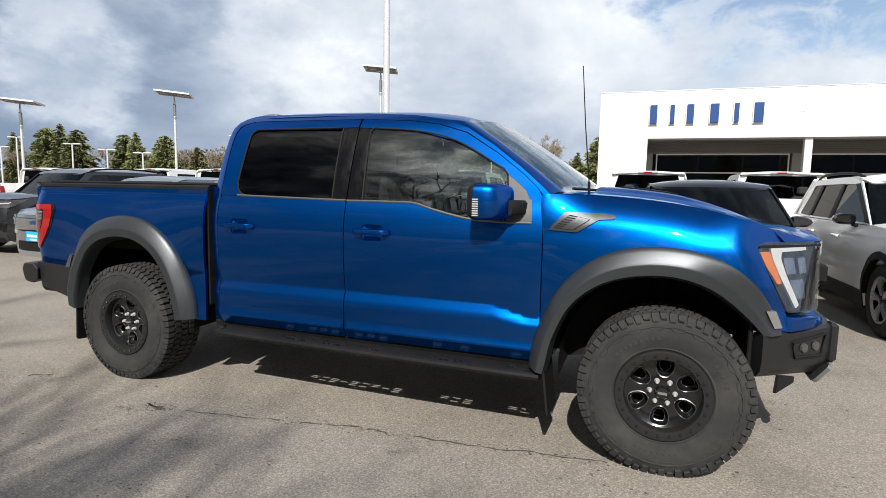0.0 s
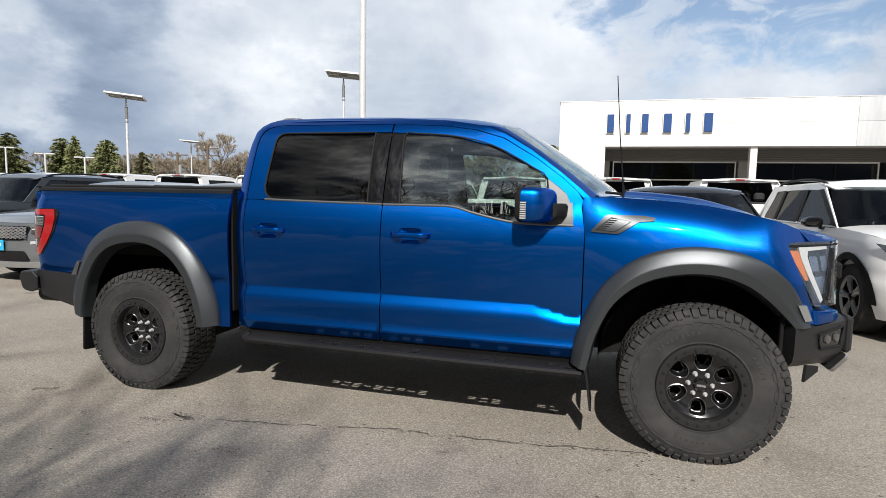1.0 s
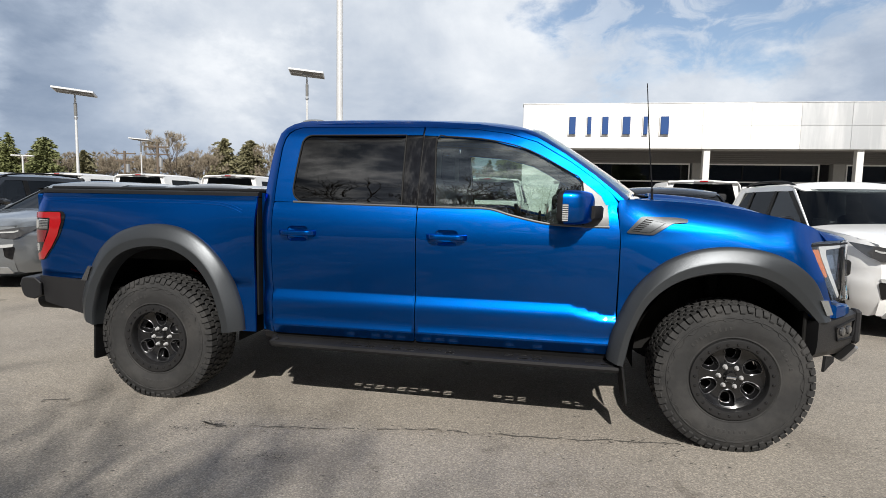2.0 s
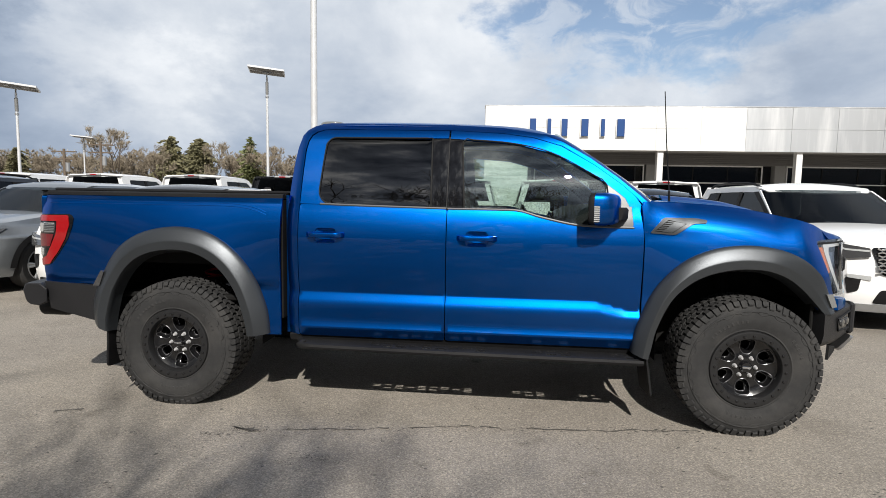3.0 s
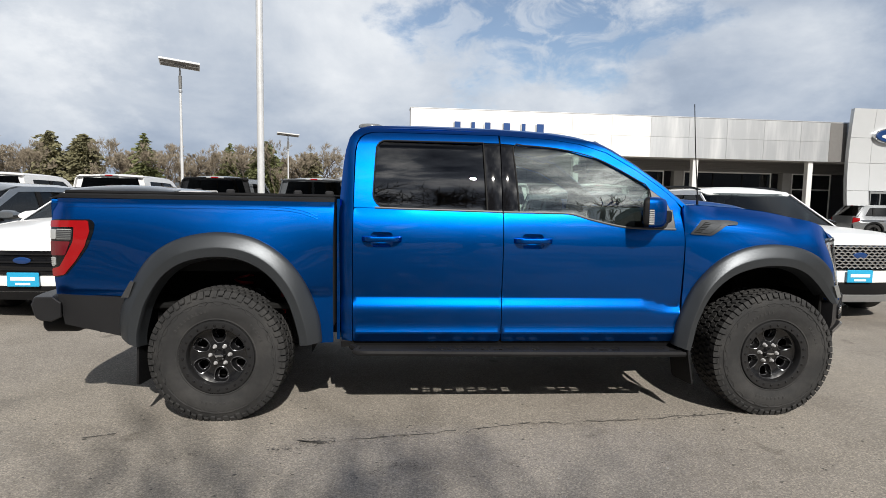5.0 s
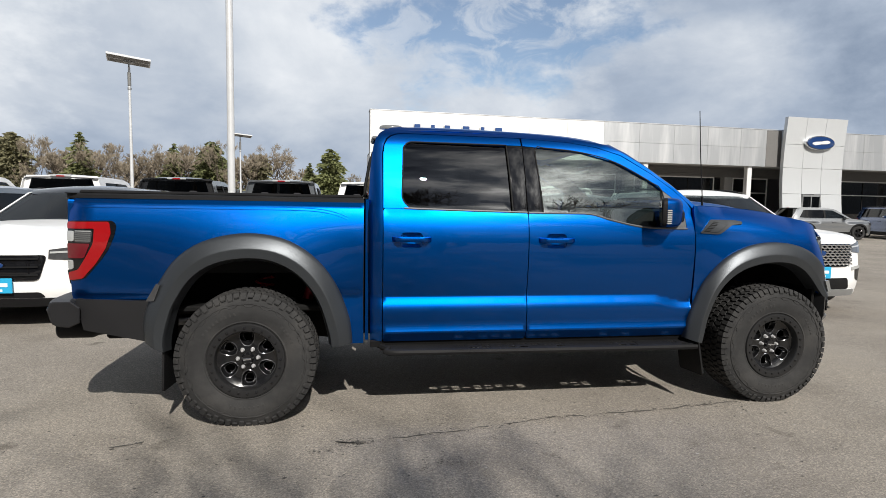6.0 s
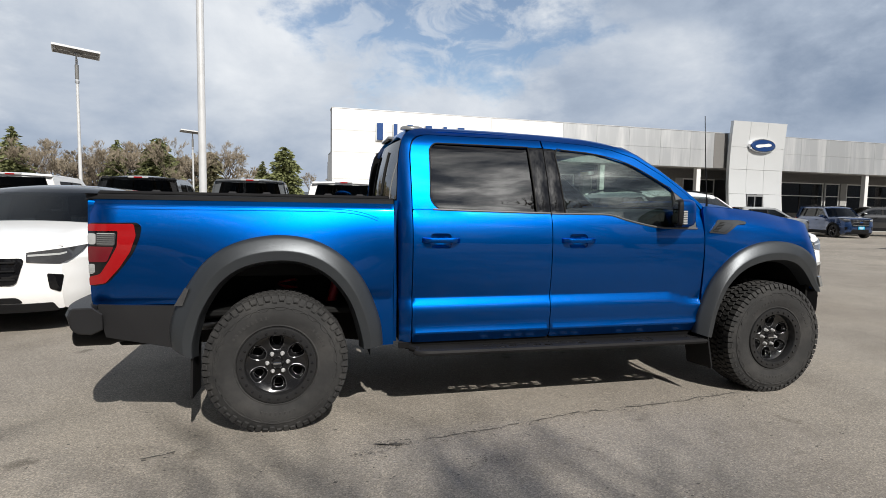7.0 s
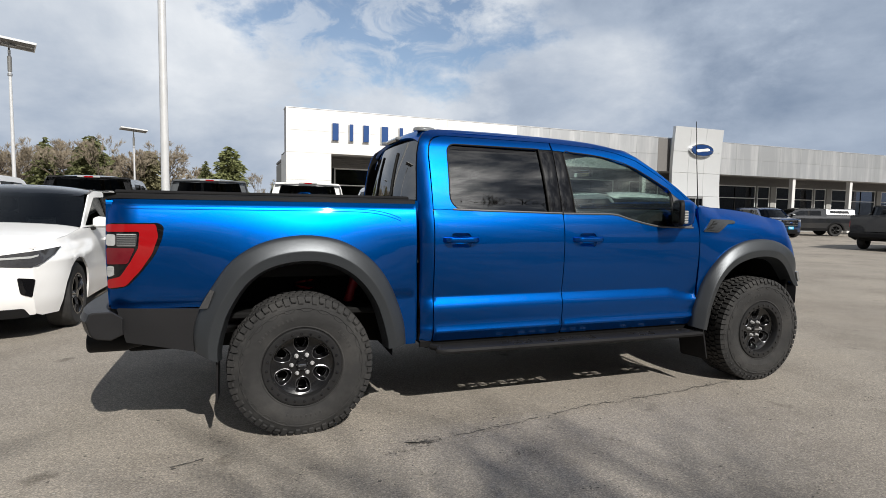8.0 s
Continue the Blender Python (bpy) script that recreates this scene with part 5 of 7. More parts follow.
def make_tread():
    """Interlocking zigzag blocks in five staggered rows, with shoulder lugs that reach down the sidewall."""
    g, n, rnd = Geo(), 62, random.Random(5)

    def block(w0, w1, y0, y1, zig, top):
        """One six-cornered block between two angles."""
        ym, verts = (y0 + y1) / 2, []
        for rr, in_ in ((0.425, 0.0), (top, 0.0028)):
            a0, a1 = w0 + in_ * 2, w1 - in_ * 2
            for w, y in ((a0, y0 + in_), (a1, y0 + in_), (a1 + zig, ym), (a1, y1 - in_), (a0, y1 - in_), (a0 + zig, ym)):
                rad = rr - (0.006 if abs(y) > 0.12 else 0.0)
                verts.append((rad * math.cos(w), y, rad * math.sin(w)))
        g.add(verts, [(11, 10, 9, 8, 7, 6)] + [(i, i + 6, (i + 1) % 6 + 6, (i + 1) % 6) for i in range(6)])

    for k in range(n):
        for row, (y0, y1, shift) in enumerate(((-0.148, -0.096, 0.0), (-0.090, -0.034, 0.45), (-0.028, 0.028, 0.1), (0.034, 0.090, 0.6), (0.096, 0.148, 0.25))):
            w0 = 2 * math.pi * (k + shift + rnd.uniform(-0.06, 0.06)) / n
            block(w0, w0 + 2 * math.pi * rnd.uniform(0.74, 0.84) / n, y0, y1, (0.022 if row % 2 else -0.022) * (0 if row in (0, 4) else 1), 0.4445 - rnd.uniform(0, 0.0012))
        for s, shift in ((-1, 0.0), (1, 0.25)):
            w0 = 2 * math.pi * (k + shift) / n
            w1 = w0 + 2 * math.pi * 0.80 / n
            low = 0.392 if k % 2 else 0.406
            verts = []
            for rr, y, push in ((0.438, 0.146, 0.0), (0.422, 0.150, 0.004), (low + 0.008, 0.158, 0.0035), (low, 0.160, -0.001)):
                cut = 0.007 if rr < 0.42 else 0.0
                for w in (w0 + cut, w1 - cut):
                    verts.append((rr * math.cos(w), s * (y + push), rr * math.sin(w)))
            f = [(0, 1, 3, 2), (2, 3, 5, 4), (4, 5, 7, 6)]
            back = [(a, b - s * 0.012, c) for a, b, c in verts]
            faces = f + [(i, i + 2, i + 10, i + 8) for i in (0, 2, 4)] + [(i + 3, i + 1, i + 9, i + 11) for i in (0, 2, 4)] + [(6, 7, 15, 14)]
            g.add(verts + back, faces if s < 0 else [q[::-1] for q in faces])
    return g


def make_rim_face():
    """Six broad spokes between arched windows."""
    out = [(0.176 * math.cos(2 * math.pi * i / 72), 0.176 * math.sin(2 * math.pi * i / 72)) for i in range(72)]
    holes = []
    for k in range(6):
        w = 2 * math.pi * (k + 0.5) / 6
        c, s = math.cos(w), math.sin(w)
        half = [(0.072, 0.0), (0.076, 0.018), (0.094, 0.034), (0.122, 0.043), (0.150, 0.042), (0.163, 0.030), (0.167, 0.0)]
        shape = rounded(half + [(a, -b) for a, b in half[-2:0:-1]], 0.012, 3)
        holes.append([(a * c - b * s, a * s + b * c) for a, b in shape])

    def dish(a, b):
        r = math.hypot(a, b)
        y = curve(r, [(0.0, -0.046), (0.055, -0.046), (0.075, -0.040), (0.10, -0.036), (0.14, -0.040), (0.165, -0.052), (0.180, -0.062)])
        return (a, y, b)

    g = Geo().slab(out, dish, 0.030, 0.018, holes=holes)
    return g, holes, dish


RIM_GEO, RIM_HOLES, RIM_DISH = make_rim_face()
TYRE_GEO, TREAD_GEO = make_tyre(), make_tread()


def wide(g, k=1.10):
    """The same shape, broader round its axle."""
    out = Geo()
    out.v, out.f = [(a * k, b, c * k) for a, b, c in g.v], g.f
    return out


def wheel(x, near, turn):
    s = 1 if near else -1
    ty = part("wheel", Geo().lathe([(0.20, -0.095), (0.212, -0.085), (0.200, -0.05), (0.192, 0.05), (0.21, 0.13), (0.225, 0.13), (0.205, 0.05), (0.210, -0.05), (0.222, -0.09)], 64, "y", closed=True), SEAL, truck, "black six-spoke beadlock wheel with all-terrain tyre")
    ty.matrix_basis = pose(x - TX, -0.908 if near else 0.908, HUB_Z + (0.003 if x > -1 else -0.002), 0, turn, 0 if near else 180) @ Matrix.Diagonal((0.972, 1, 0.972, 1))
    rubber = part("tyre", TYRE_GEO, RUBBER, ty, "dusty black all-terrain tyre", 30)
    tagged(part("tread", TREAD_GEO, RUBBER, ty, "chunky block tread", 20), kind="stuff")
    part("rim", wide(Geo().add([(a, b - 0.045, c) for a, b, c in RIM_GEO.v], RIM_GEO.f)), RIM, ty, smooth=50)
    part("bead_ring", Geo().lathe([(0.189, -0.105), (0.190, -0.150), (0.195, -0.158), (0.230, -0.163), (0.239, -0.161), (0.244, -0.150), (0.226, -0.11)], 72, "y", closed=True), RING, ty, "satin grey bolted bead ring")
    for k in range(24):
        w = 2 * math.pi * k / 24
        c = (0.214 * math.cos(w), -0.162, 0.214 * math.sin(w))
        part("bolt", BOLT, RIM, ty, at=Matrix.Translation(c))
    for k in range(6):
        w = 2 * math.pi * k / 6
        c = (0.062 * math.cos(w), -0.086, 0.062 * math.sin(w))
        part("lug_nut", LUG, NUT, ty, at=Matrix.Translation(c))
        loop = [RIM_DISH(a, b) for a, b in RIM_HOLES[k]]
        part("window_edge", wide(Geo().tube([(a, b - 0.0465, c2) for a, b, c2 in loop + loop[:2]], 0.0030, 6)), RIM_EDGE, ty)
        mid = Vector((0.132 * math.cos(w + math.pi / 6), 0, 0.132 * math.sin(w + math.pi / 6)))
        rings = []
        for f, deep in ((1.0, 0.0), (0.93, 0.010), (0.76, 0.026), (0.62, 0.032), (0.58, 0.045)):
            rings.append([(mid.x + (a - mid.x) * f, b - 0.045 + deep, mid.z + (c2 - mid.z) * f) for a, b, c2 in loop])
        part("window_bezel", wide(Geo().loft(rings, cap=False)), RIM, ty)
        inner = rings[3]
        part("inner_edge", wide(Geo().tube([(a, b - 0.001, c2) for a, b, c2 in inner + inner[:2]], 0.0022, 5)), RIM_EDGE, ty)
    part("hub_cap", Geo().lathe([(0.0, -0.116), (0.030, -0.115), (0.036, -0.108), (0.040, -0.09)], 24, "y"), RIM, ty)
    part("hub_badge", Geo().box(-0.026, 0.026, -0.121, -0.114, -0.008, 0.008, 0.003), CHROME, ty, "small silver badge")
    part("brake_disc", Geo().lathe([(0.05, 0.0), (0.17, 0.0), (0.17, 0.025), (0.05, 0.025)], 36, "y", closed=True), UNDER, ty)
    part("brake_drum", Geo().lathe([(0.0, -0.01), (0.11, -0.01), (0.13, 0.06), (0.0, 0.09)], 24, "y"), UNDER, ty)
    for at, count in ((100, 9), (250, 8), (20, 5)):
        for i in range(count):
            w = radians(at + i * 5.4)
            part("sidewall_letter", LETTER, RUBBER, ty, at=Matrix.Rotation(-w, 4, "Y"))
    part("sidewall_ridge", RIDGE, RUBBER, ty)
    return ty


# paler than the black rim: sun glint on the window edges is put into the colour
RIM_EDGE = material("glint_edge", (0.13, 0.13, 0.135), 0.24, 0.8, vary=0.1)
NUT = material("bright_nut", (0.75, 0.75, 0.76), 0.28, 0.55)
# plain raised bars in place of the moulded writing, and the scalloped ridge of the sidewall
LETTER = Geo().box(0.298, 0.318, -0.1690, -0.160, -0.0070, 0.0070, 0.002)
RIDGE = Geo().tube([((0.3585 + (0.008 if (k // 3) % 2 else -0.008)) * math.cos(2 * math.pi * k / 132), -0.1645, (0.3585 + (0.008 if (k // 3) % 2 else -0.008)) * math.sin(2 * math.pi * k / 132)) for k in range(133)], 0.0036, 5)
BOLT = Geo().lathe([(0.0, -0.006), (0.006, -0.006), (0.008, -0.004), (0.008, 0.002)], 8, "y")
LUG = Geo().lathe([(0.0, -0.028), (0.006, -0.027), (0.0105, -0.020), (0.0125, -0.006), (0.0165, 0.0)], 10, "y")
wheel(FRONT, True, 3)
wheel(REAR, True, -2)
wheel(FRONT, False, 25)
wheel(REAR, False, 5)

# cabin
both("pillar_trim", skin(cab_rear, lambda x, z: cab_side(x, z) - 0.032, 0.012, 0.10), CABIN)
both("frame_trim", skin(REAR_FRAME, lambda x, z: side(x, z) - 0.030, 0.010, 0.12), CABIN)
both("frame_trim", skin(FRONT_FRAME[:7] + [(x + 0.010, z + 0.012) for x, z in FRONT_FRAME[7:]], lambda x, z: side(x, z) - 0.030, 0.010, 0.12), CABIN)
both("frame_trim", skin([(-1.70, 1.365), (-1.50, 1.365), (-1.52, 1.84), (-1.72, 1.84)], lambda x, z: side(x, z) - 0.030, 0.010, 0.12), CABIN)
part("cabin_floor", Geo().box(-2.62 - TX, -0.30 - TX, -0.90, 0.90, 0.52, 0.56, 0.01), CABIN, truck)
part("firewall", Geo().box(-0.34 - TX, -0.30 - TX, -0.88, 0.88, 0.56, 1.38, 0.01), CABIN, truck)
both("door_card", skin([(-2.55, 0.56), (-0.42, 0.56), (-0.42, 1.24), (-0.62, 1.262), (-0.82, 1.266), (-1.01, 1.30), (-1.145, 1.34), (-2.55, 1.345)], lambda x, z: side(x, z) - 0.075, 0.02, 0.12), CABIN)
part("headliner", Geo().slab([(-2.52, -0.64), (-0.95, -0.64), (-0.95, 0.64), (-2.52, 0.64)], lambda x, v: T(x, -v, curve(x, ROOF_Z) - 0.02), 0.01, 0.15), HEADLINER, truck)
rings = []
for v in (-0.86, -0.6, 0.0, 0.6, 0.86):
    rings.append([T(x, v, z) for x, z in ((-0.34, 1.38), (-0.48, 1.402), (-0.66, 1.375), (-0.80, 1.30), (-0.84, 1.20), (-0.76, 1.05), (-0.72, 0.85), (-0.34, 0.85))])
part("dashboard", Geo().loft(rings), CABIN, truck)
part("console", Geo().box(-1.55 - TX, -0.74 - TX, -0.16, 0.16, 0.56, 1.0, 0.05), CABIN, truck)
part("centre_screen", Geo().box(-0.86 - TX, -0.84 - TX, -0.16, 0.16, 1.15, 1.34, 0.01), GLOSS_BLACK, truck)


def seat(x, v, wide, back_h, name):
    """Cushion, reclined back and headrest."""
    cushion = Geo().loft([[T(x + dx, v + s * wide * k, z) for s, z in ((-1, 0.62), (-1, 0.88 + dz), (-0.7, 0.93 + dz), (0.7, 0.93 + dz), (1, 0.88 + dz), (1, 0.62))] for dx, k, dz in ((-0.22, 0.9, -0.03), (-0.15, 1, -0.02), (0.15, 1, 0.0), (0.27, 0.96, 0.02), (0.31, 0.85, -0.05))])
    s = part(name, cushion, SEAT, truck, "black leather seat")
    rest = Geo().loft([[T(x - 0.20 - 0.22 * a + dx, v + wide * k * sv, 0.90 + back_h * a) for dx, sv in ((0.06, -0.85), (0.11, -1.0), (0.07, -0.6), (0.06, 0.6), (0.11, 1.0), (0.06, 0.85), (-0.05, 0.85), (-0.07, 0), (-0.05, -0.85))] for a, k in ((0, 0.95), (0.3, 1.0), (0.7, 0.97), (0.92, 0.85), (1.0, 0.65))])
    part("backrest", rest, SEAT, s)
    head = Geo().loft([[T(x - 0.44 + dx, v + wide * k * sv, 0.90 + back_h + 0.05 + z) for dx, sv in ((0.06, -0.9), (0.075, 0), (0.06, 0.9), (-0.05, 0.9), (-0.06, 0), (-0.05, -0.9))] for z, k in ((0, 0.42), (0.05, 0.52), (0.15, 0.52), (0.19, 0.44))])
    part("headrest", head, SEAT, s)
    return s


seat(-1.20, 0.42, 0.26, 0.62, "front_seat")
seat(-1.20, -0.42, 0.26, 0.62, "front_seat")
seat(-2.08, 0.42, 0.27, 0.55, "rear_seat")
seat(-2.08, -0.42, 0.27, 0.55, "rear_seat")
rim_pts = []
for i in range(25):
    w = 2 * math.pi * i / 24
    p = Vector((0, 0.19 * math.cos(w), 0.19 * math.sin(w)))
    p.rotate(Euler((0, radians(-25), 0)))
    rim_pts.append(p + Vector(T(-0.98, -0.42, 1.20)))
wheel_ob = part("steering_wheel", Geo().tube(rim_pts, 0.016, 8), CABIN, truck)
part("steering_hub", Geo().box(-1.0 - TX, -0.90 - TX, 0.34, 0.50, 1.15, 1.26, 0.02), CABIN, wheel_ob)
inner = part("inner_mirror", Geo().box(-0.80 - TX, -0.77 - TX, -0.13, 0.13, 1.69, 1.76, 0.015), CABIN, truck)
part("mirror_glass", Geo().box(-0.806 - TX, -0.801 - TX, -0.122, 0.122, 1.696, 1.754, 0.002), MIRROR, inner, "bright mirror glass")

# ---- dealership ----
SLOPE = 0.035
FX, FY = -2.0, 27.4
FM = Matrix.Translation((FX, FY, 0)) @ Matrix.Rotation(math.atan(SLOPE), 4, "Z")


def setting(name, geo, mat, label, category, parent=None):
    ob = part(name, geo, mat, parent, at=FM if parent is None else None)
    return tagged(ob, label, category, kind="structure") if parent is None else ob


LONG, TOP, LOW = 56.0, 6.15, 4.0
fascia = setting("wall_fascia", Geo().box(0, LONG, 0.05, 0.9, LOW, TOP - 0.03, 0.01), PANEL_GAP, "white and silver metal panel fascia of a car dealership", "facade")


def fascia_panel(s, z, w, mat):
    g = Geo().box(0.004, w - 0.004, 0.0, 0.05, 0.004, 1.071, 0.004)
    part("panel", g, mat, fascia, at=Matrix.Translation((s, 0, z)))


for row in (0, 1):
    fascia_panel(0.0, LOW + row * 1.075, 8.40, PANEL_WHITE)
    for i in range(22):
        fascia_panel(8.40 + i * 2.14, LOW + row * 1.075, 2.14, PANEL_WHITE if i < 2 else PANEL_SILVER)
part("coping", Geo().box(-0.03, LONG, -0.02, 0.95, TOP - 0.03, TOP + 0.02, 0.01), PANEL_SILVER, fascia)
# flat dark sheet: the shadow left of the portal is put into its colour
part("recess_panel", Geo().box(22.95, 23.95, -0.012, 0.04, LOW + 0.01, TOP - 0.05, 0.004), SOFFIT, fascia, "dark recessed panel beside the portal")
end_wall = setting("wall_end", Geo().box(0.0, 2.18, 0.0, 2.6, 0, LOW - 0.004, 0.01), PANEL_WHITE, "white rendered corner wall of the dealership", "wall")
for z in (1.33, 2.66):
    part("joint", Geo().box(-0.004, 2.184, -0.004, 0.02, z, z + 0.012, 0.002), WALL_GREY, end_wall)
side_wall = setting("wall_side", Geo().box(1.8, 2.1, 2.61, 28, 0, 5.2, 0.01), WALL_GREY, "grey side wall of the dealership", "wall")
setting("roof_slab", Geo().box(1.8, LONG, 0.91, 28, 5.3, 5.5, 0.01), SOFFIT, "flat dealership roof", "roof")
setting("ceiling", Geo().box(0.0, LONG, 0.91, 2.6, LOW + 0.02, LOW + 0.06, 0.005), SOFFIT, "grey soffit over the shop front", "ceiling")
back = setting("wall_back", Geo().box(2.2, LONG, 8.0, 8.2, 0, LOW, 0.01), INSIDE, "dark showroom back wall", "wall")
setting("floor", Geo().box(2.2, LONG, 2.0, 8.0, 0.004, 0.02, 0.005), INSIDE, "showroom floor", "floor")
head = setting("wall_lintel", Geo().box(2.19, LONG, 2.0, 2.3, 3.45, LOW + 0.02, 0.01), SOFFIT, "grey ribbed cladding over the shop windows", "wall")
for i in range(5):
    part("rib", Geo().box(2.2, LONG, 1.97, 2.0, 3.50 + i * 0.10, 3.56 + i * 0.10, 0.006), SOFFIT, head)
plinth = setting("wall_plinth", Geo().box(2.19, LONG, 2.0, 2.3, 0, 0.35, 0.01), WALL_GREY, "low grey wall under the shop windows", "wall")

PIERS = [2.19, 8.6, 15.2, 21.9, 29.6, 36.0, 42.4, 48.8, 55.6]
for i, s in enumerate(PIERS):
    w = 0.55 if i else 0.35
    setting("wall_pier_%d" % (i + 1), Geo().box(s, s + w, 1.99, 2.4, 0.0, 3.46, 0.01), WALL_GREY, "grey masonry pier between shop windows", "pier")
for i, s in enumerate((8.7, 15.35, 22.05, 35.9, 42.3, 48.7)):
    col = setting("column_%d" % (i + 1), Geo().box(s - 0.15, s + 0.15, 0.12, 0.42, 0, LOW + 0.01, 0.015), FRAME_WHITE, "white square steel column under the canopy", "column")


def shop_window(i, s0, s1, bars):
    w = base("window_%d" % i, FM, "dark shop window with white frame", "window", kind="structure")
    for n, (x0, x1, z0, z1) in enumerate([(s0, s1, 3.38, 3.45), (s0, s1, 2.50, 2.56), (s0, s1, 0.35, 0.42), (s0, s0 + 0.06, 0.42, 3.38), (s1 - 0.06, s1, 0.42, 3.38)]):
        part("window_frame", Geo().box(x0, x1, 2.02, 2.12, z0, z1, 0.006), FRAME_WHITE, w)
    for k in range(bars):
        x = s0 + (s1 - s0) * (k + 1) / (bars + 1)
        part("mullion", Geo().box(x - 0.025, x + 0.025, 2.03, 2.11, 0.42, 3.38, 0.006), SEAL, w)
    for z0, z1 in ((0.42, 2.50), (2.56, 3.38)):
        part("pane", Geo().box(s0 + 0.06, s1 - 0.06, 2.06, 2.075, z0, z1, 0.002), SHOP_GLASS, w)


WINDOWS = [(2.7, 8.5, 2), (9.25, 14.6, 2), (15.8, 21.2, 2), (22.5, 25.0, 1), (27.4, 29.4, 0), (30.2, 34.4, 1), (34.6, 35.9, 0), (36.6, 40.8, 1), (41.0, 42.3, 0), (43.0, 48.6, 2), (49.4, 55.4, 2)]
for i, (a, b, k) in enumerate(WINDOWS):
    shop_window(i + 1, a, b, k)


# blue sign letters become plain blue upright plates, with thin white edges behind
def sign_plate(s, strokes):
    w = max(b for _, b, _, _ in strokes)
    ob = base("sign_letter", FM @ Matrix.Translation((s, 0, 0)), "blue raised sign plate on white fascia", "sign", "sign plates on the fascia")
    for a, b, z0, z1 in strokes:
        part("plate", Geo().box(a, b, -0.14, -0.07, z0, z1, 0.008), LETTER_BLUE, ob)
        part("edge", Geo().box(a - 0.05, b + 0.03, -0.07, -0.004, z0 - 0.06, z1 - 0.01, 0.008), FRAME_WHITE, ob)


for s, w in ((2.22, 0.30), (3.08, 0.18), (3.78, 0.28), (4.74, 0.34), (5.70, 0.18), (6.48, 0.36)):
    sign_plate(s, [(0.0, w, 4.66, 5.50)])

# curved entrance portal with the blue oval
PX0, PX1 = 23.78, 27.9


def portal_y(z):
    return -0.42 - 0.40 * (1 - math.sin(math.pi * min(1, z / 7.6))) * (1 if z < 3 else 0.6)


portal = base("entrance_portal", FM, "tall curved silver entrance portal of the dealership", "portal", kind="structure")
cuts_z = [0, 2.45, 3.95, 5.3, 6.85]
cuts_s = [PX0, PX0 + 1.32, PX0 + 2.65, PX1]
for i in range(3):
    for j in range(4):
        if i == 1 and j == 0:
            continue
        a0, a1, z0, z1 = cuts_s[i] + 0.008, cuts_s[i + 1] - 0.008, cuts_z[j] + 0.008, cuts_z[j + 1] - 0.008
        part("panel", Geo().slab([(a0, z0), (a1, z0), (a1, z1), (a0, z1)], lambda s, z: (s, portal_y(z), z), 0.05, 0.45), BRUSHED, portal)
for s0, s1 in ((PX0, PX0 + 0.06), (PX1 - 0.06, PX1)):
    g = Geo().loft([[(s0, portal_y(z) + 0.052, z), (s1, portal_y(z) + 0.052, z), (s1, portal_y(z) + 0.22, z), (s0, portal_y(z) + 0.22, z)] for z in (0, 1, 2, 3, 4, 5, 6, 6.83)])
    part("side_panel", g, BRUSHED, portal)
part("top_panel", Geo().box(PX0, PX1, portal_y(6.6) + 0.06, portal_y(6.6) + 0.22, 6.80, 6.83, 0.01), PANEL_SILVER, portal)
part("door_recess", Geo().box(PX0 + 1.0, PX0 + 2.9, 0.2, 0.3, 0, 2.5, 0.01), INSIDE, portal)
for x in (PX0 + 1.36, PX0 + 1.95, PX0 + 2.56):
    part("door_frame", Geo().box(x, x + 0.06, -0.55, -0.45, 0, 2.3, 0.008), GALV, portal)
part("door_frame", Geo().box(PX0 + 1.36, PX0 + 2.62, -0.55, -0.45, 2.3, 2.42, 0.008), GALV, portal)
part("door_pane", Geo().box(PX0 + 1.42, PX0 + 2.56, -0.51, -0.50, 0, 2.3, 0.002), SHOP_GLASS, portal)
badge = base("oval_sign", FM @ Matrix.Translation(((PX0 + PX1) / 2 + 0.18, portal_y(5.45) - 0.02, 5.42)), "blue oval sign with chrome rim", "sign")


def oval(a, b, y0, y1):
    ring = [[(a * k * math.cos(w), y, b * k * math.sin(w)) for w in [2 * math.pi * i / 40 for i in range(40)]] for y, k in ((y1, 1.0), (y0 + 0.02, 1.0), (y0, 0.97))]
    return Geo().loft(ring)


part("rim", oval(1.0, 0.41, -0.16, 0.0), CHROME, badge, "chrome oval rim")
part("face", oval(0.93, 0.355, -0.20, -0.10), OVAL_BLUE, badge, "blue oval face")
part("stripe", Geo().loft([[(x, -0.206, z + 0.05 * math.sin(x * 3.2)) for z in (-0.10 * k, 0.10 * k)] + [(x, -0.196, z + 0.05 * math.sin(x * 3.2)) for z in (0.10 * k, -0.10 * k)] for x, k in ((-0.6, 0.4), (-0.4, 1), (0, 0.8), (0.4, 1), (0.6, 0.4))]), FRAME_WHITE, badge, "white wavy stripe")

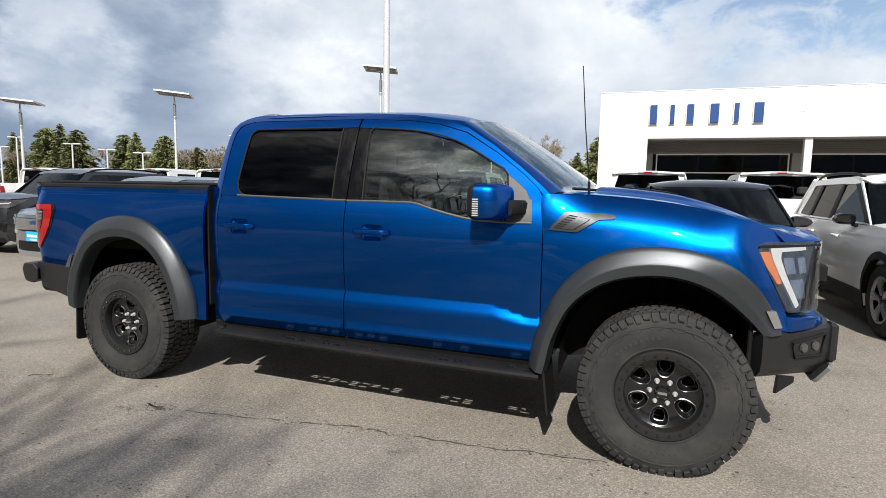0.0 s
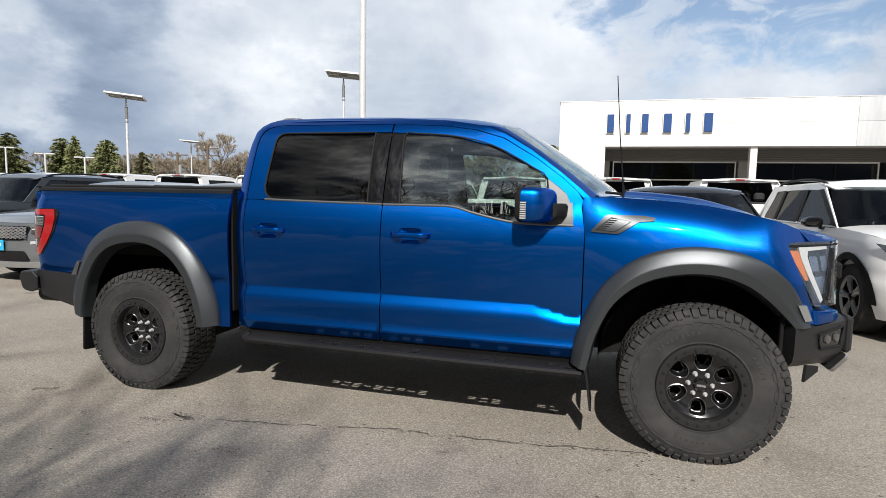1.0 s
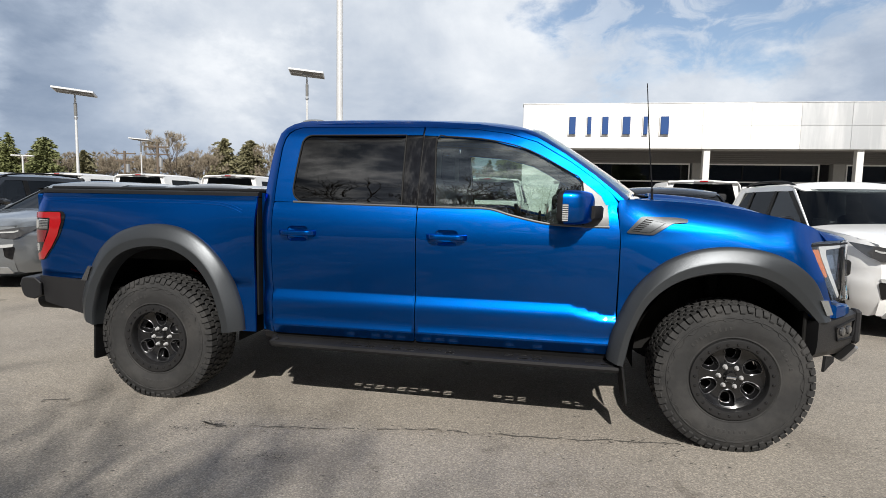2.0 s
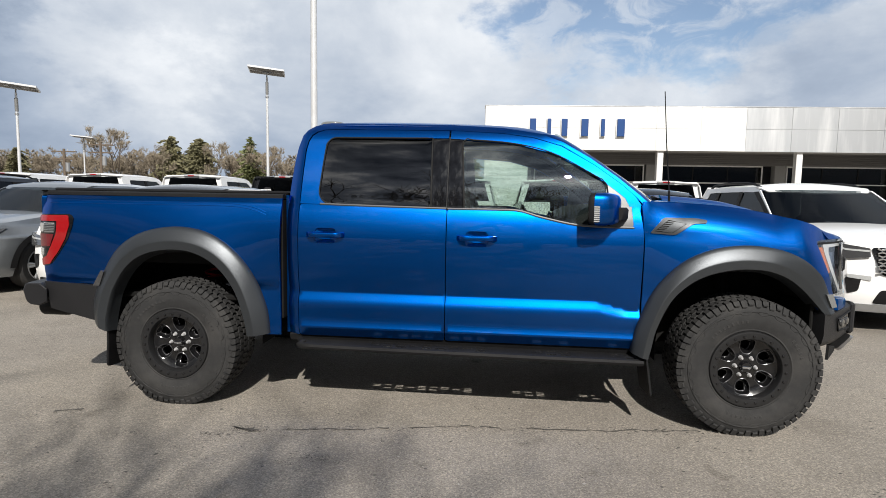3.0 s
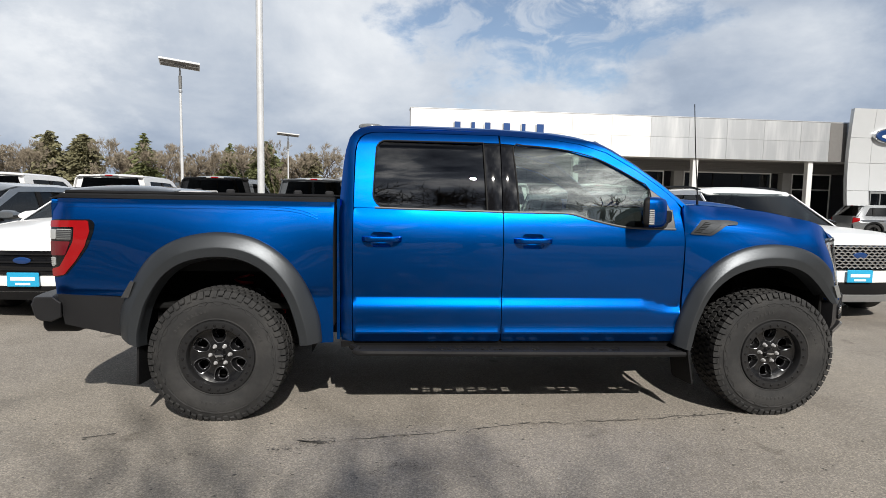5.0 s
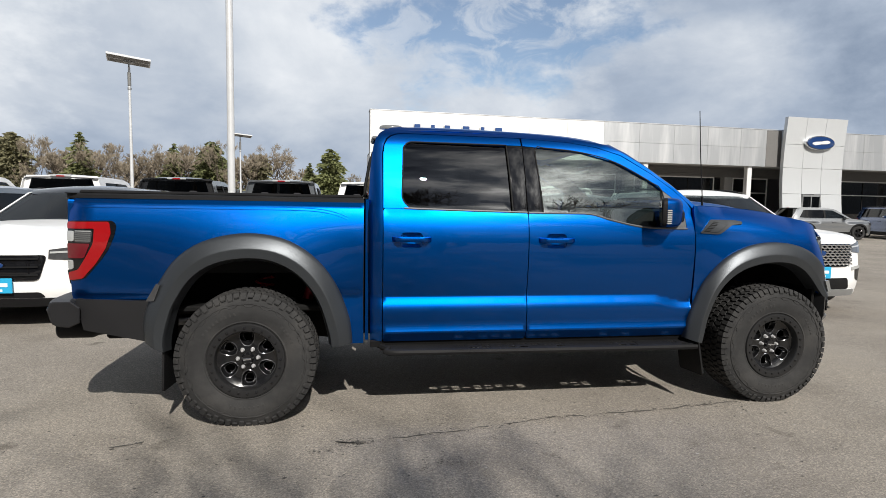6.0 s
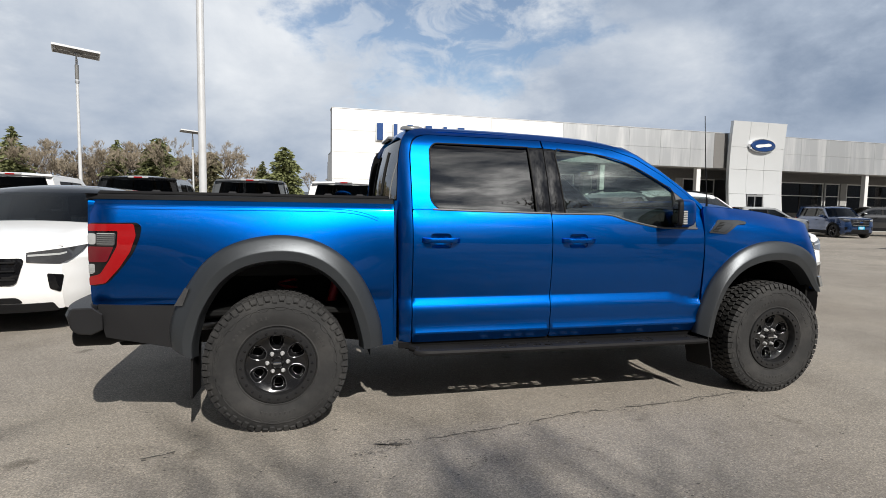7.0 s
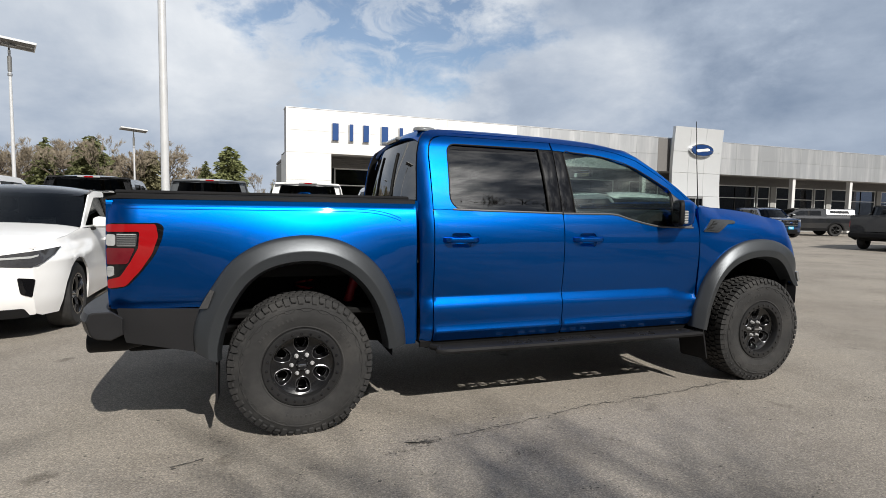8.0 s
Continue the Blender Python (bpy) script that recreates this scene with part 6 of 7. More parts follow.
# ---- lamp posts and poles ----
def lot_lamp(x, y, h, turn, r=0.07, name_label="tall white steel lamp post with a flat square lamp head"):
    """Post, collar and a flat tilted head on a short arm."""
    ob = base("lamp_post", pose(x, y, 0, 0, 0, turn), name_label, "lamp post", "lamp posts in the car park")
    part("footing", Geo().lathe([(0, 0.75), (0.26, 0.75), (0.30, 0.70), (0.30, 0.0)], 20, "z"), CONCRETE, ob)
    part("post", Geo().cyl((0, 0, 0.7), (0, 0, h), r, r * 0.62, 14), POLE, ob)
    part("battery_sleeve", Geo().cyl((0, 0, h - 0.75), (0, 0, h - 0.22), r * 0.95, None, 12), LAMP_HEAD, ob, "grey sleeve below the head")
    part("collar", Geo().cyl((0, 0, h - 0.9), (0, 0, h - 0.82), r * 1.1, None, 12), GALV, ob)
    part("arm", Geo().tube([(0, 0, h - 0.05), (0, 0, h + 0.14), (0.05, 0, h + 0.2)], 0.035, 8), GALV, ob)
    tilt = pose(0, 0, h + 0.28, -1, 4, 0)
    part("lamp_head", Geo().box(-0.74, 0.74, -0.56, 0.56, -0.016, 0.03, 0.012, tilt), LAMP_HEAD, ob, "flat grey lamp head")
    for a, b, c, d in ((-0.77, 0.77, -0.59, -0.55), (-0.77, 0.77, 0.55, 0.59), (-0.77, -0.73, -0.55, 0.55), (0.73, 0.77, -0.55, 0.55), (-0.73, 0.73, -0.02, 0.02)):
        part("rail", Geo().box(a, b, c, d, -0.05, 0.03, 0.006, tilt), POLE, ob, "pale aluminium rail")
    part("head_bracket", Geo().box(-0.2, 0.2, -0.06, 0.06, -0.12, -0.03, 0.01, tilt), GALV, ob)
    for k in (-1, 1):
        part("lens_panel", Geo().box(-0.64, 0.64, 0.27 * k - 0.22, 0.27 * k + 0.22, -0.045, -0.031, 0.006, tilt), SOFFIT, ob)


lot_lamp(-11.75, 23.75, 6.75, 20)
lot_lamp(-21.2, 20.7, 5.5, 35)
lot_lamp(-10.76, 40.3, 5.85, 15)
lot_lamp(-26.2, 16.9, 4.75, 35)

pole = base("flag_pole", pose(-5.16, 10.95, 0), "thick plain white steel pole rising out of view", "pole")
part("shaft", Geo().cyl((0, 0, 0.0), (0, 0, 14.0), 0.072, 0.058, 20), POLE, pole)
part("base_plate", Geo().box(-0.2, 0.2, -0.2, 0.2, 0, 0.03, 0.008), GALV, pole)


def tee_lamp(x, y, h):
    ob = base("parking_lamp", pose(x, y, 0, 0, 0, 25), "white lamp post with two small flat heads", "lamp post", "small lamp posts far off")
    part("post", Geo().cyl((0, 0, 0), (0, 0, h), 0.10, 0.08, 10), POLE, ob)
    for s in (-1, 1):
        part("lamp_head", Geo().box(0.12 if s > 0 else -0.95, 0.95 if s > 0 else -0.12, -0.2, 0.2, h - 0.02, h + 0.12, 0.04), POLE, ob)
        part("arm", Geo().box(min(0, s * 0.15), max(0, s * 0.15), -0.04, 0.04, h, h + 0.08, 0.01), POLE, ob)


def power_pole(x, y, h):
    ob = base("utility_pole", pose(x, y, 0, 0, 0, 10), "weathered timber utility pole with cross-arms", "utility pole", "utility poles")
    part("post", Geo().cyl((0, 0, 0), (0, 0, h), 0.17, 0.12, 10), WOODPOLE, ob)
    for z in (h - 0.35, h - 1.1):
        part("cross_arm", Geo().box(-1.2, 1.2, -0.07, 0.07, z, z + 0.13, 0.01), WOODPOLE, ob)
    for k in range(4):
        part("insulator", Geo().cyl((-1.05 + k * 0.7, 0, h - 0.22), (-1.05 + k * 0.7, 0, h - 0.02), 0.05, 0.03, 8), GALV, ob)
    part("transformer", Geo().cyl((0.3, 0, h - 2.3), (0.3, 0, h - 1.4), 0.2, None, 12), GALV, ob)

# ---- other vehicles ----
def car(name, m, label, category, paint, L, W, H, axle_f, axle_r, tyre, belt, hood, nose_z, cowl, screen_top, roof_end, tail_x, kind="suv", roof_mat=None, rails=False, face="mesh",
        cab_back=None, dark_clad=True, group="parked cars", plate=True, canopy=False):
    """A vehicle facing its own +x. Panels follow one side profile and one plan curve, with open arches."""
    ob = base(name, m, label, category, group)
    hw, xf, xr = W / 2, L / 2, -L / 2
    pickup = kind == "pickup"
    roof_mat = roof_mat or paint

    def slope(z):
        return 0.10 * max(0, (z - 0.62) / 0.5) ** 1.5 + 0.08 * max(0, (0.45 - z) / 0.25) ** 1.5

    def plan(x):
        f = max(0, (x - (xf - 0.75)) / 0.75)
        r = max(0, ((xr + 0.55) - x) / 0.55)
        return 1 - 0.36 * f ** 2.4 - (0.06 if pickup else 0.16) * r ** 2.2

    def wall(x, z):
        k = line(z, [(0.2, 0.955), (0.42, 0.99), (0.62, 1.0), (0.66, 0.992), (0.80, 1.0), (belt - 0.12, 0.99), (belt, 0.955)])
        arch = 0.02 * math.exp(-(min(abs(x - axle_f), abs(x - axle_r)) / 0.5) ** 4) * (1 if z < belt - 0.2 else 0)
        if z > belt:
            return hw * plan(x) * (0.955 - (z - belt) * (0.24 if pickup else 0.30))
        return hw * (plan(x + (slope(z) if x > 0 else 0)) * k + arch)

    def pair(nm, geo, mat, parent=ob, lab=""):
        part(nm, geo, mat, parent, lab)
        part(nm, geo.flip(), mat, parent, lab)

    def skin_of(outline, lift=0.0, depth=0.02, step=0.10):
        return Geo().slab(outline, lambda x, z: (x, -(wall(x, z) + lift), z), depth, step)

    def arch(cx, z0, rad):
        pts = []
        for i in range(15):
            w = math.pi * (1 - i / 14)
            pts.append((cx + rad * math.cos(w), max(z0, tyre + rad * 0.98 * math.sin(w))))
        return pts

    hood_c = [(cowl, belt + 0.03), (cowl + (xf - cowl) * 0.45, hood), (cowl + (xf - cowl) * 0.8, hood - 0.06), (xf - 0.10, nose_z)]
    low = 0.24 if not pickup else 0.36
    rad = tyre + 0.06
    xs = [xf - 0.30, axle_f + rad + 0.02]
    lower = [(xr + 0.10, low + 0.16)] + [(axle_r - rad - 0.02, low)] + arch(axle_r, low, rad) + [(axle_r + rad + 0.02, low)] + [(axle_f - rad - 0.02, low)] + arch(axle_f, low, rad) + [(axle_f + rad + 0.02, low), (xf - 0.30, low)] + [(xf - 0.165 - slope(z), z) for z in (low + 0.04, 0.42, 0.55, 0.72, 0.85, nose_z - 0.03)]
    top = [(x, curve(x, hood_c) - 0.015) for x in (xf - 0.30, cowl + (xf - cowl) * 0.7, cowl + (xf - cowl) * 0.4, cowl + 0.05)] + [(cowl - 0.1, belt)]
    rear_top = 1.40 if pickup else belt
    if pickup:
        top += [(cab_back + 0.02, belt), (cab_back, rear_top), (xr + 0.06, rear_top)]
    else:
        top += [(xr + 0.25, belt), (xr + 0.08, belt - 0.06), (xr + 0.04, 0.75)]
    body = skin_of(lower + top)
    part("body_side", body, paint, ob)
    part("body_side", body.flip(), paint, ob)
    if dark_clad:
        for cx in (axle_f, axle_r):
            inner, outer = arch(cx, low, rad - 0.005), arch(cx, low, rad + 0.075)
            ring = Geo().loft([[(a, -(wall(a, b) + 0.012), b), (a2, -(wall(a2, b2) + 0.016), b2), (a2, -(wall(a2, b2) - 0.05), b2)] for (a, b), (a2, b2) in zip(outer, inner)], close=False)
            pair("arch_trim", ring, BLACK_PLASTIC)
        pair("sill_trim", skin_of([(axle_r + rad + 0.03, low - 0.03), (axle_f - rad - 0.03, low - 0.03), (axle_f - rad - 0.03, low + 0.16), (axle_r + rad + 0.03, low + 0.16)], 0.012, 0.03, 0.3), BLACK_PLASTIC)
    # hood, nose and tail
    nose_w = hw * 0.68

    def hood_fn(x, v):
        edge = abs(v) / hw
        z = curve(x, hood_c) + 0.045 * (1 - (edge / 0.9) ** 2) - 0.02 * max(0, edge - 0.75) * 4
        d = max(0.0, min(1.0, (xf - 0.30 * edge ** 2.6 - slope(nose_z) - x) / 0.22))
        return (x, v, nose_z - 0.004 + (z - nose_z) * (1 - (1 - d) ** 2.2))

    def hood_half(x):
        return hw * plan(x) * 0.955 - 0.01

    hp = [(cowl - 0.05, -hood_half(cowl)), (cowl + 0.5, -hood_half(cowl + 0.5)), (xf - 0.45, -hood_half(xf - 0.45)), (xf - 0.24, -hood_half(xf - 0.24))] + [(xf - 0.30 * e ** 2.6 - slope(nose_z) - 0.004, -hw * e) for e in (0.72, 0.6, 0.45, 0.3, 0.15, 0.0)]
    part("hood", Geo().slab(hp + [(a, -b) for a, b in hp[-2::-1]], hood_fn, 0.02, 0.12), paint, ob)

    def nose(v, z):
        e = abs(v) / hw
        x = xf - 0.30 * e ** 2.6 - slope(z)
        return (x, v, z)

    def front(nm, outline, lift, mat, lab="", r=0.02, d=0.02, parent=ob):
        g = Geo().slab(rounded(outline, r, 3), lambda v, z: (nose(v, z)[0] + lift, v, z), d, 0.10)
        return part(nm, g, mat, parent, lab)

    w0 = hw * 0.80
    front("front_fascia", [(-w0, low + 0.02), (w0, low + 0.02), (w0, nose_z - 0.01), (-w0, nose_z - 0.01)], 0.0, paint)
    gw = hw * {"bars": 0.55, "wide": 0.50}.get(face, 0.60)
    gz0, gz1 = (0.66, nose_z - 0.05) if face != "wide" else (0.53, nose_z - 0.12)
    drop = 0.10 if face == "wide" else 0.0
    grille = front("grille", [(-gw * 0.85, gz0), (gw * 0.85, gz0), (gw, gz1), (-gw, gz1)], 0.015, GLOSS_BLACK, "dark mesh grille", 0.05)
    if face == "mesh":
        g = Geo()
        for j in range(8):
            z = gz0 + 0.03 + (gz1 - gz0 - 0.06) * j / 7
            g.tube([(nose(v, z)[0] + 0.030, v, z + 0.016 * ((i + j) % 2)) for i, v in enumerate([gw * 0.92 * (q / 14 - 1) for q in range(29)])], 0.0135, 5)
        part("grille_mesh", g, CHROME, grille, "wavy chrome mesh")
    else:
        g = Geo()
        for j in range(3):
            z = gz0 + 0.06 + (gz1 - gz0 - 0.1) * j / 2
            g.tube([(nose(v, z)[0] + 0.028, v, z) for v in [gw * 0.85 * (q / 5 - 1) for q in range(11)]], 0.010, 5)
        part("grille_bars", g, BLACK_PLASTIC if face == "wide" else CHROME, grille)
    bz = (gz0 + gz1) / 2 + 0.03
    part("badge", Geo().loft([[(nose(0, bz)[0] + 0.03 + dx, 0.085 * k * math.cos(w), bz + 0.034 * k * math.sin(w)) for w in [2 * math.pi * i / 24 for i in range(24)]] for dx, k in ((0, 1.1), (0.012, 1.1), (0.016, 0.95))]), OVAL_BLUE, grille, "blue oval badge")
    front("lower_intake", [(-gw * 0.95, low + 0.10), (gw * 0.95, low + 0.10), (gw * 0.85, 0.50 - drop), (-gw * 0.85, 0.50 - drop)], 0.006, BLACK_PLASTIC, "black lower intake", 0.04)
    front("skid_strip", [(-w0 * 0.95, low), (w0 * 0.95, low), (w0 * 0.9, low + 0.09), (-w0 * 0.9, low + 0.09)], 0.012, GALV if face == "mesh" else BLACK_PLASTIC)
    for s in (-1, 1):
        zl = nose_z - 0.02
        def lampskin(q, z, s=s):
            # q runs from the grille's edge round on to the side
            if q < 0.75:
                v = (gw + (hw * 0.86 - gw) * q / 0.75)
                x = nose(v, z)[0] + 0.012
            else:
                x0 = nose(hw * 0.86, z)[0] + 0.012
                x = x0 - (q - 0.75) * 1.1
                v = max(hw * 0.86, wall(x, z) + 0.012)
            return (x, s * v, z)
        out = [(0.02, zl - 0.14), (0.6, zl - 0.165), (0.80, zl - 0.12), (0.98, zl + 0.02), (0.75, zl + 0.0), (0.02, zl - 0.045)]
        lamp = part("headlamp", Geo().slab(out, lampskin, 0.02, 0.08), LENS_SMOKE, ob, "slim smoked headlamp")
        part("light_strip", Geo().slab([(0.05, zl - 0.065), (0.6, zl - 0.055), (0.8, zl - 0.03), (0.8, zl - 0.045), (0.6, zl - 0.075), (0.05, zl - 0.085)], lambda q, z: tuple(c + d for c, d in zip(lampskin(q, z), (0.006, 0, 0.0))), 0.02, 0.1), LENS_CLEAR, lamp, "clear light strip")
        if face == "mesh":
            part("daytime_lamp", Geo().slab(rounded([(s * hw * 0.60, 0.600), (s * hw * 0.80, 0.625), (s * hw * 0.81, 0.665), (s * hw * 0.60, 0.650)], 0.01), lambda v, z: (nose(v, z)[0] + 0.012, v, z), 0.02, 0.1), LENS_CLEAR, ob, "bright daytime lamp bar")
        part("fog_pocket", Geo().slab(rounded([(s * hw * 0.70, 0.48), (s * hw * 0.79, 0.44), (s * hw * 0.82, 0.62), (s * hw * 0.68, 0.64)], 0.02), lambda v, z: (nose(v, z)[0] + 0.006, v, z), 0.02, 0.1), GLOSS_BLACK, ob)
        mz = belt + 0.06
        mirror = part("door_mirror", Geo().loft([[(cowl - 0.42 + dx, s * (hw * 0.97 + dv), mz + dz * k) for dv, dz in ((0.02, -0.055), (0.05, -0.07), (0.17, -0.065), (0.21, -0.04), (0.225, 0.0), (0.21, 0.04), (0.16, 0.066), (0.06, 0.078), (0.02, 0.06))] for dx, k in ((-0.05, 0.86), (-0.035, 0.98), (0.0, 1), (0.045, 0.95), (0.075, 0.82), (0.095, 0.55))]), paint if paint != WHITE_PAINT or face != "mesh" else GLOSS_BLACK, ob)
        part("mirror_foot", Geo().box(cowl - 0.44, cowl - 0.34, min(s * hw * 0.90, s * hw * 1.0), max(s * hw * 0.90, s * hw * 1.0), mz - 0.09, mz - 0.05, 0.01), BLACK_PLASTIC, mirror)
        tl = Geo().slab(rounded([(xr + 0.02, belt - 0.30), (xr + 0.30, belt - 0.20), (xr + 0.32, belt - 0.06), (xr + 0.05, belt - 0.04)], 0.02), lambda x, z: (x, -(wall(x, z) + 0.008), z), 0.02, 0.1) if not pickup else Geo().slab(rounded([(xr + 0.04, 0.92), (xr + 0.16, 0.92), (xr + 0.16, 1.30), (xr + 0.04, 1.30)], 0.02), lambda x, z: (x, -(wall(x, min(z, belt)) + 0.008), z), 0.02, 0.1)
        part("tail_lamp", tl if s > 0 else tl.flip(), LENS_RED, ob, "red tail lamp")
        for hx in ((cowl - 0.95, cowl - 2.0) if not pickup else (cowl - 1.05, cowl - 2.1)):
            part("door_handle", Geo().box(hx - 0.1, hx + 0.1, min(s * (hw - 0.03), s * (hw + 0.035)), max(s * (hw - 0.03), s * (hw + 0.035)), belt - 0.19, belt - 0.155, 0.01), paint, ob)
    if plate:
        p = part("plate", Geo().box(nose(0, 0.5)[0] + 0.02, nose(0, 0.5)[0] + 0.035, -0.17, 0.17, 0.50 - drop, 0.66 - drop, 0.008), PLATE_BLUE, ob, "bright blue dealer plate")
        part("plate_bar", Geo().box(nose(0, 0.5)[0] + 0.035, nose(0, 0.5)[0] + 0.038, -0.13, 0.13, 0.57 - drop, 0.61 - drop, 0.001), PLATE_WHITE, p, "white bar")
        part("plate_bar", Geo().box(nose(0, 0.5)[0] + 0.035, nose(0, 0.5)[0] + 0.038, -0.08, 0.08, 0.52 - drop, 0.545 - drop, 0.001), PLATE_WHITE, p, "white bar")
    # greenhouse
    end = cab_back if pickup else roof_end
    foot = cab_back if pickup else tail_x
    zr = H - 0.07
    outline = [(cowl, belt + 0.01), (screen_top + 0.04, zr - 0.05), (screen_top - 0.25, zr), ((screen_top + end) / 2, zr + 0.01), (end + 0.12, zr - 0.01), (end, zr - 0.06), (foot, belt + 0.01)]
    tt = 0.115 if pickup else 0.075
    b_post = screen_top - 0.55 if not pickup else screen_top - 0.62
    c_post = b_post - (0.95 if not pickup else 0.9)
    win = [[(cowl - 0.16, belt + 0.03), (b_post + 0.03, belt + 0.03), (b_post + 0.03, zr - tt), (screen_top - 0.12, zr - tt - 0.01)]]
    if pickup:
        win.append([(b_post - 0.05, belt + 0.03), (cab_back + 0.30, belt + 0.03), (cab_back + 0.33, zr - tt), (b_post - 0.05, zr - tt)])
    else:
        win.append([(b_post - 0.05, belt + 0.03), (c_post + 0.03, belt + 0.03), (c_post + 0.08, zr - tt), (b_post - 0.05, zr - tt)])
        if end < c_post - 0.35:
            win.append([(c_post - 0.05, belt + 0.03), (foot + 0.40, belt + 0.05), (end + 0.30, zr - tt - 0.01), (c_post, zr - tt)])
    g = Geo().slab(outline, lambda x, z: (x, -wall(x, z), z), 0.02, 0.12, holes=[rounded(w, 0.03, 2) for w in win])
    pair("cabin_side", g, paint)
    for post in (b_post, c_post)[:len(win) - 1]:
        pair("pillar_trim", Geo().slab([(post - 0.058, belt + 0.03), (post + 0.038, belt + 0.03), (post + (0.038 if post == b_post else 0.085), zr - tt), (post - (0.058 if post == b_post else 0.01), zr - tt)], lambda x, z: (x, -(wall(x, z) + 0.003), z), 0.026, 0.2), BLACK_PLASTIC)
    if rails and paint == WHITE_PAINT:
        pair("pillar_trim", Geo().slab([(cowl - 0.17, belt + 0.03), (cowl - 0.03, belt + 0.02), (screen_top + 0.02, zr - 0.075), (screen_top - 0.13, zr - tt - 0.005)], lambda x, z: (x, -(wall(x, z) + 0.003), z), 0.026, 0.15), BLACK_PLASTIC)
    for k, w in enumerate(win):
        gl = Geo().slab(w, lambda x, z: (x, -(wall(x, z) - 0.012), z), 0.005, 0.25)
        for gg in (gl, gl.flip()):
            part("side_window", gg, CAR_GLASS if k == 0 else CAR_DARK_GLASS, ob).visible_shadow = False
    hr = hw * (0.955 - (zr - belt) * (0.24 if pickup else 0.30))

    def roof_fn(x, v):
        u = (x - end) / (screen_top - end)
        return (x, v, zr + 0.07 * (1 - (abs(v) / hr) ** 2.5) * min(1, 0.35 + 2.2 * max(0, min(1, u * (1 - u) * 2.4))) - 0.10 * max(0, (x - screen_top + 0.15) / 0.28) ** 2)

    part("roof", Geo().slab(rounded([(end, -hr), (screen_top - 0.05, -hr), (screen_top + 0.10, -hr * 0.92), (screen_top + 0.15, 0), (screen_top + 0.10, hr * 0.92), (screen_top - 0.05, hr), (end, hr)], 0.06), roof_fn, 0.02, 0.15), roof_mat, ob)

    def screen(a, v):
        bow = (v / hw) ** 2
        k = (0.955 - (zr - belt) * a * (0.24 if pickup else 0.30)) / 0.955
        return (cowl + 0.06 + (screen_top + 0.14 - cowl - 0.06) * a - 0.16 * bow, v * k, belt + 0.02 + (zr - 0.07 - belt) * a)

    part("windscreen", Geo().slab([(0, hw * 0.93), (1, hw * 0.90), (1, -hw * 0.90), (0, -hw * 0.93)], screen, 0.006, 0.2), CAR_GLASS, ob).visible_shadow = False

    def rear_glass(a, v):
        k = (0.955 - (zr - belt) * a * 0.28) / 0.955
        return (foot + 0.02 + (end - foot) * a + 0.06 * (v / hw) ** 2, v * k, belt + 0.04 + (zr - belt - 0.02) * a)

    GT = 0.90 if pickup else 0.96
    rim_ = [(-0.02, -hw * 0.95), (1.02, -hw * 0.95), (1.02, hw * 0.95), (-0.02, hw * 0.95)]
    part("rear_frame", Geo().slab(rim_, lambda a, v: tuple(c + d for c, d in zip(rear_glass(a, v), (0.012, 0, 0))), 0.01, 0.25, holes=[[(0.03, -hw * 0.78), (GT - 0.02, -hw * 0.76), (GT - 0.02, hw * 0.76), (0.03, hw * 0.78)]]), paint, ob)
    part("rear_window", Geo().slab([(0, -hw * 0.80), (GT, -hw * 0.78), (GT, hw * 0.78), (0, hw * 0.80)], rear_glass, 0.006, 0.2), CAR_DARK_GLASS, ob).visible_shadow = False
    part("brake_light", Geo().box(end - 0.02, end + 0.06, -0.22, 0.22, zr + 0.0, zr + 0.04, 0.01), LENS_CLEAR, ob, "high brake light bar")
    part("brake_lens", Geo().box(end - 0.024, end - 0.018, -0.09, 0.09, zr + 0.004, zr + 0.036, 0.002), LENS_RED, ob, "red centre brake lens")
    if pickup:
        part("cab_back", Geo().box(cab_back - 0.01, cab_back + 0.02, -hw * 0.93, hw * 0.93, 0.5, belt + 0.06, 0.01), paint, ob)
        part("tailgate", Geo().slab(rounded([(-hw * 0.90, 0.75), (hw * 0.90, 0.75), (hw * 0.92, rear_top), (-hw * 0.92, rear_top)], 0.03), lambda v, z: (xr + 0.03, v, z), 0.05, 0.3), paint, ob)
        part("rear_bumper", Geo().box(xr - 0.10, xr + 0.08, -hw * 0.95, hw * 0.95, 0.50, 0.72, 0.05), CHROME if paint == WHITE_PAINT else BLACK_PLASTIC, ob)
        part("bed_floor", Geo().box(xr + 0.06, cab_back, -hw * 0.88, hw * 0.88, 0.75, 0.80, 0.01), UNDER, ob)
        if canopy:
            part("canopy", Geo().loft([[(x, -hw * 0.93, rear_top), (x, -hw * 0.80, zr - 0.03), (x, -hw * 0.6, zr + 0.03), (x, hw * 0.6, zr + 0.03), (x, hw * 0.80, zr - 0.03), (x, hw * 0.93, rear_top)] for x in (xr + 0.12, xr + 0.30, cab_back - 0.03)]), paint, ob, "matching bed canopy")
            pair("canopy_window", Geo().slab([(xr + 0.42, rear_top + 0.08), (cab_back - 0.25, rear_top + 0.08), (cab_back - 0.25, zr - 0.10), (xr + 0.50, zr - 0.10)], lambda x, z: (x, -(hw * (0.93 - 0.13 * (z - rear_top) / (zr - 0.03 - rear_top)) + 0.008), z), 0.01, 0.3), CAR_DARK_GLASS)
    else:
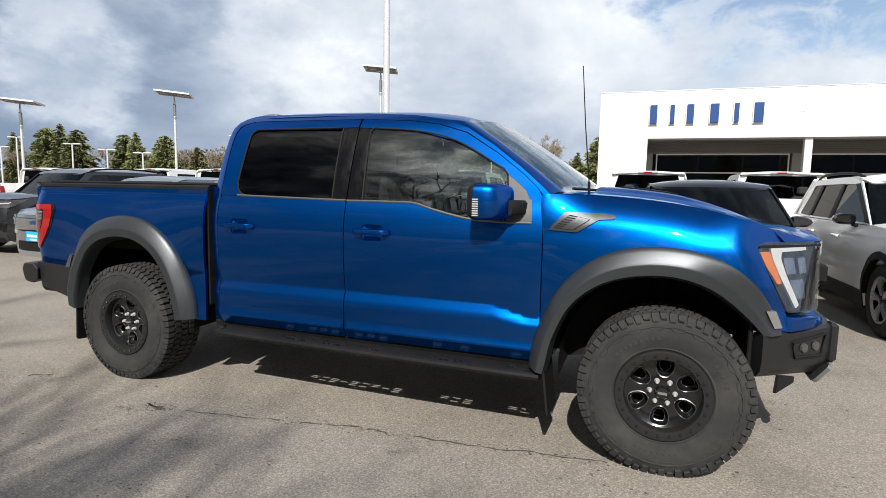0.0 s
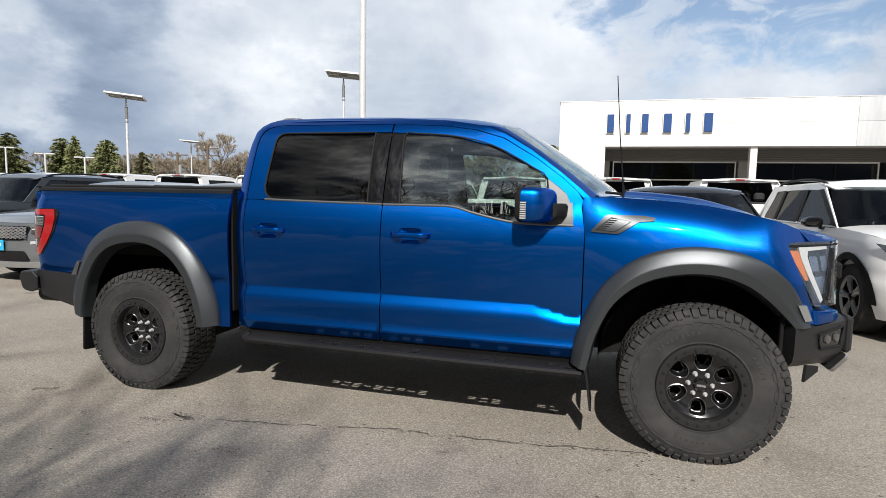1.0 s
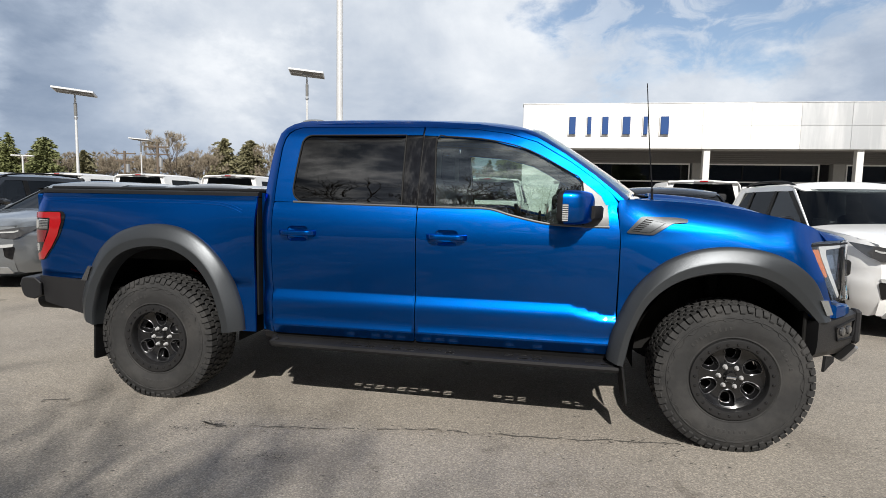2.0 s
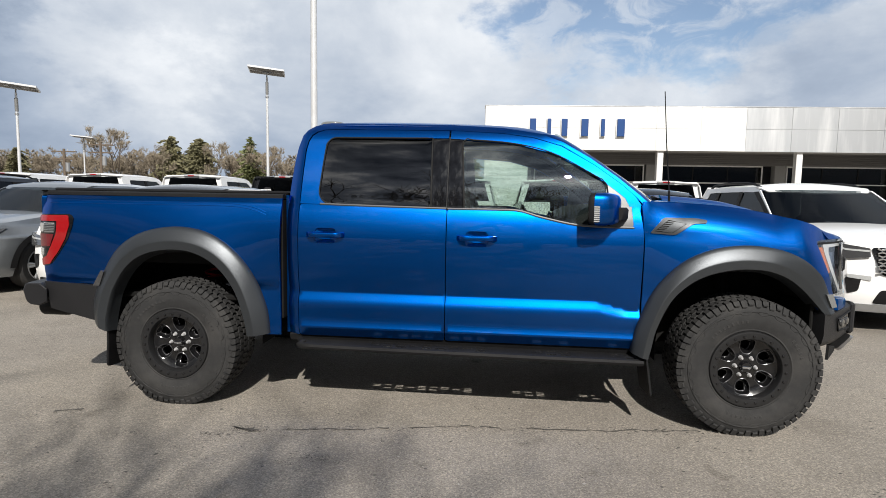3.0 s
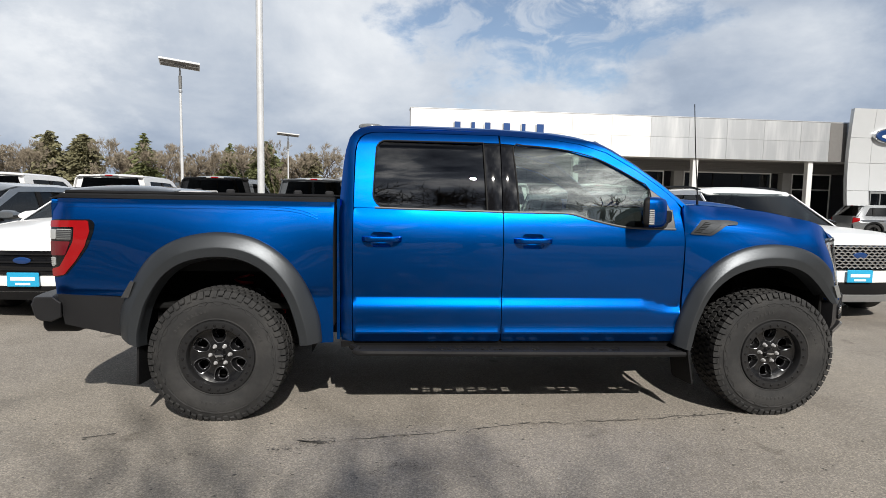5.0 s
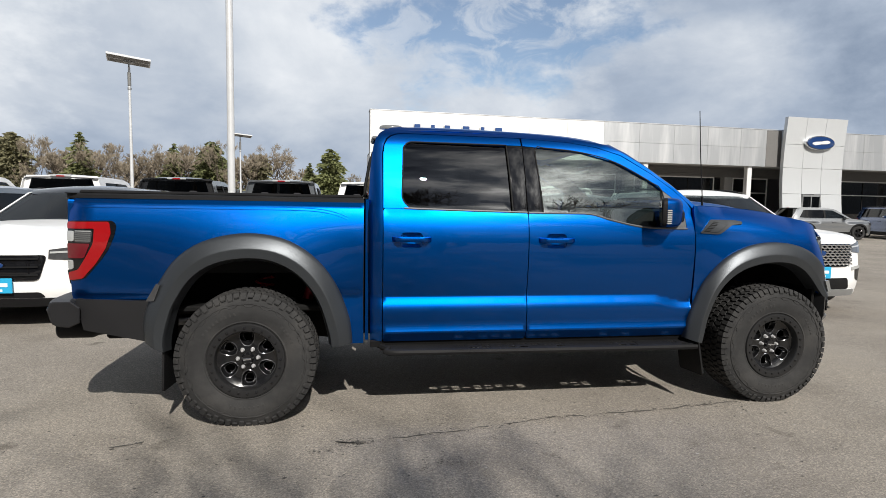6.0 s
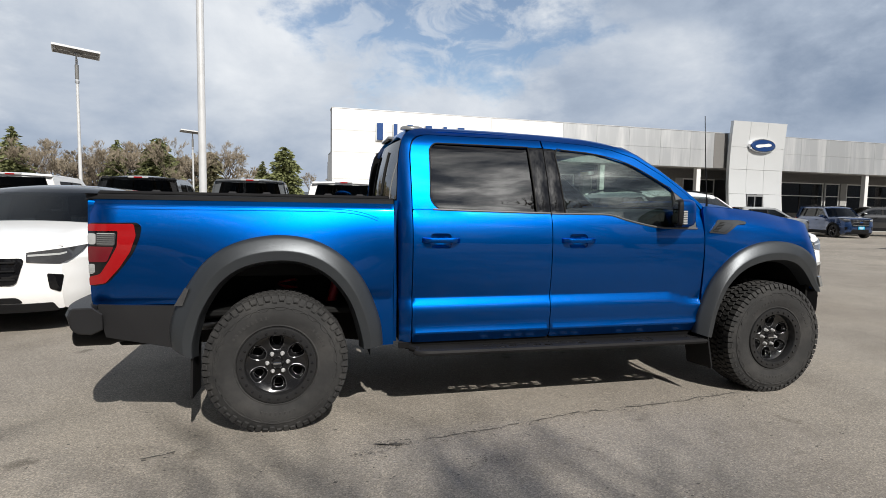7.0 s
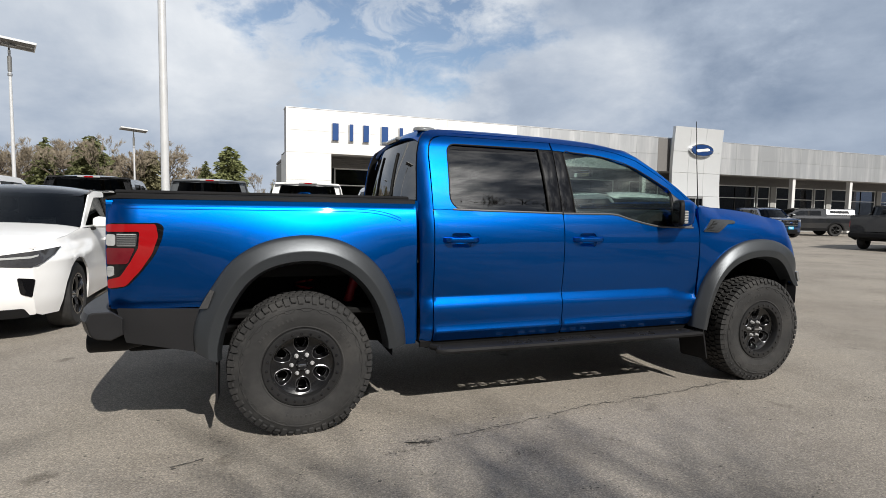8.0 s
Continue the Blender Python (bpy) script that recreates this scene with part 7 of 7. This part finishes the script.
        part("tail_panel", Geo().slab(rounded([(-hw * 0.80, 0.45), (hw * 0.80, 0.45), (hw * 0.80, belt + 0.03), (-hw * 0.80, belt + 0.03)], 0.04), lambda v, z: (xr + 0.02 + 0.10 * abs(v / hw) ** 3 + 0.1 * max(0, z - 0.8), v, z), 0.04, 0.2), paint, ob)
        part("rear_bumper", Geo().box(xr - 0.03, xr + 0.15, -hw * 0.86, hw * 0.86, 0.30, 0.52, 0.05), BLACK_PLASTIC, ob)
    if rails:
        for s in (-1, 1):
            part("roof_rail", Geo().tube([(end + (screen_top - end) * u, s * hr * (0.95 - 0.03 * abs(2 * u - 1)), zr + h) for u, h in ((0.06, 0.005), (0.11, 0.045), (0.18, 0.066), (0.34, 0.078), (0.55, 0.080), (0.74, 0.068), (0.87, 0.040), (0.95, -0.005))], 0.019, 8), BLACK_PLASTIC, ob)
    # floor, seats, wheels
    part("underbody", Geo().box(xr + 0.25, xf - 0.35, -hw * 0.72, hw * 0.72, low + 0.02, 0.60, 0.03), UNDER, ob)
    part("dashboard", Geo().box(cowl - 0.45, cowl - 0.05, -hw * 0.85, hw * 0.85, 0.75, belt - 0.02, 0.05), CABIN, ob)
    for row in range(1 if not pickup else 2):
        for s in (-1, 1):
            sx = b_post - 0.15 - row * 0.85
            part("seat", Geo().box(sx - 0.1, sx + 0.45, s * 0.40 - 0.23, s * 0.40 + 0.23, 0.5, 0.78, 0.06).box(sx - 0.16, sx, s * 0.40 - 0.22, s * 0.40 + 0.22, 0.7, belt + 0.15, 0.06).box(sx - 0.16, sx - 0.06, s * 0.40 - 0.11, s * 0.40 + 0.11, belt + 0.18, belt + 0.36, 0.04), SEAT, ob)
    for cx in (axle_f, axle_r):
        for s in (-1, 1):
            wh = part("wheel", Geo().lathe([(tyre * 0.60, -0.11), (tyre * 0.66, -0.12), (tyre * 0.90, -0.125), (tyre * 0.98, -0.10), (tyre, -0.06), (tyre, 0.06), (tyre * 0.98, 0.10), (tyre * 0.90, 0.12), (tyre * 0.55, 0.12)], 36, "y"), RUBBER, ob)
            wh.matrix_basis = pose(cx, s * (hw - 0.13), tyre, 0, 20 + 13 * cx, 0 if s < 0 else 180)
            part("rim_disc", Geo().lathe([(0.0, -0.06), (tyre * 0.60, -0.05), (tyre * 0.60, 0.1)], 36, "y"), UNDER, wh)
            part("rim_lip", Geo().lathe([(tyre * 0.57, -0.10), (tyre * 0.60, -0.122), (tyre * 0.645, -0.122), (tyre * 0.65, -0.10)], 36, "y", closed=True), GALV if face == "mesh" else RIM, wh)
            for k in range(5):
                w = 2 * math.pi * k / 5
                sp = Geo()
                for dw in (-0.12, 0.12):
                    a, b = Vector((0.05 * math.cos(w), -0.095, 0.05 * math.sin(w))), Vector((tyre * 0.60 * math.cos(w + dw), -0.105, tyre * 0.60 * math.sin(w + dw)))
                    sp.tube([a, (a + b) / 2 + Vector((0, -0.012, 0)), b], 0.022, 6)
                part("spoke", sp, GALV if face == "mesh" else RIM, wh)
            part("hub", Geo().lathe([(0.0, -0.118), (0.045, -0.115), (0.06, -0.09)], 16, "y"), RIM, wh)
    return ob


def facing_us(x, y_front, L, turn=-90):
    return pose(x, y_front + L / 2, 0, 0, 0, turn)


BIG = dict(L=5.05, W=2.0, H=1.77, axle_f=1.58, axle_r=-1.45, tyre=0.385, belt=1.13, hood=1.13, nose_z=1.02, cowl=1.02, screen_top=0.12, roof_end=-2.05, tail_x=-2.38, rails=True)
MID = dict(L=4.60, W=1.88, H=1.66, axle_f=1.38, axle_r=-1.34, tyre=0.36, belt=1.07, hood=1.04, nose_z=0.92, cowl=1.00, screen_top=0.15, roof_end=-1.80, tail_x=-2.15)
BOXY = dict(L=4.39, W=1.92, H=1.78, axle_f=1.36, axle_r=-1.31, tyre=0.37, belt=1.14, hood=1.17, nose_z=1.10, cowl=0.88, screen_top=0.30, roof_end=-1.85, tail_x=-2.05, rails=True)
PICK = dict(L=5.89, W=2.03, H=2.0, axle_f=1.98, axle_r=-1.70, tyre=0.40, belt=1.30, hood=1.24, nose_z=1.15, cowl=1.32, screen_top=0.55, roof_end=-1.0, tail_x=-1.1, cab_back=-1.12, kind="pickup")

car("suv", facing_us(3.48, 6.05, 5.05), "white three-row SUV with chrome mesh grille and black roof rails", "suv", WHITE_PAINT, face="mesh", **BIG)
car("suv", facing_us(0.95, 6.35, 4.60), "dark grey compact SUV with silver mirrors", "suv", DARK_PAINT, face="wide", dark_clad=True, **MID)
car("suv", facing_us(-6.47, 5.95, 4.60), "white compact SUV with black roof and dark wheels", "suv", WHITE_PAINT, face="wide", dark_clad=False, roof_mat=DARK_PAINT, **{**MID, "H": 1.60})
car("suv", facing_us(-8.92, 6.05, 4.75), "grey SUV with silver mirrors and silver wheels", "suv", GREY_PAINT, face="mesh", **{**MID, "L": 4.75, "H": 1.62})
car("suv", facing_us(-12.4, 7.1, 4.39), "black boxy SUV with roof rails", "suv", DARK_PAINT, face="bars", **BOXY)


def facing_away(x, y_cab):
    return pose(x, y_cab + 1.12, 0, 0, 0, 90)


for x, paint, lab in ((0.2, WHITE_PAINT, "white crew cab pickup seen from behind"), (2.95, WHITE_PAINT, "white crew cab pickup seen from behind"), (-2.3, WHITE_PAINT, "white crew cab pickup seen from behind"),
                      (-4.6, GREY_PAINT, "grey crew cab pickup seen from behind"), (-7.1, DARK_PAINT, "black crew cab pickup seen from behind"), (-9.7, WHITE_PAINT, "white crew cab pickup seen from behind"),
                      (-12.6, WHITE_PAINT, "white crew cab pickup seen from behind"), (-15.4, WHITE_PAINT, "white crew cab pickup seen from behind"), (-18.2, WHITE_PAINT, "white crew cab pickup seen from behind"), (-21.0, WHITE_PAINT, "white crew cab pickup seen from behind")):
    car("pickup", facing_away(x, 14.0), lab, "pickup truck", paint, face="bars", plate=False, dark_clad=False, group="pickups parked in the next row", **PICK)

# cars before the shop front
car("suv", pose(21.8, 25.0, 0, 0, 0, -8), "silver compact SUV parked by the entrance", "suv", SILVER_PAINT, face="wide", **MID)
car("suv", pose(26.7, 25.0, 0, 0, 0, -104), "blue boxy SUV with white grille lettering bar", "suv", DARK_BLUE, face="bars", **BOXY)
car("pickup", pose(31.0, 26.0, 0, 0, 0, 152), "dark grey pickup with matching canopy", "pickup truck", DARK_PAINT, face="bars", plate=False, canopy=True, group="pickups before the shop", **{**PICK, "H": 1.82})
car("pickup", pose(22.2, 14.6, 0, 0, 0, 12), "dark grey pickup parked across the lot", "pickup truck", DARK_PAINT, face="bars", plate=False, dark_clad=True, group="pickups before the shop", **{**PICK, "H": 1.85})
car("suv", pose(40.0, 26.5, 0, 0, 0, 170), "black compact SUV before the shop", "suv", DARK_PAINT, face="wide", **MID)

# ---- trees and the far edge ----
def conifer(seed, h, r, open_=0.0, full=0.62, clump=1.0):
    """Trunk and crown of drooping boughs, each a spray of small needle clumps."""
    rnd = random.Random(seed)
    crown = Geo()
    z = h * 0.06
    while z < h * 0.985:
        t = z / h
        reach = r * (1 - t) ** full * min(1, 0.72 + 1.6 * t) * rnd.uniform(0.78, 1.15) + 0.10
        for k in range(max(8, int(24 * (1 - t) + 8))):
            if rnd.random() < open_:
                continue
            w = rnd.uniform(0, 2 * math.pi)
            ln = reach * rnd.uniform(0.6, 1.08)
            zj = z + rnd.uniform(-0.022, 0.022) * h
            d = Vector((math.cos(w), math.sin(w), 0))
            side_ = Vector((-d.y, d.x, 0))
            n = max(4, int(ln / 0.115))
            for i in range(n):
                a = (i + rnd.random()) / n
                c = d * (ln * a) + Vector((0, 0, zj + 0.12 * ln * a - 0.38 * ln * a * a)) + side_ * rnd.uniform(-0.30, 0.30) * ln * (1.1 - a) * 0.6
                s = rnd.uniform(0.09, 0.27) * (0.75 + 0.04 * h) * clump
                u = (d + Vector((rnd.uniform(-0.6, 0.6), rnd.uniform(-0.6, 0.6), rnd.uniform(-0.5, 0.35)))).normalized()
                v = u.cross(Vector((rnd.uniform(-1, 1), rnd.uniform(-1, 1), rnd.uniform(-0.4, 1)))).normalized()
                crown.add([c - u * s - v * s * 0.15, c - v * s * 0.55, c + u * s * 1.25, c + v * s * 0.55], [(0, 1, 2, 3)])
        z += h * 0.030 * rnd.uniform(0.7, 1.3)
    trunk = Geo().cyl((0, 0, 0), (0, 0, h * 0.97), 0.022 * h, 0.02, 8)
    return trunk, crown


def bare(seed, h, spread=0.5, levels=6, lean=0.0, thick=0.022, low=0.25, droop=0.0, sides=4, fine=0.0, rise=0.0, twiggy=5):
    """Leafless broadleaf tree: forking limbs down to twigs. Limbs and twigs come back apart."""
    rnd = random.Random(seed)
    wood, twigs = Geo(), Geo()

    def grow(p, d, ln, rad, lev):
        steps = 3
        pts = [p]
        for i in range(steps):
            d = (d + Vector((rnd.gauss(0, 0.09), rnd.gauss(0, 0.09), rnd.gauss(0.05, 0.07) - droop * (1 if lev < 3 else 0)))).normalized()
            p = p + d * ln / steps
            pts.append(p)
        rad = max(rad, fine)
        (wood if lev > 2 else twigs).tube(pts, rad, sides if lev > 2 else 3, rad * 0.7)
        if lev == 0:
            return
        for k in range(rnd.choice((2, 3, 3)) if lev > 1 else twiggy):
            w = rnd.uniform(0, 2 * math.pi)
            perp = d.orthogonal().normalized()
            perp.rotate(Matrix.Rotation(w, 3, d))
            nd = (d * rnd.uniform(0.7, 1.0) + perp * rnd.uniform(0.5, 1.0) * (spread + 0.35) + Vector((0, 0, rise))).normalized()
            at = pts[-1] if k < 2 else pts[rnd.choice((1, 2))]
            grow(at, nd, ln * rnd.uniform(0.62, 0.82), rad * rnd.uniform(0.52, 0.68), lev - 1)

    grow(Vector((0, 0, 0)), Vector((lean, 0, 1)).normalized(), h * low, h * thick, levels)
    return wood, twigs


def tall(pieces):
    return max(p[2] for g in pieces for p in g.v)


def plant(name, wood, crown, crown_mat, label, m, group):
    ob = base(name, m, label, "tree", group)
    part("trunk", wood, BARK, ob)
    tagged(part("crown", crown, crown_mat, ob, smooth=0), kind="stuff")
    return ob


kinds = {"pine_a": (conifer(1, 10.0, 3.4, 0.0, 0.66), NEEDLES, "conifer_tree", "tall green conifer with ragged outline"),
         "pine_b": (conifer(2, 10.0, 4.3, 0.08, 0.44, 1.25), NEEDLES, "conifer_tree", "broad dark green conifer tree"),
         "pine_c": (conifer(3, 10.0, 3.9, 0.10, 0.50, 1.2), NEEDLES_DRY, "conifer_tree", "brownish green conifer with thin crown"),
         "bare_a": (bare(4, 9.0, 0.5, 7, thick=0.012, fine=0.012, rise=0.22, twiggy=9), TWIG, "bare_tree", "leafless brown broadleaf tree in early spring"),
         "bare_b": (bare(5, 9.0, 0.65, 7, thick=0.013, fine=0.012, rise=0.14, twiggy=9), TWIG, "bare_tree", "leafless broadleaf tree with wide crown"),
         "bare_c": (bare(6, 9.0, 0.40, 7, thick=0.011, fine=0.012, rise=0.28, twiggy=9), TWIG, "bare_tree", "leafless slender broadleaf tree")}
first = {}
for kind, x, y, h in (("pine_b", -6.4, 85, 9.8), ("pine_a", -9.6, 86, 7.6), ("bare_b", -15.2, 86, 10.5), ("pine_b", -24.3, 88, 10.6), ("pine_a", -29.5, 87, 10.0), ("bare_a", -27.0, 84, 9.8), ("bare_c", -21.8, 84, 10.5),
                      ("bare_b", -33.5, 88, 9.5), ("pine_a", -41.4, 85, 11.0), ("bare_a", -36.6, 83, 9.6), ("bare_c", -47.0, 85, 10.5), ("pine_c", -52.6, 90, 11.2), ("bare_b", -55.0, 82, 9.5), ("pine_c", -58.2, 90, 11.6),
                      ("bare_a", -64.5, 85, 12.5), ("bare_c", -70.0, 86, 9.0), ("bare_b", -77.0, 87, 9.5), ("pine_c", -82.5, 85, 9.0), ("bare_a", -87.0, 86, 9.0), ("pine_b", -92.0, 86, 11.5), ("pine_a", -95.4, 88, 11.5),
                      ("pine_a", -100.0, 86, 12.3), ("pine_b", -104.4, 87, 12.0)):
    pieces, mat, nm, lab = kinds[kind]
    s = h / tall(kinds[kind][0])
    m = pose(x, y, 0, 0, 0, (x * 37) % 360) @ Matrix.Diagonal((s, s, s, 1))
    if kind in first:
        ob = copy_thing(first[kind], m)
        ob.scale = (s, s, s)
    else:
        first[kind] = plant(nm, pieces[0], pieces[1], mat, lab, m, "trees along the far edge")
for kind, x, y, h in (("bare_a", -111, 88, 9.5), ("pine_b", -116, 85, 13.0), ("pine_a", -122.6, 86, 14.6), ("pine_b", -128.4, 87, 14.0), ("bare_b", -133, 84, 10), ("pine_a", -138, 86, 13), ("bare_c", -2.5, 90, 6.5), ("bare_b", 1.5, 92, 6.0),
                      ("bare_a", -18.8, 92, 9.6), ("bare_b", -31.0, 93, 9.4), ("bare_c", -44.0, 92, 9.5), ("bare_b", -50.0, 93, 9.0), ("bare_a", -60.5, 93, 9.5), ("pine_c", -55.2, 93, 11.0), ("pine_c", -18.0, 94, 9.4),
                      ("pine_c", -26.8, 94, 9.8), ("bare_a", -67.0, 96, 8.0), ("bare_c", -73.0, 96, 8.0)):
    s = h / tall(kinds[kind][0])
    ob = copy_thing(first[kind], pose(x, y, 0, 0, 0, (x * 53) % 360))
    ob.scale = (s, s, s)

# a thicket of thinner trees fills the row
fill = random.Random(21)
pieces = [bare(31, 8.0, 0.55, 6, thick=0.012, low=0.20, fine=0.018, rise=0.25, twiggy=10), bare(32, 8.0, 0.42, 6, thick=0.012, low=0.18, fine=0.018, rise=0.30, twiggy=10)]
thin = [plant("bare_tree", w, t, TWIG, "thin leafless tree in a brown thicket", pose(x, 97, 0) @ Matrix.Diagonal((7.4 / tall((w, t)),) * 3 + (1,)), "trees along the far edge") for (w, t), x in zip(pieces, (-12.5, -35.5))]
x = -112.0
while x < -14:
    i = fill.choice((0, 1))
    s = fill.uniform(7.4, 10.2) / tall(pieces[i])
    ob = copy_thing(thin[i], pose(x, fill.uniform(92, 104), 0, 0, 0, fill.uniform(0, 360)))
    ob.scale = (s * 1.15, s * 1.15, s)
    x += fill.uniform(1.5, 2.9)

# leafless trees on the near verge, which shade the asphalt and show in the glass
for seed, x, edge, h in ((11, -0.2, 1.8, 14.2), (12, -5.2, 2.7, 15.6), (13, 8.6, 1.3, 14.0), (14, -10.5, 2.5, 16.0), (15, -2.6, 2.6, 15.4), (16, -3.9, 3.2, 16.2), (17, 2.2, 2.4, 15.4)):
    w, t = bare(seed, h, 0.42, 6, 0.03, 0.018, 0.26, fine=0.010, twiggy=6)
    s = h / tall((w, t))
    turn = Matrix.Rotation(radians(seed * 40), 3, "Z")
    ends = sorted((turn @ Vector(p)).y * s + p[2] * s * SUN_WAY.y / -SUN_WAY.z for p in t.v[::3])
    plant("bare_tree", w, t, BARK, "leafless street tree with dark branching limbs", pose(x, edge - ends[int(len(ends) * 0.985)], 0, 0, 0, seed * 40) @ Matrix.Diagonal((s, s, s, 1)), "trees along the near verge")
for kind, x, y, h in (("bare_a", -24, -40, 12), ("bare_b", -12, -46, 12), ("pine_c", -4, -52, 13), ("bare_c", 3, -44, 11), ("bare_a", 12, -48, 12), ("pine_b", 20, -50, 12), ("bare_b", -36, -44, 11), ("bare_a", 30, -46, 11)):
    s = h / tall(kinds[kind][0])
    ob = copy_thing(first[kind], pose(x, y, 0, 0, 0, (x * 71) % 360))
    ob.scale = (s, s, s)

# low hills along the horizon, with higher ones added on the unseen south side
g, n = Geo(), 120
ring = []
for i in range(n):
    w = 2 * math.pi * i / n
    h = 14 + 10 * noise.noise((math.cos(w) * 3, math.sin(w) * 3, 0.5)) + 4 * noise.noise((math.cos(w) * 11, math.sin(w) * 11, 2.5))
    ring.append((w, max(6, h) + 75 * max(0, -math.sin(w)) ** 0.7))
g.add([(820 * math.cos(w), 820 * math.sin(w), -1) for w, h in ring] + [(900 * math.cos(w), 900 * math.sin(w), h) for w, h in ring] + [(1400 * math.cos(w), 1400 * math.sin(w), h * 2.0) for w, h in ring],
      [(i, (i + 1) % n, n + (i + 1) % n, n + i) for i in range(n)] + [(n + i, n + (i + 1) % n, 2 * n + (i + 1) % n, 2 * n + i) for i in range(n)])
tagged(part("backdrop", g, HILL), "blue-grey wooded hills on the horizon", "hills", kind="structure")

for x, y, h in ((-62, 45, 5.9), (-56.5, 45, 5.2), (-51.2, 45, 4.8), (-71.5, 45, 6.8), (-69.5, 42, 5.4)):
    tee_lamp(x, y, h)
power_pole(-45.4, 51.5, 5.9)
power_pole(-40.6, 50.5, 6.5)
lot_lamp(-33.9, 40.0, 5.55, 25)
